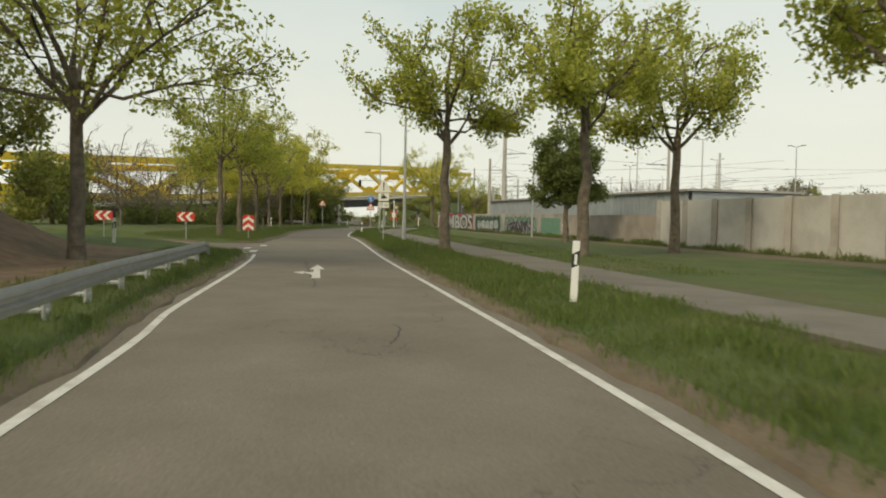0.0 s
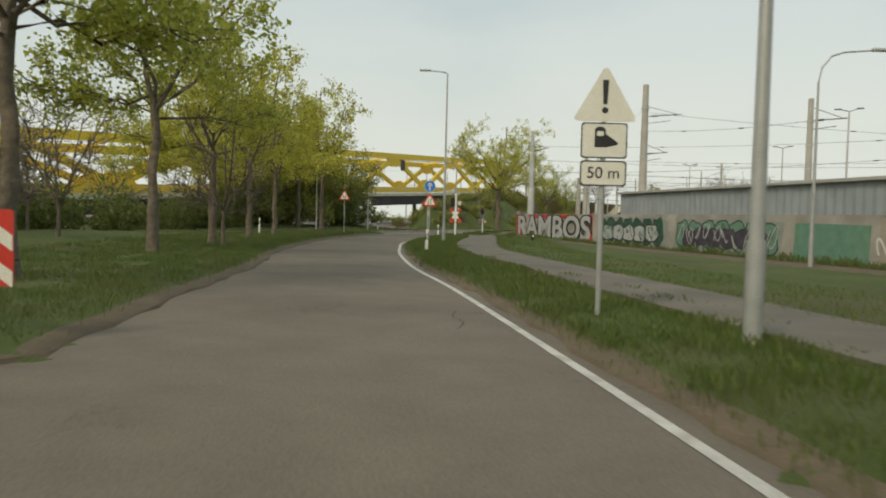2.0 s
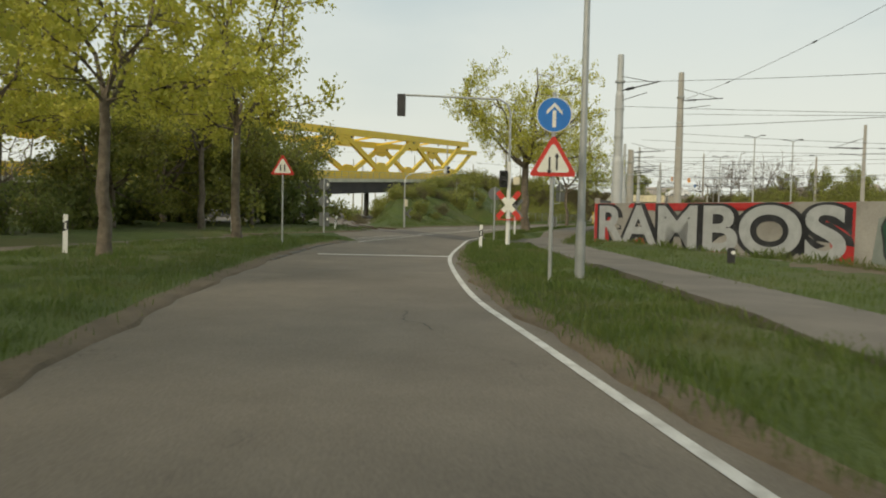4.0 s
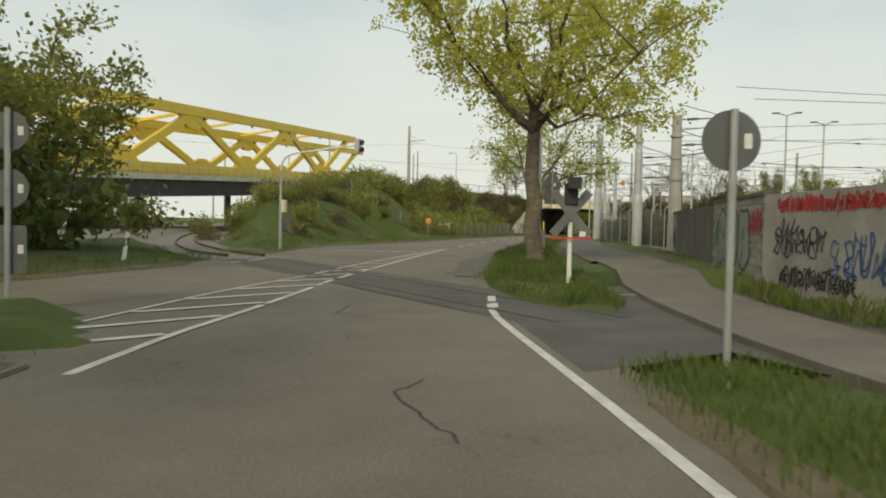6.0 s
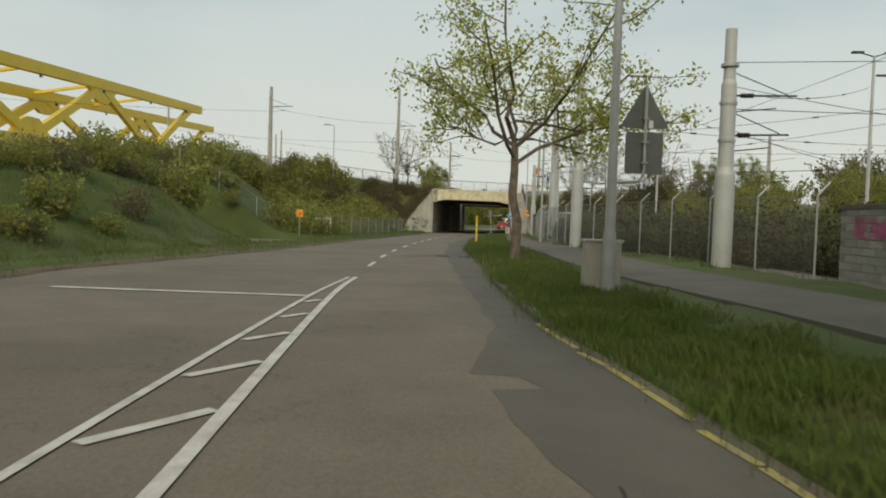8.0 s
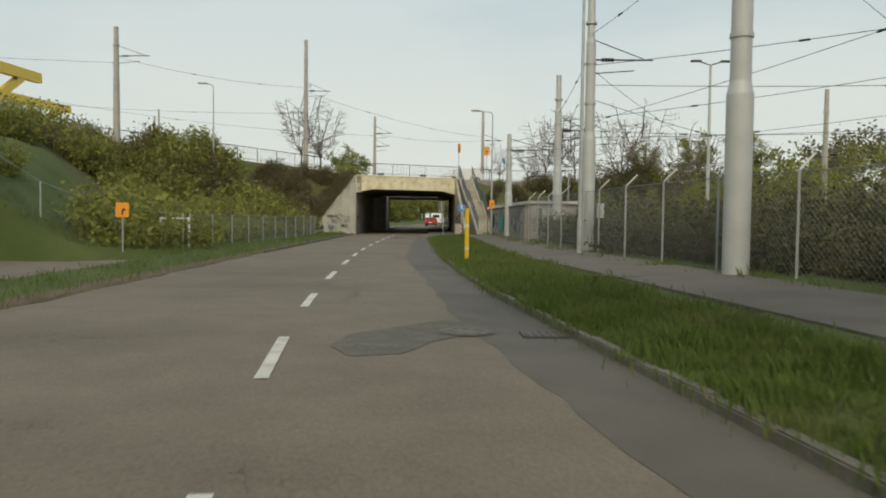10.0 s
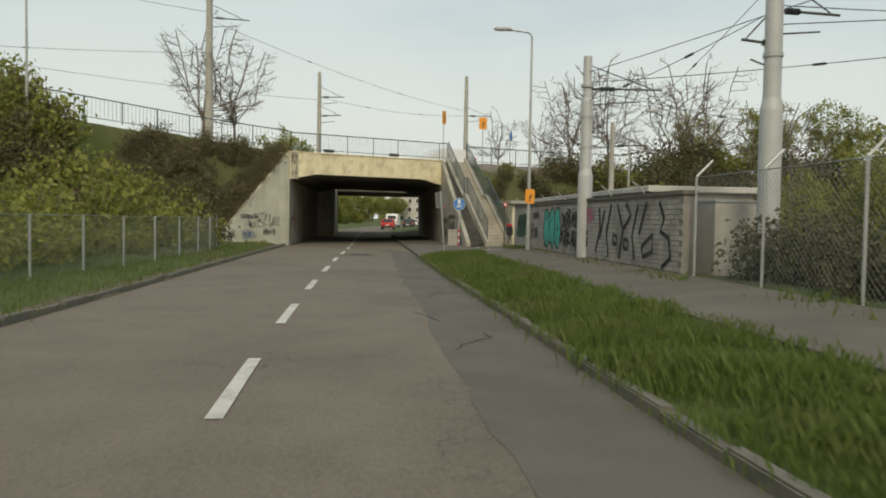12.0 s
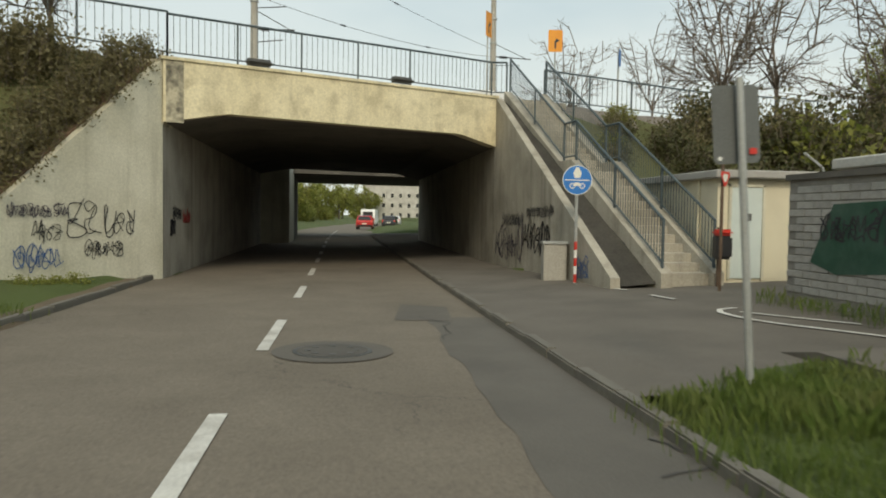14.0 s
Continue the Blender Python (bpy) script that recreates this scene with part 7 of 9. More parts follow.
for i in range(16):
    cat_mast(rng.uniform(-120, -46), rng.uniform(-70, 25), rng.uniform(6.5, 9), "steel", [(5.6, 2.0, 0.5), (5.2, -2.0, -0.5)], 0, 0.11)


def yard_lamp(x, y, h):
    ob = thing("yard_lamp", "double-headed yard lamp on a tall pole", "street lamp", "yard lamps", Matrix.Translation((x, y, 0)))
    bm = bm_new()
    add_tube(bm, (0, 0, -0.2), (0, 0, h), 0.1, 0.06, 10)
    part("pole", bm, M["steel_mast"], ob)
    for sx in (-1, 1):
        bm = bm_new()
        add_tube(bm, (0, 0, h - 0.05), (sx * 0.55, 0, h + 0.12), 0.03, seg=6)
        add_box(bm, sx * 0.75, 0, h + 0.15, 0.5, 0.25, 0.08)
        part("lamp_head", bm, M["dark_steel"], ob)
    return ob


for x, y, h in ((22.0, -31.4, 9.8), (25.5, -26.0, 9.8), (43, -75, 10.5), (52, -83, 10.5), (60, -66, 11), (36, -52, 10), (70, -92, 11), (48, -48, 11), (16.5, -8, 9.5), (84, -80, 11.5)):
    yard_lamp(x, y, h)


def bent_line(bm, pts, r, seg):
    """One continuous round line through the points."""
    rows = []
    for i, p in enumerate(pts):
        dr = (pts[min(i + 1, len(pts) - 1)] - pts[max(i - 1, 0)]).normalized()
        x = Vector((-dr.y, dr.x, 0)).normalized()
        y = dr.cross(x)
        row = [bm.verts.new(p + (x * math.cos(2 * math.pi * k / seg) + y * math.sin(2 * math.pi * k / seg)) * r) for k in range(seg)]
        if rows:
            for k in range(seg):
                j = (k + 1) % seg
                bm.faces.new((rows[-1][k], rows[-1][j], row[j], row[k]))
        rows.append(row)


def wire(a, b, sag, r=0.011):
    a, b = Vector(a), Vector(b)
    n = 14
    pts = [a.lerp(b, i / n) - Vector((0, 0, sag * 4 * (i / n) * (1 - i / n))) for i in range(n + 1)]
    bm = bm_new()
    bent_line(bm, pts, r, 4)
    ob = tagged(new("overhead_wire", mesh_of("overhead_wire", bm, M["wire"])), "thin dark sagging overhead wire", "wire", "overhead wires")
    for k in (4, 9):
        bm = bm_new()
        d = (pts[k + 1] - pts[k]).normalized() * 0.16
        add_tube(bm, pts[k] - d, pts[k] + d, 0.035, seg=6)
        part("insulator", bm, M["black"], ob)
    return ob


for i, (a, b, s) in enumerate([((18.2, -77.6, 8.2), (60, -84, 8.0), 0.6), ((19.7, -67.5, 8.6), (30.9, -87.5, 9.6), 0.3), ((30.9, -87.5, 9.3), (75, -60, 8.5), 0.8), ((30.9, -87.5, 8.0), (41.9, -94.5, 7.4), 0.2), ((14.0, -53.8, 5.9), (44, -40, 7.0), 0.5), ((14.0, -53.8, 5.0), (40, -28, 6.0), 0.5), ((12.05, -44.8, 5.9), (38, -30, 6.0), 0.4), ((12.05, -44.8, 4.6), (33, -15, 5.5), 0.4), ((8.65, -31.0, 8.2), (36, -6, 6.6), 0.5), ((8.0, -19.2, 7.1), (26, -38, 7.4), 0.4), ((8.0, -19.2, 7.0), (25, 9, 6.0), 0.5), ((8.75, -8.1, 6.6), (12.6, 14.5, 6.0), 0.3), ((8.75, -8.1, 6.1), (30, -12, 6.2), 0.4), ((7.15, 0.1, 5.9), (24, -16, 6.4), 0.4), ((7.15, 0.1, 5.7), (28, 12, 6.0), 0.4), ((7.15, 0.1, 6.2), (19, -40, 8), 0.5), ((-8.4, 19.5, 12.6), (-19.5, 6.9, 12.4), 0.4), ((-8.4, 19.5, 12.2), (8.6, 43, 11), 0.5), ((-19.5, 6.9, 12), (-60, -10, 12), 0.6), ((-3.2, 30.5, 9.9), (8.6, 43.0, 10.6), 0.4), ((-3.2, 30.5, 9.7), (-30, 18, 11.0), 0.5), ((-8.4, 19.5, 10.4), (-42, 20, 12), 0.6), ((12.5, -47, 5.2), (22, -31, 8.4), 0.2), ((16, -60, 7.0), (70, -48, 7.2), 0.8), ((16.5, -62, 6.2), (70, -58, 6.6), 0.8), ((24, -30, 5.8), (8.65, -31.0, 6.6), 0.2), ((8.75, -8.1, 6.9), (8.0, -19.2, 7.6), 0.15), ((8.75, -8.1, 6.5), (24, -34, 6.8), 0.4), ((8.75, -8.1, 5.7), (34, -22, 6.0), 0.4), ((8.0, -19.2, 6.4), (40, -30, 6.4), 0.5), ((8.0, -19.2, 5.9), (30, 4, 5.8), 0.4), ((8.0, -19.2, 8.2), (8.65, -31.0, 8.0), 0.12), ((7.15, 0.1, 5.3), (8.75, -8.1, 6.0), 0.1), ((12.05, -44.8, 6.6), (60, -62, 7.0), 0.8), ((12.05, -44.8, 5.2), (52, -50, 6.2), 0.7), ((14.0, -53.8, 6.2), (60, -70, 7.2), 0.8), ((19.7, -67.5, 7.8), (70, -72, 7.6), 0.8), ((19.7, -67.5, 6.6), (66, -56, 6.6), 0.8), ((18.2, -77.6, 7.0), (66, -70, 7.0), 0.7), ((18.2, -77.6, 5.9), (60, -96, 6.4), 0.7)]):
    wire(a, b, s)


# ---- guard rail ----
gr = thing("guard_rail", "grey steel guard rail with a sloping end", "guard rail")
gl = length_steps(offset_line(LEFT_EDGE[:-1] + [(48.4, -148.9)], -0.85, 2.0), 1.0)
bm = bm_new()
prof = [(-0.02, 0.0), (0.03, 0.05), (0.03, 0.1), (-0.03, 0.14), (-0.03, 0.18), (0.03, 0.22), (0.03, 0.27), (-0.02, 0.32)]
ns = normals_of(gl)
prev = None
for i, (p, nr) in enumerate(zip(gl, ns)):
    end = max(0.0, (i - (len(gl) - 4)) / 3.0)
    base = 0.42 - 0.36 * end
    row = [bm.verts.new((p.x + nr.x * o - 0.5 * end * end * ns[i].x * 1.6, p.y + nr.y * o, base + z)) for o, z in prof]
    if prev:
        for k in range(len(prof) - 1):
            bm.faces.new((prev[k], prev[k + 1], row[k + 1], row[k]))
    prev = row
bmesh.ops.solidify(bm, geom=bm.faces[:], thickness=0.006)
part("rail", bm, M["pole"], gr, "", True)
for i in range(2, len(gl) - 3, 2):
    p, nr = gl[i], ns[i]
    bm = bm_new()
    add_box(bm, p.x - nr.x * 0.1, p.y - nr.y * 0.1, 0.2, 0.06, 0.1, 0.85)
    part("post", bm, M["pole"], gr)
    bm = bm_new()
    add_tube(bm, (p.x - nr.x * 0.06, p.y - nr.y * 0.06, 0.3), (p.x - nr.x * 0.6, p.y - nr.y * 0.6, 0.3), 0.04, seg=6)
    part("brace", bm, M["pole"], gr)

# ---- stairs beside the underpass ----
st = thing("staircase", "concrete staircase with dark steel railings up the bank", "stairs")
A0, A1 = Vector((6.8, 14.25, 0.34)), Vector((5.62, 22.6, 5.0))
run = Vector((A1.x - A0.x, A1.y - A0.y, 0))
sd = run.normalized()
sx = Vector((sd.y, -sd.x, 0))
N_STEP = 26
HW = 0.45


def rise(t):
    """Height of the stairs along the run: two flights with a landing between."""
    return A0.z + (A1.z - A0.z) * float(np.interp(t, [-0.04, 0.0, 0.46, 0.54, 1.0, 1.04], [-0.04, 0.0, 0.5, 0.5, 1.0, 1.0]))


bm = bm_new()
a = A0 + run * 0.5
add_box(bm, 0, 0, rise(0.5) - 0.15, HW * 2, run.length * 0.09, 0.3, Matrix(((sx.x, sd.x, 0, a.x), (sx.y, sd.y, 0, a.y), (0, 0, 1, 0), (0, 0, 0, 1))))
part("landing", bm, M["concrete_grey"], st)
for i in range(N_STEP):
    t0 = 0.46 * i / 13 if i < 13 else 0.54 + 0.46 * (i - 13) / 13
    a = A0 + run * t0
    z1 = A0.z + (A1.z - A0.z) * (i + 1) / N_STEP
    bm = bm_new()
    m = Matrix(((sx.x, sd.x, 0, a.x), (sx.y, sd.y, 0, a.y), (0, 0, 1, 0), (0, 0, 0, 1)))
    dp = run.length * 0.46 / 13
    add_box(bm, 0, dp / 2 + 0.02, z1 - 0.15, HW * 2, dp + 0.06, 0.3, m)
    bmesh.ops.bevel(bm, geom=[e for e in bm.edges if e.verts[0].co.z > z1 - 0.01 and e.verts[1].co.z > z1 - 0.01], offset=0.012, segments=1, affect='EDGES')
    part("step", bm, M["concrete_grey"], st)


def slab_run(name, off0, off1, lift0, mat, y0=0.0, y1=1.0):
    """A sloping side wall of the stairs between two offsets from its middle line."""
    bm = bm_new()
    rows = []
    for t in (y0, 0.46, 0.54, y1):
        c = A0 + run * t
        z = rise(t) + lift0
        rows.append([bm.verts.new(c.xy.to_3d() + sx * o + Vector((0, 0, zz))) for o, zz in ((off0, -0.1), (off0, z), (off1, z), (off1, -0.1))])
    for r0, r1 in zip(rows[:-1], rows[1:]):
        for k in range(4):
            j = (k + 1) % 4
            bm.faces.new((r0[k], r0[j], r1[j], r1[k]))
    bm.faces.new(rows[0])
    bm.faces.new(rows[-1][::-1])
    return part(name, bm, mat, st)


slab_run("stringer", -HW - 0.24, -HW, 0.28, M["concrete_grey"], -0.02, 1.02)
slab_run("stringer", HW, HW + 0.24, 0.28, M["concrete_grey"], -0.02, 1.02)
# mossy gutter between the wing wall and the stairs
WING_TOP, WING_FOOT = Vector((4.65, 22.55, TOP)), Vector((5.2, 14.15, 0.42))
bm = bm_new()
prev = None
for k in range(13):
    t = k / 12
    p = WING_FOOT.lerp(WING_TOP, t)
    q = A0 + run * t - sx * (HW + 0.235)
    row = [bm.verts.new((p.x + 0.2, p.y, p.z - 0.16 - 0.03 * (k % 2))), bm.verts.new((q.x, q.y, p.z - 0.1 + 0.02 * (k % 3)))]
    if prev:
        bm.faces.new((prev[0], prev[1], row[1], row[0]))
    prev = row
bmesh.ops.solidify(bm, geom=bm.faces[:], thickness=0.1)
part("gutter", bm, M["concrete_dark"], st, "brown mossy gutter beside the stairs")
bm = bm_new()
add_box(bm, 5.75, 23.7, 4.9, 2.1, 2.2, 0.18)
part("landing", bm, M["concrete_grey"], st)


def railing(parent, pts, h=1.0, step=0.14, mat="railing", post_each=2.0):
    """A railing of posts, thin bars and two rails along 3D points."""
    for k, (a, b) in enumerate(zip(pts[:-1], pts[1:])):
        a, b = Vector(a), Vector(b)
        up = Vector((0, 0, 1))
        L = (b - a).length
        for hh, r in ((h, 0.028), (0.12, 0.018)):
            bm = bm_new()
            add_tube(bm, a + up * hh, b + up * hh, r, seg=6)
            part("handrail" if hh == h else "lower_rail", bm, M[mat], parent)
        n = max(1, round(L / post_each))
        for i in range(1 if k else 0, n + 1):
            bm = bm_new()
            p = a.lerp(b, i / n)
            add_box(bm, p.x, p.y, p.z + h / 2, 0.045, 0.045, h)
            part("post", bm, M[mat], parent)
        n = int(L / step)
        if step > 0.15:
            bm = bm_new()
            for i in range(1, n):
                p = a.lerp(b, i / n)
                add_tube(bm, p + up * 0.12, p + up * h, 0.009, seg=4, caps=False)
            tagged(part("infill", bm, M[mat], parent), "", "", "", "stuff")
            continue
        bm = bm_new()
        add_tube(bm, (0, 0, 0.12), (0, 0, h), 0.009, seg=4, caps=False)
        me = mesh_of("baluster", bm, M[mat])
        for i in range(1, n):
            ob = new("baluster", me)
            ob.parent = parent
            ob.matrix_basis = Matrix.Translation(a.lerp(b, i / n))


for o in (-HW - 0.12, HW + 0.12):
    q = [(A0 + run * t + sx * o).xy.to_3d() + Vector((0, 0, rise(t) + 0.26)) for t in (0.0, 0.46, 0.54, 1.0)]
    railing(st, q, 0.95, 0.12)
deck_rail = thing("bridge_railing", "dark green-grey steel bar railing along the bridge edge", "railing")
railing(deck_rail, [(-3.9, 18.85, TOP + 0.1), (-0.9, 20.25, TOP + 0.1), (2.0, 21.6, TOP + 0.1), (4.55, 22.8, TOP + 0.1), (5.0, 22.75, TOP + 0.1)], 1.0)
bank_rail = thing("bridge_railing", "dark steel bar railing along the top of the bank", "railing")
railing(bank_rail, [(-3.9, 18.85, 5.15), (-6.0, 19.2, 5.45), (-9.0, 17.6, 5.7), (-14.0, 12.0, 6.0), (-20.0, 8.4, 6.5), (-26.0, 5.0, 6.9), (-33, 9, 7.4)], 1.05, 0.2)
east_rail = thing("bridge_railing", "dark steel bar railing above the bank", "railing")
railing(east_rail, [(6.2, 22.9, 5.0), (9.5, 24.3, 5.0), (12.0, 25.4, 5.0), (18.0, 27.2, 5.1)], 1.0, 0.2)
# sloping wing wall under the stairs
wall_between("wall_wing_right", [tuple(WING_TOP.xy), tuple(WING_FOOT.xy)], 0.2, [-0.1] * 2, [WING_TOP.z, WING_FOOT.z], M["concrete_grey"], "weathered concrete wall under the stairs with scribbles", -1)

# ---- shed ----
shed = thing("shed", "small cream rendered shed with flat roof and pale door", "shed")
bm = bm_new()
add_box(bm, 8.72, 16.45, 1.35, 2.3, 3.6, 2.1)
part("wall", bm, M["cream"], shed)
bm = bm_new()
add_box(bm, 8.72, 16.4, 2.47, 2.6, 3.95, 0.16)
bmesh.ops.bevel(bm, geom=bm.edges[:], offset=0.02, segments=1, affect='EDGES')
part("roof", bm, M["bitumen"], shed)
bm = bm_new()
add_box(bm, 8.18, 14.64, 1.3, 0.66, 0.05, 1.82)
dr = part("door", bm, M["door_pale"], shed, "pale blue-white metal door")
bm = bm_new()
add_box(bm, 8.2, 14.605, 1.62, 0.16, 0.012, 0.14)
part("notice", bm, M["sign_back"], dr)
bm = bm_new()
for x in (7.82, 8.54):
    add_box(bm, x, 14.63, 1.32, 0.05, 0.07, 1.9)
add_box(bm, 8.18, 14.63, 2.25, 0.77, 0.07, 0.05)
part("door_frame", bm, M["concrete"], shed)
bm = bm_new()
add_tube(bm, (7.54, 15.4, 0.3), (7.54, 15.4, 2.4), 0.035, seg=8)
part("downpipe", bm, M["cream"], shed)
garage = thing("garage_row", "low garage row with pale flat roof behind the block wall", "garage")
bm = bm_new()
add_box(bm, 9.5, 4.1, 1.25, 2.9, 14.6, 2.3)
part("wall", bm, M["render_grey"], garage)
bm = bm_new()
add_box(bm, 9.5, 4.1, 2.47, 3.2, 15.0, 0.17)
bmesh.ops.bevel(bm, geom=bm.edges[:], offset=0.02, segments=1, affect='EDGES')
part("roof", bm, M["render_pale"], garage)
bin_ob = thing("litter_bin", "dark blue litter bin with a red lid on a post", "litter bin", "", Matrix.Translation((7.3, 13.9, 0.42)))
bm = bm_new()
add_tube(bm, (0, 0.16, -0.2), (0, 0.16, 1.0), 0.025, seg=8)
part("post", bm, M["rust"], bin_ob)
bm = bm_new()
add_box(bm, 0, 0, 0.62, 0.32, 0.26, 0.46)
bmesh.ops.bevel(bm, geom=bm.edges[:], offset=0.05, segments=2, affect='EDGES')
part("body", bm, M["black"], bin_ob)
bm = bm_new()
add_box(bm, 0, 0, 0.9, 0.34, 0.28, 0.12)
bmesh.ops.bevel(bm, geom=bm.edges[:], offset=0.05, segments=2, affect='EDGES')
part("lid", bm, M["red"], bin_ob)


def cabinet(x, y, z, w, d_, h, turn, label):
    ob = thing("utility_cabinet", label, "utility cabinet", "", Matrix.Translation((x, y, z)) @ Matrix.Rotation(radians(turn), 4, 'Z'))
    bm = bm_new()
    add_box(bm, 0, 0, h / 2, w, d_, h)
    bmesh.ops.bevel(bm, geom=bm.edges[:], offset=0.015, segments=2, affect='EDGES')
    part("body", bm, M["concrete_pole"], ob)
    bm = bm_new()
    add_box(bm, 0, 0, h + 0.02, w + 0.06, d_ + 0.06, 0.05)
    part("cap", bm, M["pole"], ob)
    bm = bm_new()
    add_box(bm, 0, -d_ / 2 - 0.006, h * 0.52, w * 0.86, 0.012, h * 0.8)
    part("door", bm, M["concrete_pole"], ob)
    return ob


cabinet(7.48, -53.5, 0.2, 0.72, 0.35, 1.02, 5, "grey utility cabinet at the foot of a pole")
cabinet(4.76, 16.5, 0.15, 0.5, 0.36, 0.84, -6, "small weathered concrete cabinet against the wall")

cabinet(8.75, -6.3, 0.1, 1.25, 0.9, 1.95, 8, "large grey switch cabinet behind the wire fence")

# ---- yellow marker pole and orange boards ----
yp = thing("marker_pole", "square yellow plastic marker pole in the grass", "marker pole", "", Matrix.Translation((3.38, -23.3, 0.2)) @ Matrix.Rotation(radians(30), 4, 'Z'))
bm = bm_new()
add_box(bm, 0, 0, 0.74, 0.09, 0.09, 1.8)
part("shaft", bm, M["yellow"], yp)
for z in (0.4, 1.1):
    bm = bm_new()
    add_box(bm, 0, 0, z, 0.094, 0.094, 0.1)
    part("band", bm, M["cream"], yp)


def orange_board(x, y, z, w, h, turn, poled, label, z0=0.0):
    ob = thing("detour_sign", label, "traffic sign", "detour signs", Matrix.Translation((x, y, z0)) @ Matrix.Rotation(radians(turn), 4, 'Z'))
    if poled:
        bm = bm_new()
        add_tube(bm, (0, 0.04, 0), (0, 0.04, z - z0 + h / 2), 0.03, seg=8)
        part("post", bm, M["pole"], ob)
    face("plate", rect_pts(w, h, z - z0), "orange", ob)
    face("arrow_stem", [(-w * 0.06, z - z0 - h * 0.35), (w * 0.06, z - z0 - h * 0.35), (w * 0.06, z - z0), (-w * 0.06, z - z0)], "black", ob, -0.009)
    face("arrow_tip", [(w * 0.02, z - z0 - h * 0.12), (w * 0.3, z - z0 + 0.02), (w * 0.02, z - z0 + h * 0.12)], "black", ob, -0.0095)
    return ob


orange_board(6.62, 5.93, 2.5, 0.36, 0.56, -8, False, "orange detour board on a lamp pole")
orange_board(7.9, 27.8, 8.05, 0.52, 0.8, -8, True, "orange detour board on a thin post", 4.9)
orange_board(5.15, 26.5, 8.2, 0.5, 0.85, 55, True, "orange detour board turned aside on a post", 4.9)
orange_board(-8.15, -20.9, 1.68, 0.42, 0.5, 8, True, "orange board above the wire fence", 0.1)


# ---- wire fences ----
def wire_fence(name, pts, h, label, lean=0.0, step=2.4, mesh=0.11):
    ob = thing(name, label, "fence")
    line = length_steps(pts, step)
    ns = normals_of(line)
    for i, p in enumerate(line):
        z = max(gz(p.x, p.y), 0)
        bm = bm_new()
        add_tube(bm, (p.x, p.y, z - 0.2), (p.x, p.y, z + h), 0.03, seg=8)
        if lean:
            add_tube(bm, (p.x, p.y, z + h), (p.x - ns[i].x * lean, p.y - ns[i].y * lean, z + h + 0.35), 0.026, seg=6)
        part("post", bm, M["pole"], ob)
    for a, b in zip(line[:-1], line[1:]):
        za, zb = max(gz(a.x, a.y), 0), max(gz(b.x, b.y), 0)
        L = (b - a).length
        bm = bm_new()
        n = int(L / mesh)
        m = int(h / mesh)
        for s in (1, -1):
            for i in range(-m, n + 1):
                u0, u1 = i, i + m
                v0, v1 = 0, m
                if u0 < 0:
                    v0, u0 = -u0, 0
                if u1 > n:
                    v1, u1 = v1 - (u1 - n), n
                if v1 <= v0:
                    continue
                if s < 0:
                    u0, u1 = n - u0, n - u1
                p, q = a.lerp(b, u0 / n), a.lerp(b, u1 / n)
                add_tube(bm, (p.x, p.y, za + 0.03 + v0 * mesh), (q.x, q.y, za + 0.03 + v1 * mesh), 0.0028, seg=3, caps=False)
        tagged(part("wire_mesh", bm, M["mesh_wire"], ob), "", "", "", "stuff")
        bm = bm_new()
        add_tube(bm, (a.x, a.y, za + h - 0.02), (b.x, b.y, zb + h - 0.02), 0.012, seg=5)
        part("top_wire", bm, M["mesh_wire"], ob)
    return ob


wire_fence("wire_fence", [(-7.0, -17.3), (-6.3, -8), (-5.7, 4), (-6.0, 9.5)], 1.3, "low chain-link fence before the bank")
wire_fence("wire_fence", [(-7.2, -17.5), (-11.0, -20.0), (-15.5, -22.5)], 1.3, "low chain-link fence beside a gate")
wire_fence("wire_fence", [(7.4, -7.6), (7.75, -18), (8.95, -30), (13.6, -48.0)], 2.15, "tall chain-link fence with angled post tops", 0.35, 2.6, 0.13)
gate = thing("gate", "pair of white gate frames in the fence", "gate")
for x, y, h in ((-7.0, -17.4, 1.45), (-7.8, -18.2, 1.45)):
    bm = bm_new()
    add_tube(bm, (x, y, 0), (x, y, h), 0.04, seg=8)
    part("gate_post", bm, M["white"], gate)
bm = bm_new()
add_tube(bm, (-7.0, -17.4, 1.4), (-7.8, -18.2, 1.4), 0.025, seg=6)
part("cross_bar", bm, M["white"], gate)
# small board on the fence
nb = thing("notice_board", "small white notice board on the wire fence", "notice", "", Matrix.Translation((8.3, -19.9, 0.3)) @ Matrix.Rotation(radians(-78), 4, 'Z'))
face("board", rect_pts(0.6, 0.5, 1.55), "white", nb)


# ---- wall pieces, murals and scrawls ----
def plane_on(a, b, z=0.0, off=0.012):
    """Local x along a to b, local y up, local z out of the wall towards its right."""
    a, b = Vector(a), Vector(b)
    X = (b - a).normalized().to_3d()
    Z = Vector((X.y, -X.x, 0))
    o = a.to_3d() + Vector((0, 0, z)) + Z * off
    return Matrix(((X.x, 0, Z.x, o.x), (X.y, 0, Z.y, o.y), (0, 1, 0, o.z), (0, 0, 0, 1)))


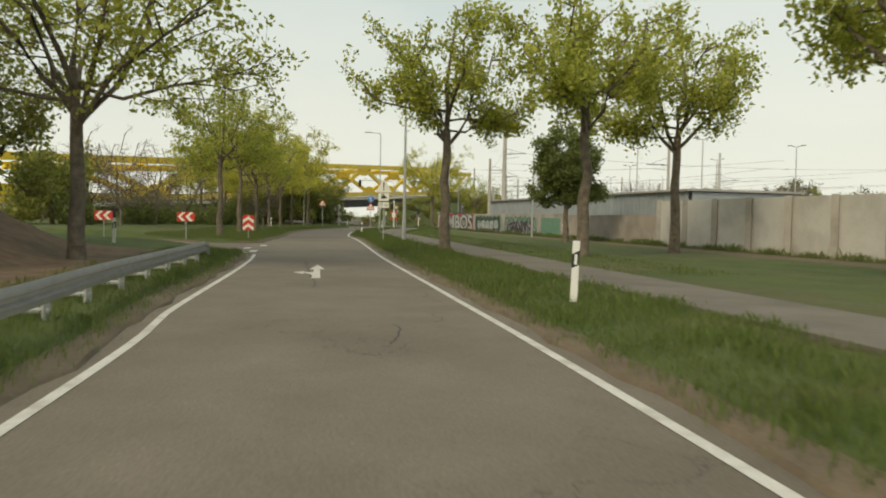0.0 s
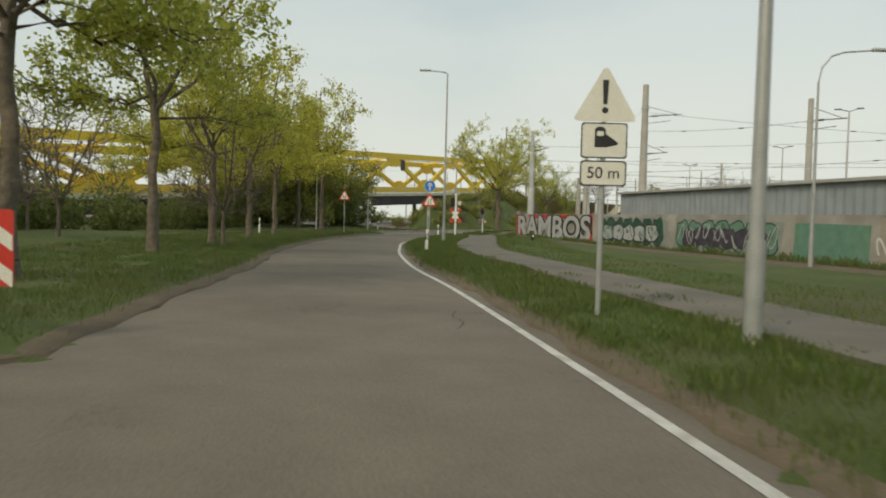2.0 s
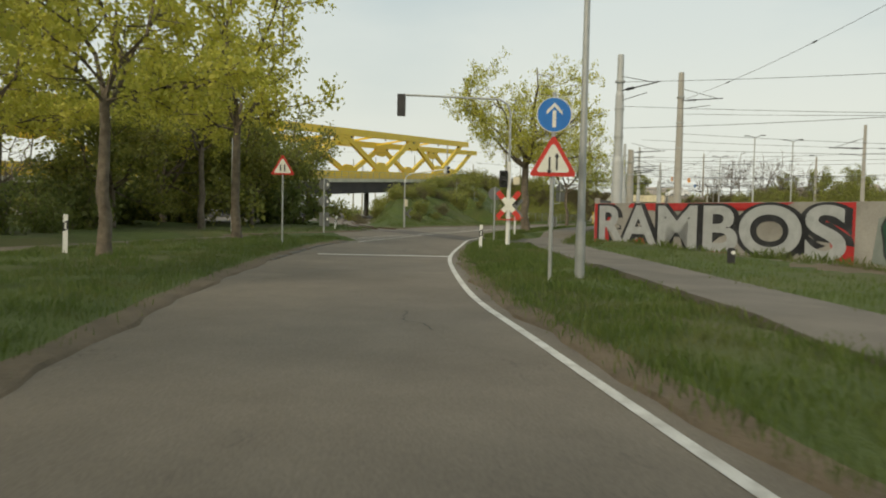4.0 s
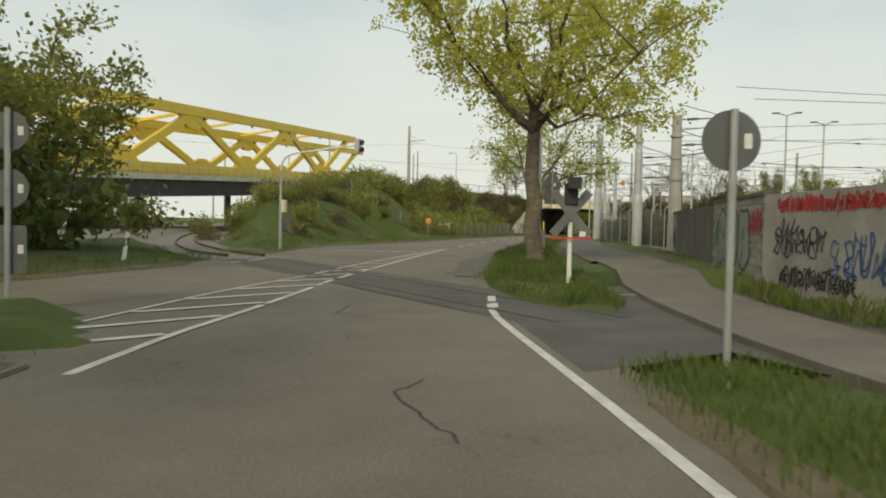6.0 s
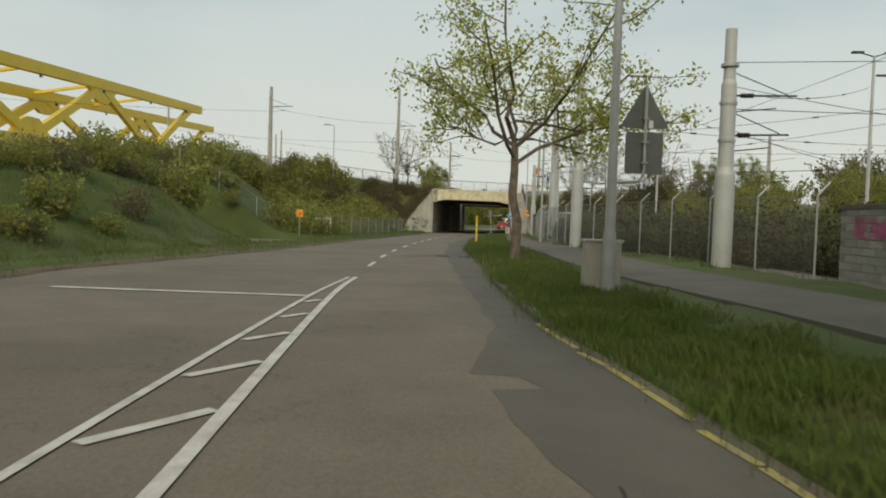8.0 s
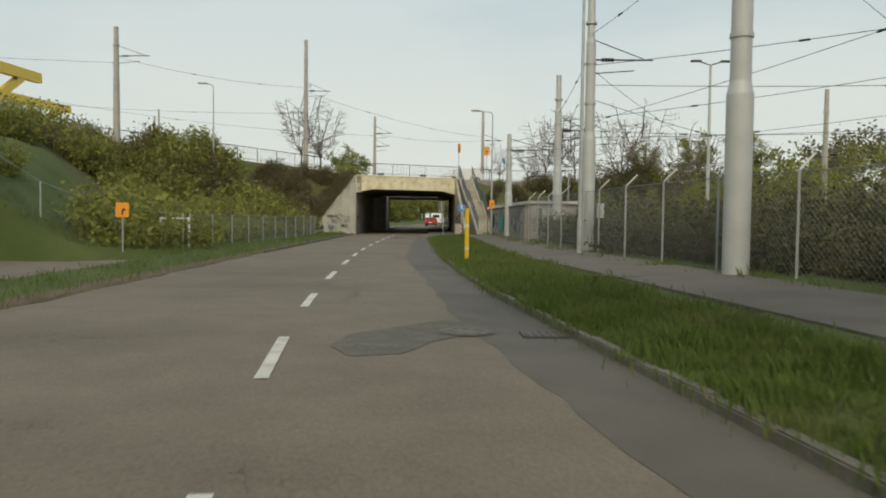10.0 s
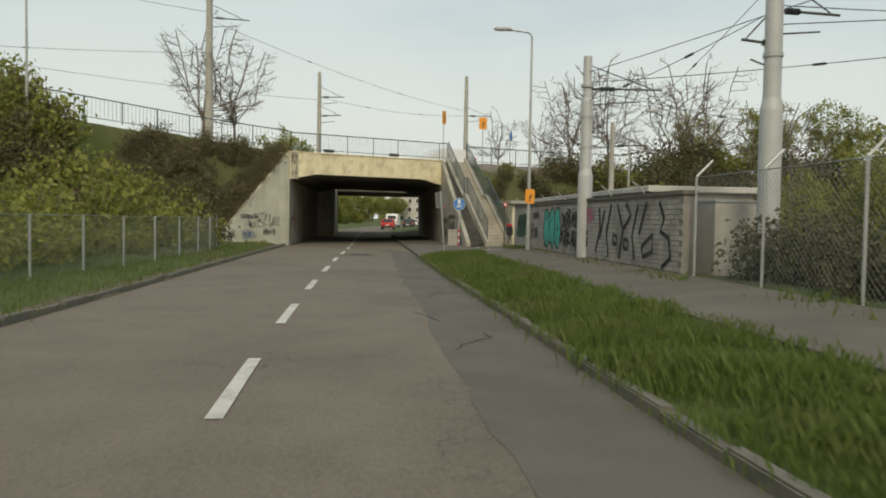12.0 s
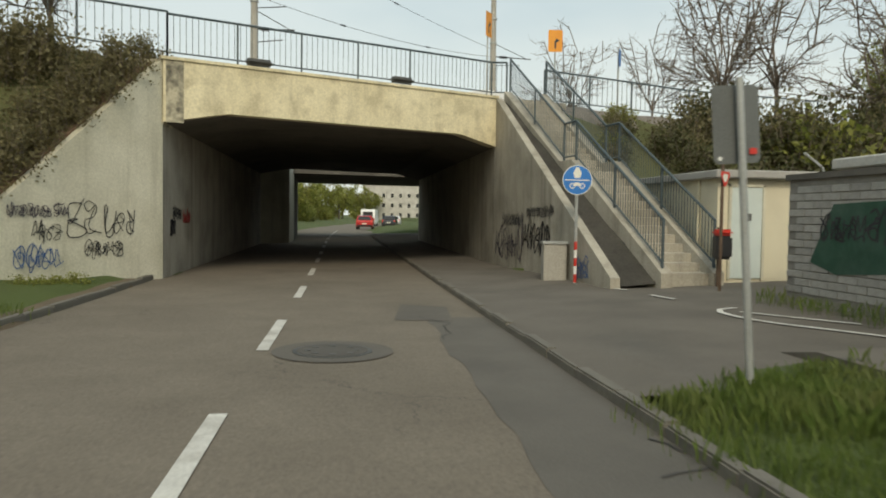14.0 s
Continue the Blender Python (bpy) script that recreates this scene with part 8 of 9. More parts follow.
def block_wall(name, a, b, z0, h, label, bl=0.6, bh=0.19, depth=0.26, cap=True, mat="brick_white"):
    a, b = Vector(a), Vector(b)
    L = (b - a).length
    base = wall_between(name, [tuple(a), tuple(b)], depth, [-0.1] * 2, [z0 + h - 0.01] * 2, M["mortar"], label, -1)
    m = plane_on(a, b, z0, 0.0)
    rows, cols = int(h / bh), int(L / bl)
    bw = L / cols
    bm = bm_new()
    add_box(bm, 0, 0, 0.0, bw - 0.012, bh - 0.014, 0.03)
    bmesh.ops.bevel(bm, geom=[e for e in bm.edges if e.verts[0].co.z > 0 and e.verts[1].co.z > 0], offset=0.006, segments=1, affect='EDGES')
    me = mesh_of("block", bm, M[mat])
    rg2 = np.random.default_rng(int(L * 100))
    rest = []
    for r in range(rows):
        for c in range(cols):
            x = (c + 0.5 + (0.5 if r % 2 else 0)) * bw
            if x > L - bw * 0.45:
                continue
            mb = m @ Matrix.Translation((x, (r + 0.5) * bh, rg2.uniform(-0.004, 0.004)))
            if c * rows > 290:
                rest.append(mb)
                continue
            ob = new("block", me)
            ob.parent = base
            ob.matrix_basis = mb
    if rest:
        co = [tuple(q @ v.co) for q in rest for v in me.vertices]
        fa = [tuple(k * len(me.vertices) + i for i in p.vertices) for k in range(len(rest)) for p in me.polygons]
        mj = bpy.data.meshes.new("blockwork")
        mj.from_pydata(co, [], fa)
        mj.materials.append(M[mat])
        ob = new("blockwork", mj)
        ob.parent = base
        tagged(ob, "", "", "", "stuff")
    if cap:
        bm = bm_new()
        add_box(bm, L / 2, h + 0.03, -depth / 2, L + 0.1, 0.09, depth + 0.1, m)
        setting("trim_wall_cap", bm, M["concrete_dark"], "concrete wall cap")
    return base


SPRAY = {}
for nm, col in (("spray_black", (0.025, 0.025, 0.028)), ("spray_silver", (0.42, 0.43, 0.43)), ("spray_red", (0.5, 0.03, 0.03)), ("spray_green", (0.03, 0.14, 0.09)), ("spray_teal", (0.06, 0.42, 0.36)), ("spray_dark", (0.05, 0.04, 0.06)), ("spray_white", (0.62, 0.61, 0.58)), ("spray_pink", (0.55, 0.12, 0.25)), ("spray_blue", (0.05, 0.12, 0.3)), ("spray_deep_green", (0.02, 0.075, 0.045)), ("spray_teal_dull", (0.12, 0.24, 0.17)), ("spray_grey_green", (0.24, 0.27, 0.24))):
    SPRAY[nm[6:]] = surface(nm, tuple(0.85 * v for v in col), tuple(min(1, 1.12 * v) for v in col), 3.0, 0.7, 0, 0.05, 40, c=tuple(0.6 * v + 0.08 for v in col), c_scale=1.5, c_amount=0.35)



def sprayed(m, polys, mat, z, label, name="graffiti"):
    bm = bm_new()
    for pts in polys:
        vs = [bm.verts.new(m @ Vector((x, y, z))) for x, y in pts]
        bm.faces.new(vs)
    bmesh.ops.triangulate(bm, faces=bm.faces)
    return tagged(new(name, mesh_of(name, bm, SPRAY[mat])), label, "", "", "structure")


def stroke(pts, w):
    """A stroke as quads along plan points."""
    line = [Vector(p) for p in pts]
    ns = normals_of(line)
    out = []
    for i in range(len(line) - 1):
        a, b, na, nb = line[i], line[i + 1], ns[i], ns[i + 1]
        out.append([tuple(a + na * w), tuple(b + nb * w), tuple(b - nb * w), tuple(a - na * w)])
    return out


def scrawl(m, u0, u1, v0, v1, n, w, mat, seed, z=0.004):
    """Unreadable looping scrawls within a patch of wall."""
    rg3 = np.random.default_rng(seed)
    polys = []
    for i in range(n):
        u = u0 + (u1 - u0) * (i + rg3.uniform(0.1, 0.6)) / n
        v = rg3.uniform(v0, v0 + (v1 - v0) * 0.4)
        hh = (v1 - v0) * rg3.uniform(0.45, 0.8)
        pts = []
        p1, p2, f = rg3.uniform(0, 6), rg3.uniform(0, 6), rg3.uniform(0.7, 1.6)
        for k in range(15):
            t = k / 14
            pts.append((u + hh * 0.4 * math.sin(f * 5 * t + p1), v + hh * (0.5 + 0.5 * math.cos(f * 7 * t + p2))))
        polys += stroke(pts, w)
    return sprayed(m, polys, mat, z, "scrawled spray paint on the wall")


GLYPHS = [[(0, 0), (0.08, 1), (0.45, 0.35), (0.8, 1), (0.85, 0)], [(0.7, 0.9), (0.2, 1), (0, 0.6), (0.5, 0.5), (0.75, 0.2), (0.3, 0), (0, 0.12)], [(0.05, 0), (0.1, 1), (0.6, 0.95), (0.65, 0.55), (0.1, 0.5), (0.75, 0)], [(0.4, 1), (0.02, 0.7), (0.05, 0.2), (0.45, 0), (0.8, 0.3), (0.75, 0.8), (0.4, 1), (0.5, 0.4)], [(0, 0.9), (0.3, 0.1), (0.55, 0.8), (0.85, 0.05), (1.0, 0.95)], [(0.75, 1), (0.05, 0.95), (0.1, 0.5), (0.6, 0.52), (0.08, 0.48), (0.05, 0.02), (0.8, 0)], [(0, 1), (0.05, 0.1), (0.5, 0), (0.75, 0.5), (0.7, 1.1)], [(0.1, 0.2), (0.8, 0.75), (0.4, 1.05), (0.15, 0.7), (0.7, 0.1), (0.95, 0.3)]]


def tags(m, u0, u1, v, h, w, mat, seed, z=0.004, tilt=0.0):
    """A row of unreadable hand-sprayed marks of height h."""
    rg6 = np.random.default_rng(seed)
    polys, u = [], u0
    while u < u1 - 0.3 * h:
        fx_, fy_ = rg6.uniform() < 0.6, rg6.uniform() < 0.5
        g = [(1 - x if fx_ else x, 1 - y if fy_ else y) for x, y in GLYPHS[int(rg6.integers(0, len(GLYPHS)))]]
        g = g + [(a_ + rg6.uniform(-0.3, 0.4), b_ + rg6.uniform(-0.3, 0.3)) for a_, b_ in g[::-2]]
        s_, up, sh = h * rg6.uniform(0.75, 1.15), rg6.uniform(-0.08, 0.08) * h, rg6.uniform(-0.1, 0.3)
        pts = [(u + (x + sh * y) * s_ * 0.62, v + up + y * s_ + tilt * (u - u0)) for x, y in g]
        polys += stroke([tuple(p) for p in length_steps(pts, 0.09 * h)], w * rg6.uniform(0.8, 1.2))
        u += s_ * rg6.uniform(0.42, 0.62)
    return sprayed(m, polys, mat, z, "scrawled spray paint on the wall")


def bubbles(m, u0, u1, v0, v1, n, fill, edge, seed, z=0.004):
    """Swollen sprayed shapes side by side, filled and outlined."""
    rg5 = np.random.default_rng(seed)
    w = (u1 - u0) / n
    fills, lines = [], []
    for i in range(n):
        cx, cy = u0 + w * (i + 0.5), (v0 + v1) / 2 + rg5.uniform(-0.06, 0.06)
        p1, p2, k1 = rg5.uniform(0, 6), rg5.uniform(0, 6), rg5.uniform(0.06, 0.16)
        ring = []
        for a in np.linspace(0, 2 * math.pi, 29)[:-1]:
            c_, s_ = math.cos(a), math.sin(a)
            q = (abs(c_) ** 3 + abs(s_) ** 3) ** (-1 / 3)
            wob = 1 + k1 * math.sin(3 * a + p1) + 0.06 * math.sin(5 * a + p2)
            ring.append((cx + 0.52 * w * q * c_ * wob, min(v1, max(v0, cy + (v1 - v0) * 0.47 * q * s_ * (2 - wob)))))
        fills.append(ring)
        lines += stroke(ring + [ring[0]], 0.035)
        hx, hy = cx + rg5.uniform(-0.1, 0.1) * w, cy + rg5.uniform(-0.05, 0.25) * (v1 - v0)
        lines += stroke([(hx - 0.1 * w, hy), (hx, hy + 0.14 * (v1 - v0)), (hx + 0.12 * w, hy), (hx, hy - 0.05 * (v1 - v0)), (hx - 0.1 * w, hy)], 0.03)
        lines += stroke([(cx + rg5.uniform(-0.2, 0.2) * w, v0 + 0.03), (cx + rg5.uniform(-0.1, 0.1) * w, v0 + (v1 - v0) * rg5.uniform(0.25, 0.4))], 0.035)
    sprayed(m, fills, fill, z, "swollen sprayed shapes on the wall")
    sprayed(m, lines, edge, z + 0.004, "dark outline of sprayed shapes")


def lettering_on(m, body, u, v, width, height, mat, z, offset, label):
    me = text_mesh("lettering", body, 1.0, SPRAY[mat], offset, 0.001)
    xs = [q.co.x for q in me.vertices]
    ys = [q.co.y for q in me.vertices]
    sx_, sy_ = width / (max(xs) - min(xs)), height / (max(ys) - min(ys))
    mt = m @ Matrix.Translation((u, v, z)) @ Matrix.Diagonal((sx_, sy_, 1, 1)) @ Matrix.Translation((-(max(xs) + min(xs)) / 2, -(max(ys) + min(ys)) / 2, 0))
    me.transform(mt)
    return tagged(new("graffiti", me), label, "", "", "structure")


# the long lettered mural
mm = plane_on(YARD[4], YARD[5])
sprayed(mm, [[(0.05, 0.1), (1.7, 0.1), (1.2, 0.9), (1.9, 2.08), (0.05, 2.08)], [(14.7, 0.3), (15.5, 0.1), (15.5, 2.08), (14.2, 2.08)], [(3.0, 1.9), (5.2, 1.75), (9.0, 1.95), (12.0, 1.8), (13.0, 2.08), (3.2, 2.08)]], "red", 0.002, "red ground of the mural")
sprayed(mm, [[(2.6, 0.12), (4.6, 0.15), (4.2, 0.6)], [(7.4, 0.12), (9.9, 0.12), (8.6, 0.7)]], "red", 0.003, "red sprayed patches of the mural")
lettering_on(mm, "RAMBOS", 7.9, 1.08, 15.2, 2.02, "black", 0.005, 0.1, "black outline of large sprayed letters")
lettering_on(mm, "RAMBOS", 7.85, 1.1, 14.7, 1.8, "silver", 0.010, 0.024, "large silver sprayed letters on the wall")
# dark and green shapes further along
mf = plane_on(YARD[5], YARD[7])
sprayed(mf, [[(0.5, 0.25), (2.4, 0.12), (7.0, 0.2), (9.8, 0.1), (10.0, 1.7), (8.6, 2.0), (5.0, 1.85), (2.0, 2.02), (0.7, 1.6)]], "grey_green", 0.003, "grey-green ground of the sprayed shapes")
bubbles(mf, 0.9, 9.4, 0.25, 1.9, 7, "deep_green", "black", 12, 0.006)
bubbles(mf, 1.6, 8.8, 0.45, 1.5, 5, "silver", "black", 32, 0.012)
scrawl(mf, 1.0, 9.4, 0.4, 1.8, 9, 0.03, "green", 13, 0.022)
sprayed(mf, [[(10.6, 0.2), (13.0, 0.1), (19.5, 0.15), (19.8, 1.75), (17.0, 1.95), (13.0, 1.8), (10.8, 1.9)]], "grey_green", 0.003, "grey-green ground of the sprayed shapes")
bubbles(mf, 10.9, 19.4, 0.25, 1.8, 7, "teal_dull", "black", 14, 0.006)
bubbles(mf, 11.6, 18.6, 0.4, 1.4, 6, "dark", "black", 34, 0.012)
scrawl(mf, 11.0, 19.4, 0.35, 1.7, 10, 0.03, "silver", 15, 0.022)
sprayed(mf, [[(20.4, 0.15), (24.6, 0.12), (24.7, 1.7), (20.5, 1.75)]], "teal_dull", 0.003, "dull green painted panel")
scrawl(mf, 25.0, 28.5, 0.3, 1.7, 5, 0.05, "white", 16, 0.006)
# scribbled grey wall beside the mural
mg = plane_on(YARD[3], YARD[4])
tags(mg, 0.6, 3.2, 1.0, 0.62, 0.02, "dark", 3)
tags(mg, 3.4, 6.3, 0.7, 0.7, 0.022, "blue", 55)
tags(mg, 0.8, 6.4, 1.95, 0.26, 0.018, "red", 4)
tags(mg, 1.0, 4.4, 0.35, 0.35, 0.016, "black", 56)
# block walls with large outlined letters
block_wall("wall_block_far", YARD[0], YARD[1], 0.25, 1.9, "grimy pale block wall with scrawls", mat="brick_sooty")
block_wall("wall_block_near", YARD[2], YARD[3], 0.25, 2.1, "grimy pale block wall with outlined letters", mat="brick_sooty")
mb = plane_on(YARD[2], YARD[3], 0.25, 0.024)
bubbles(mb, 1.0, 5.2, 0.2, 1.85, 3, "grey_green", "deep_green", 8)
tags(mb, 4.9, 6.4, 1.2, 0.5, 0.025, "red", 18)
tags(mb, 0.3, 1.2, 0.8, 0.6, 0.02, "green", 57)
mb2 = plane_on(YARD[0], YARD[1], 0.25, 0.024)
tags(mb2, 5.2, 8.0, 0.45, 0.7, 0.035, "black", 9)
tags(mb2, 0.8, 4.6, 1.2, 0.4, 0.02, "pink", 10)
# block wall before the forecourt
block_wall("wall_block_forecourt", (7.08, 11.4), (7.25, -7.3), 0.45, 1.75, "pale block wall with large angular graffiti", 0.4, 0.117)
mw = plane_on((7.08, 11.4), (7.25, -7.3), 0.45, 0.024)
sprayed(mw, [[(0.6, 0.5), (1.1, 1.35), (2.6, 1.4), (3.0, 0.75), (2.5, 0.45), (1.2, 0.35)]], "deep_green", 0.003, "dark green painted patch")
tags(mw, 0.8, 2.8, 0.85, 0.35, 0.014, "black", 27, 0.006)
bubbles(mw, 5.9, 8.3, 0.08, 1.58, 3, "teal", "black", 21, 0.003)
tags(mw, 8.5, 11.6, 0.95, 0.5, 0.028, "black", 22)
tags(mw, 8.4, 11.6, 0.3, 0.55, 0.028, "black", 58)
tags(mw, 3.4, 4.8, 0.45, 0.5, 0.014, "black", 59)
tags(mw, 3.8, 5.0, 1.2, 0.28, 0.012, "dark", 60)
for k in range(7):
    br = thing("wall_bracket", "slanted steel bracket on top of the block wall", "bracket", "wall brackets", Matrix.Translation((7.33, 10.9 - 2.6 * k, 2.24)))
    bm = bm_new()
    add_tube(bm, (0, 0, -0.05), (-0.05, 0, 0.12), 0.02, seg=6)
    add_tube(bm, (-0.05, 0, 0.12), (-0.32, 0.05, 0.34), 0.018, seg=6)
    part("arm", bm, M["pole"], br)
zig = [[(12.5, 0.2), (12.9, 0.9), (12.8, 1.5)], [(12.9, 0.6), (13.3, 1.45)], [(13.7, 0.1), (13.5, 0.8), (13.9, 1.6)], [(14.4, 1.6), (14.9, 0.9), (14.6, 0.1)], [(14.9, 0.9), (15.5, 1.3), (15.1, 1.6)], [(15.8, 0.15), (15.6, 0.75), (16.0, 1.55)], [(16.1, 0.8), (16.6, 1.6)], [(16.3, 0.5), (17.0, 0.8), (17.0, 0.4), (16.4, 0.25), (16.3, 0.5)], [(17.4, 1.6), (17.7, 1.2), (17.5, 0.9), (18.0, 0.75), (18.1, 0.3), (17.6, 0.05)], [(14.1, 0.5), (14.1, 0.75), (14.4, 0.72), (14.4, 0.5), (14.1, 0.5)], [(15.0, 0.4), (15.0, 0.65), (15.3, 0.62), (15.3, 0.4), (15.0, 0.4)]]
for q in zig:
    sprayed(mw, stroke(q, 0.06), "black", 0.006, "black angular sprayed letters")
scrawl(mw, 11.3, 12.3, 1.0, 1.7, 3, 0.03, "pink", 23, 0.006)
# underpass scrawls
ml = plane_on((-7.9, 12.1), (-3.95, 18.6), 0.0)
tags(ml, 5.0, 6.6, 1.05, 0.62, 0.011, "black", 41)
tags(ml, 5.4, 6.5, 0.62, 0.3, 0.009, "black", 42)
tags(ml, 4.2, 4.9, 1.0, 0.36, 0.009, "black", 46)
tags(ml, 3.8, 4.8, 0.45, 0.4, 0.01, "blue", 47)
tags(ml, 1.6, 3.4, 0.35, 0.5, 0.016, "black", 48)
tags(ml, 3.7, 5.0, 1.45, 0.22, 0.008, "dark", 50)
mr = plane_on(WING_TOP.xy, WING_FOOT.xy, 0.1)
tags(mr, 2.9, 4.7, 0.62, 0.72, 0.021, "black", 43)
tags(mr, 0.2, 2.7, 0.35, 0.8, 0.019, "dark", 49)
tags(mr, 0.9, 2.8, 1.25, 0.3, 0.01, "black", 51)
tags(mr, 3.2, 5.2, 1.5, 0.22, 0.009, "black", 52)
tags(mr, 6.5, 7.4, 0.2, 0.4, 0.012, "blue", 61)
ms = plane_on((A1 - sx * (HW + 0.24)).xy, (A0 - sx * (HW + 0.24)).xy, 0.3)
tags(ms, 4.7, 6.0, 1.15, 0.42, 0.011, "black", 45, 0.004, -0.45)
tags(ms, 5.4, 7.2, 0.45, 0.45, 0.011, "dark", 62, 0.004, -0.2)
mt_ = plane_on((-3.95, 19.0), (-3.95, 27.0), 0.0)
tags(mt_, 0.25, 1.0, 1.0, 0.35, 0.018, "black", 44)
tags(mt_, 0.6, 1.6, 1.4, 0.25, 0.014, "black", 53)
tags(mt_, 1.8, 2.8, 1.3, 0.25, 0.014, "red", 54)

# ---- yard hall with corrugated cladding ----
hall = thing("yard_hall", "long low hall with grey corrugated cladding behind the wall", "hall")
ha, hb = Vector((29.6, -88.2)), Vector((57.5, -118.5))
bm = bm_new()
m = plane_on(ha, hb, 0.0, 0.0)
L = (hb - ha).length
n = int(L / 0.28)
prev = None
for i in range(n + 1):
    o = 0.05 if i % 2 else 0.0
    row = [bm.verts.new(m @ Vector((i * L / n, z, o))) for z in (1.6, 3.55)]
    if prev:
        bm.faces.new((prev[0], row[0], row[1], prev[1]))
    prev = row
part("cladding", bm, M["sheet"], hall)
bm = bm_new()
add_box(bm, L / 2, 1.7, -4.2, L, 3.6, 8.0, m)
part("body", bm, M["sheet"], hall)
bm = bm_new()
add_box(bm, L / 2, 3.62, -4.0, L + 0.4, 0.14, 8.6, m)
part("roof", bm, M["bitumen"], hall)
# panel posts along the pale wall
for k in range(9):
    t = k / 8
    p = Vector(YARD[8]).lerp(Vector(YARD[10]), t)
    bm = bm_new()
    add_box(bm, p.x, p.y, 1.4, 0.3, 0.3, 3.0)
    setting("wall_panel_post", bm, M["render_grey"], "pale concrete wall post")

# dry earth strip details: small marker stone in the grass
mk = thing("marker_stone", "small white marker stone with black ring in grass", "marker stone", "", Matrix.Translation((24.9, -92.6, 0.1)))
bm = bm_new()
add_box(bm, 0, 0, 0.3, 0.22, 0.12, 0.5)
bmesh.ops.bevel(bm, geom=bm.edges[:], offset=0.03, segments=2, affect='EDGES')
part("stone", bm, M["black"], mk)
bm = bm_new()
add_tube(bm, (0.06, -0.065, 0.42), (0.06, -0.075, 0.42), 0.06, seg=16)
part("dot", bm, M["white"], mk)


# ---- vehicles ----
def car(x, y, z, turn, paint, label, van=False, name="car"):
    ob = thing(name, label, "van" if van else "car", "", Matrix.Translation((x, y, z)) @ Matrix.Rotation(radians(turn), 4, 'Z'))
    W, Lc = (1.95, 5.2) if van else (1.78, 4.2)
    pr = [(-0.5, 0.3), (-0.5, 0.75), (-0.49, 0.95), (-0.44, 1.0), (-0.36, 1.42), (-0.2, 1.5), (0.1, 1.5), (0.24, 1.36), (0.34, 1.0), (0.47, 0.85), (0.5, 0.65), (0.5, 0.3)] if not van else [(-0.5, 0.35), (-0.5, 1.2), (-0.49, 2.2), (-0.46, 2.35), (0.28, 2.35), (0.36, 2.1), (0.42, 1.4), (0.5, 1.15), (0.5, 0.35)]
    bm = bm_new()
    rows = []
    for sx_, inset in ((-1, 0.0), (1, 0.0)):
        rows.append([bm.verts.new((sx_ * (W / 2 - (0.14 if z_ > 1.2 and not van else 0.0)), u * Lc, z_)) for u, z_ in pr])
    n_ = len(pr)
    for i in range(n_):
        j = (i + 1) % n_
        bm.faces.new((rows[0][i], rows[0][j], rows[1][j], rows[1][i]))
    bm.faces.new(rows[0][::-1])
    bm.faces.new(rows[1])
    bmesh.ops.bevel(bm, geom=bm.edges[:], offset=0.05, segments=2, affect='EDGES')
    body = part("body", bm, paint, ob, "", True)
    # windows
    bm = bm_new()
    if van:
        add_box(bm, 0, -0.497 * Lc, 1.75, W * 0.7, 0.03, 0.55)
    else:
        vs = [bm.verts.new((sx_ * W * w, u * Lc - 0.035, z_)) for sx_, w, u, z_ in ((-1, 0.4, -0.447, 1.03), (1, 0.4, -0.447, 1.03), (1, 0.33, -0.375, 1.4), (-1, 0.33, -0.375, 1.4))]
        bm.faces.new(vs)
    part("rear_window", bm, M["black"], ob)
    for sx_ in (-1, 1):
        bm = bm_new()
        add_box(bm, sx_ * W * 0.43, -0.5 * Lc - 0.008, 0.86 if not van else 1.0, 0.2, 0.03, 0.22)
        part("tail_light", bm, M["red"], ob)
        for u in (-0.32, 0.32):
            bm = bm_new()
            add_tube(bm, (sx_ * (W / 2 - 0.2), u * Lc, 0.32), (sx_ * (W / 2 + 0.01), u * Lc, 0.32), 0.32, seg=20)
            wh = part("wheel", bm, M["black"], ob)
            bm = bm_new()
            add_tube(bm, (sx_ * (W / 2 + 0.01), u * Lc, 0.32), (sx_ * (W / 2 + 0.02), u * Lc, 0.32), 0.2, seg=16)
            part("rim", bm, M["pole"], wh)
    bm = bm_new()
    add_box(bm, 0, -0.5 * Lc - 0.01, 0.62, 0.5, 0.02, 0.11)
    part("number_plate", bm, M["sign_white"], ob)
    bm = bm_new()
    add_box(bm, 0, -0.5 * Lc - 0.005, 0.42, W * 0.9, 0.04, 0.18)
    part("bumper", bm, M["black"], ob)
    return ob


RED_PAINT = surface("red_car_paint", (0.45, 0.02, 0.025), (0.5, 0.03, 0.03), 1, 0.25, 0.1, 0)
WHITE_PAINT = surface("white_car_paint", (0.72, 0.72, 0.71), (0.78, 0.78, 0.77), 1, 0.3, 0, 0)
DARK_PAINT = surface("dark_car_paint", (0.03, 0.035, 0.045), (0.045, 0.05, 0.06), 1, 0.25, 0.2, 0)
car(2.9, 84.0, 0.02, -5, RED_PAINT, "red hatchback driving away beyond the underpass")
car(4.3, 108.0, 0.02, -8, WHITE_PAINT, "white van on the road beyond the underpass", True, "van")
car(6.6, 100.0, 0.02, -8, DARK_PAINT, "dark car parked beside the road")
car(8.4, 116.0, 0.02, -8, WHITE_PAINT, "white car parked beside the road")
car(5.6, 30.5, TOP - 0.05, 116, WHITE_PAINT, "white car on the road over the bridge")
bag = thing("sandbag", "dark sandbag lying on the edge of the bridge", "sandbag", "", Matrix.Translation((-1.9, 19.62, TOP + 0.12)) @ Matrix.Rotation(math.atan2(u.y, u.x), 4, 'Z'))
bm = bm_new()
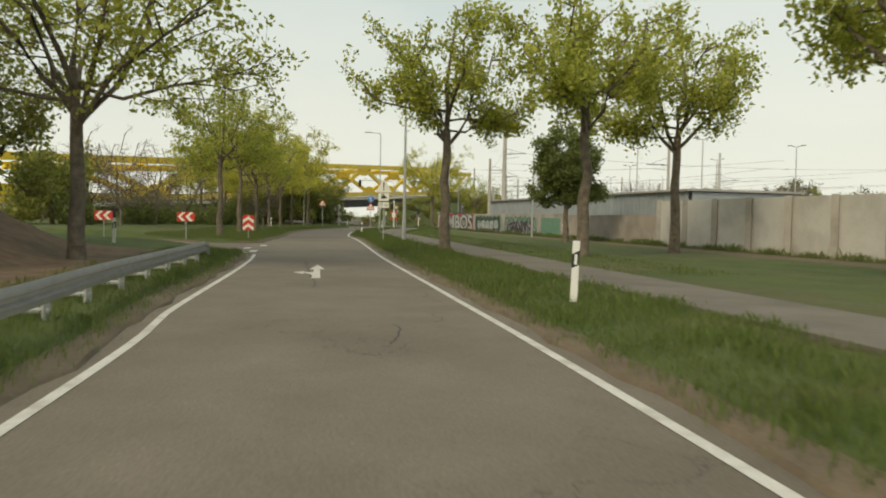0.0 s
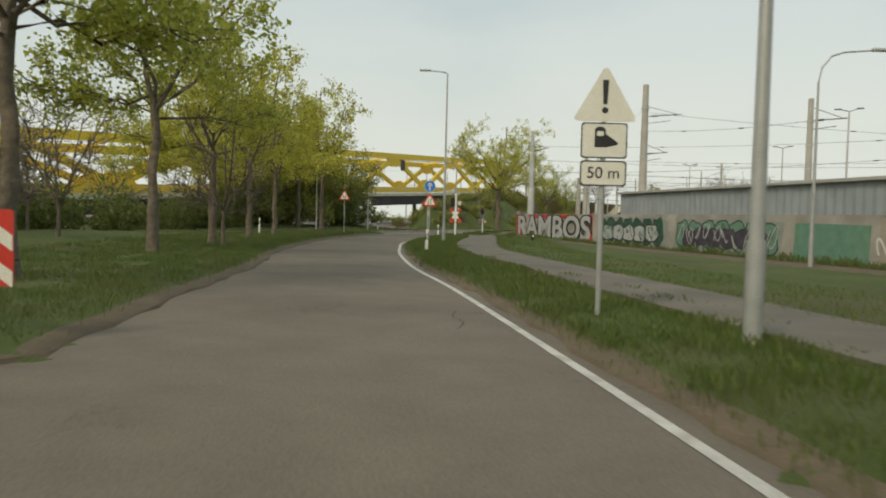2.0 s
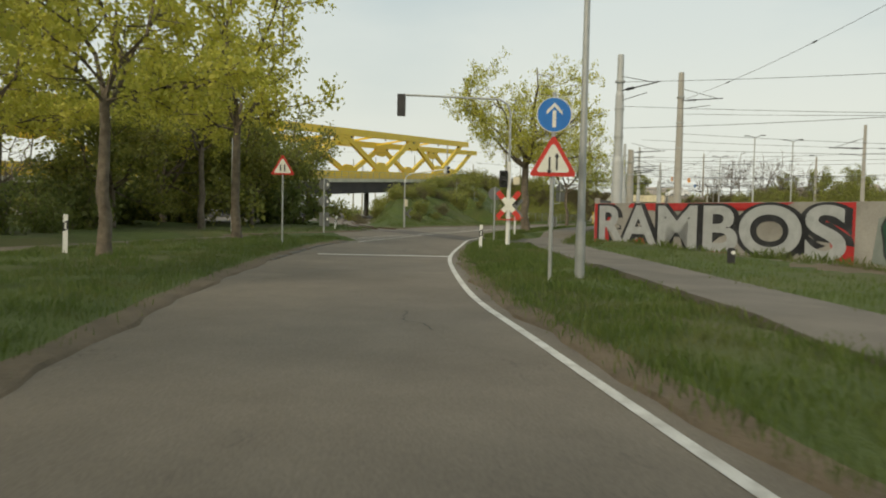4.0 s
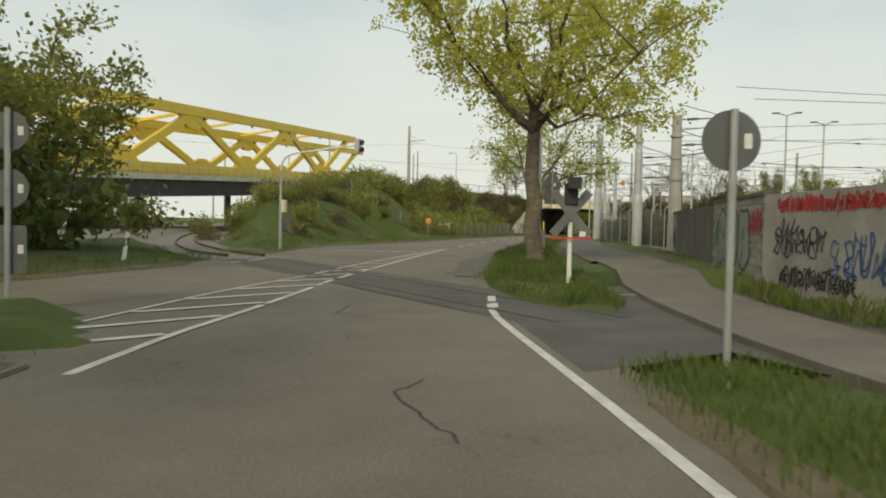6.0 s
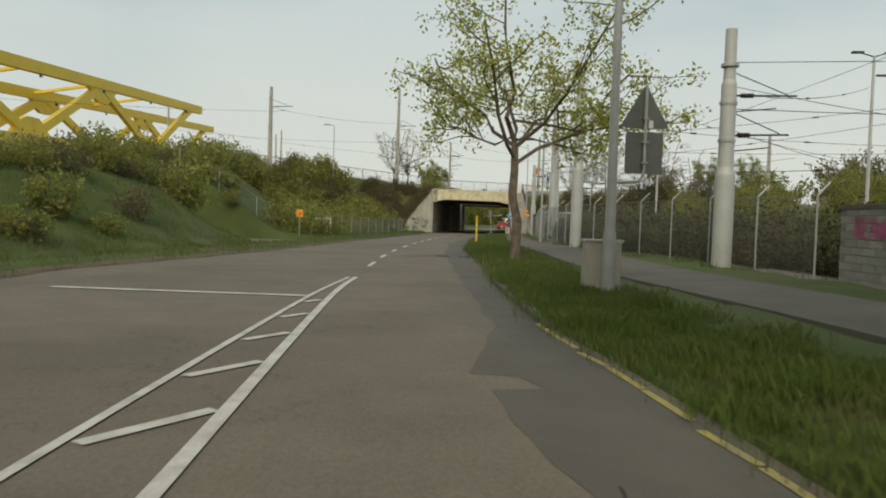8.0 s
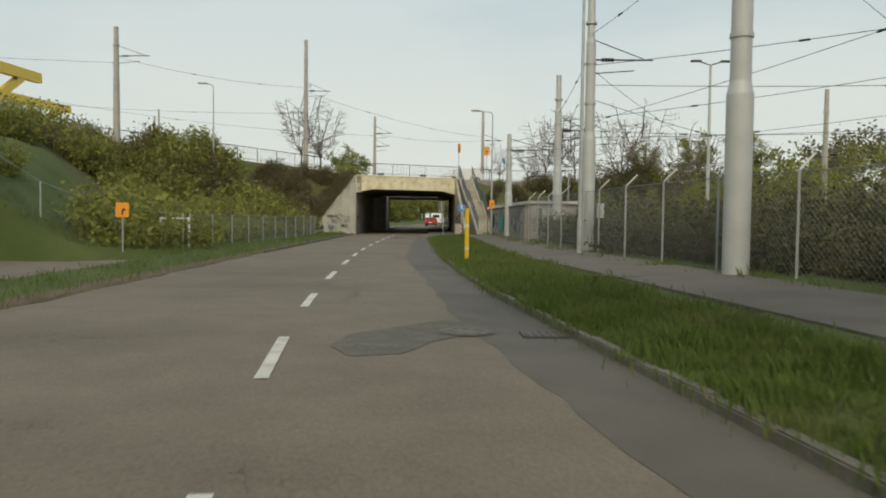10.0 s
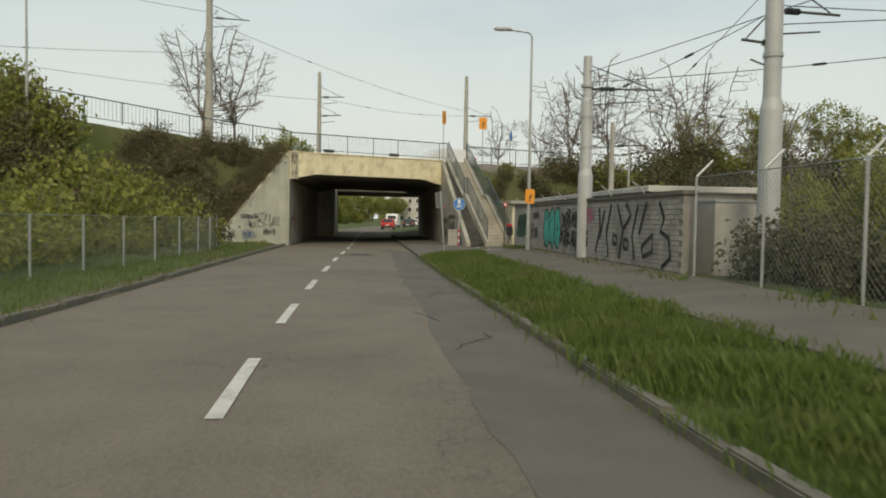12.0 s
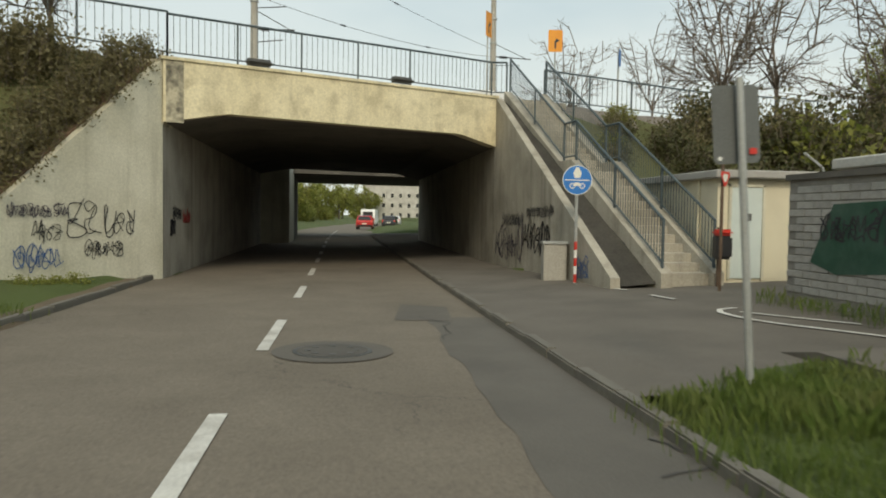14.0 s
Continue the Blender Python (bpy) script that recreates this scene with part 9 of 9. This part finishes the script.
add_box(bm, 0, 0, 0.08, 0.7, 0.3, 0.16)
bmesh.ops.bevel(bm, geom=bm.edges[:], offset=0.07, segments=3, affect='EDGES')
part("sack", bm, M["dark_steel"], bag, "", True)

m = Matrix.Translation((1.75, 21.28, TOP + 0.12)) @ Matrix.Rotation(math.atan2(u.y, u.x), 4, 'Z')
copy_thing(bag, m)

# ---- houses in the distance ----
def house(x, y, w, d_, h, turn, wall_mat, label):
    ob = thing("house", label, "house", "distant houses", Matrix.Translation((x, y, 0)) @ Matrix.Rotation(radians(turn), 4, 'Z'))
    bm = bm_new()
    add_box(bm, 0, d_ / 2, h / 2, w, d_, h)
    part("wall", bm, M[wall_mat], ob)
    bm = bm_new()
    v = [bm.verts.new(q) for q in ((-w / 2 - 0.4, -0.4, h), (w / 2 + 0.4, -0.4, h), (w / 2 + 0.4, d_ + 0.4, h), (-w / 2 - 0.4, d_ + 0.4, h), (-w / 2 + 1, d_ / 2, h + 3.6), (w / 2 - 1, d_ / 2, h + 3.6))]
    for f_ in ((0, 1, 5, 4), (1, 2, 5), (2, 3, 4, 5), (3, 0, 4), (3, 2, 1, 0)):
        bm.faces.new([v[k] for k in f_])
    part("roof", bm, M["render_brown"], ob, "red-brown tiled roof")
    for fl in range(int(h / 3)):
        for i in range(int(w / 2.6)):
            bm = bm_new()
            xx = -w / 2 + 1.3 + i * 2.6
            add_box(bm, xx, -0.02, 1.7 + fl * 3, 1.15, 0.12, 1.5)
            wi = part("window", bm, M["sign_white"], ob)
            bm = bm_new()
            add_box(bm, xx, -0.06, 1.7 + fl * 3, 0.95, 0.1, 1.3)
            part("pane", bm, M["black"], wi)
    return ob


house(17.0, 235, 20, 12, 11, -10, "render_pale", "pale apartment house with a tiled roof")
house(44, 225, 18, 12, 12, -14, "render_grey", "grey apartment house with a tiled roof")
house(-22, 185, 16, 11, 9, 6, "render_grey", "pale apartment house with a tiled roof")


# ---- things under the yellow bridge ----
def wagon(x, y, turn, mat, label):
    ob = thing("rail_wagon", label, "rail wagon", "rail wagons", Matrix.Translation((x, y, 0.1)) @ Matrix.Rotation(radians(turn), 4, 'Z'))
    bm = bm_new()
    add_box(bm, 0, 0, 2.3, 18, 2.7, 2.7)
    bmesh.ops.bevel(bm, geom=bm.edges[:], offset=0.25, segments=2, affect='EDGES')
    part("body", bm, M[mat], ob)
    bm = bm_new()
    add_box(bm, 0, -1.36, 2.6, 15, 0.06, 0.9)
    part("window_band", bm, M["black"], ob)
    for u in (-6, 6):
        bm = bm_new()
        add_box(bm, u, 0, 0.5, 2.6, 2.2, 0.7)
        part("bogie", bm, M["dark_steel"], ob)
    return ob


for i, (x, y, t, mt) in enumerate(((-62, -12, 62, "white"), (-72, 8, 62, "sheet"), (-58, -34, 62, "white"), (-84, 22, 60, "white"), (-74, -34, 60, "sheet"))):
    wagon(x, y, t, mt, "pale rail wagon standing in the yard")


def works_hall(x, y, turn, w, h, label):
    """A long pale works hall with a window band and a row of gates."""
    ob = thing("works_hall", label, "hall", "works halls", Matrix.Translation((x, y, 0)) @ Matrix.Rotation(radians(turn), 4, 'Z'))
    bm = bm_new()
    add_box(bm, 0, 6, h / 2, w, 12, h)
    part("wall", bm, M["render_pale"], ob)
    bm = bm_new()
    add_box(bm, 0, 6, h + 0.15, w + 0.8, 12.8, 0.3)
    part("roof", bm, M["bitumen"], ob)
    for i in range(int(w / 4)):
        xx = -w / 2 + 2 + i * 4
        bm = bm_new()
        add_box(bm, xx, -0.03, h * 0.74, 3.0, 0.1, h * 0.2)
        wi = part("window", bm, M["sign_white"], ob)
        for k in (-0.7, 0.7):
            bm = bm_new()
            add_box(bm, xx + k, -0.06, h * 0.74, 1.25, 0.1, h * 0.16)
            part("pane", bm, M["sign_back"], wi)
        if i % 3 == 1:
            bm = bm_new()
            add_box(bm, xx, -0.04, h * 0.26, 2.8, 0.1, h * 0.5)
            part("gate", bm, M["sheet"], ob)
    return ob


works_hall(-98, 2, 62, 70, 6.5, "long pale works hall beyond the tracks")
works_hall(-86, -62, 75, 44, 5.5, "low pale works hall beside the tracks")
for i, (x, y, van) in enumerate(((-52, -22, False), (-55, -16, True), (-49.5, -27.5, False), (-60, -8, True), (-47, -12, False))):
    car(x, y, 0.05, 62 + 7 * i, WHITE_PAINT if i % 2 else DARK_PAINT, "pale van parked in the rail yard" if van else "car parked in the rail yard", van, "van" if van else "car")
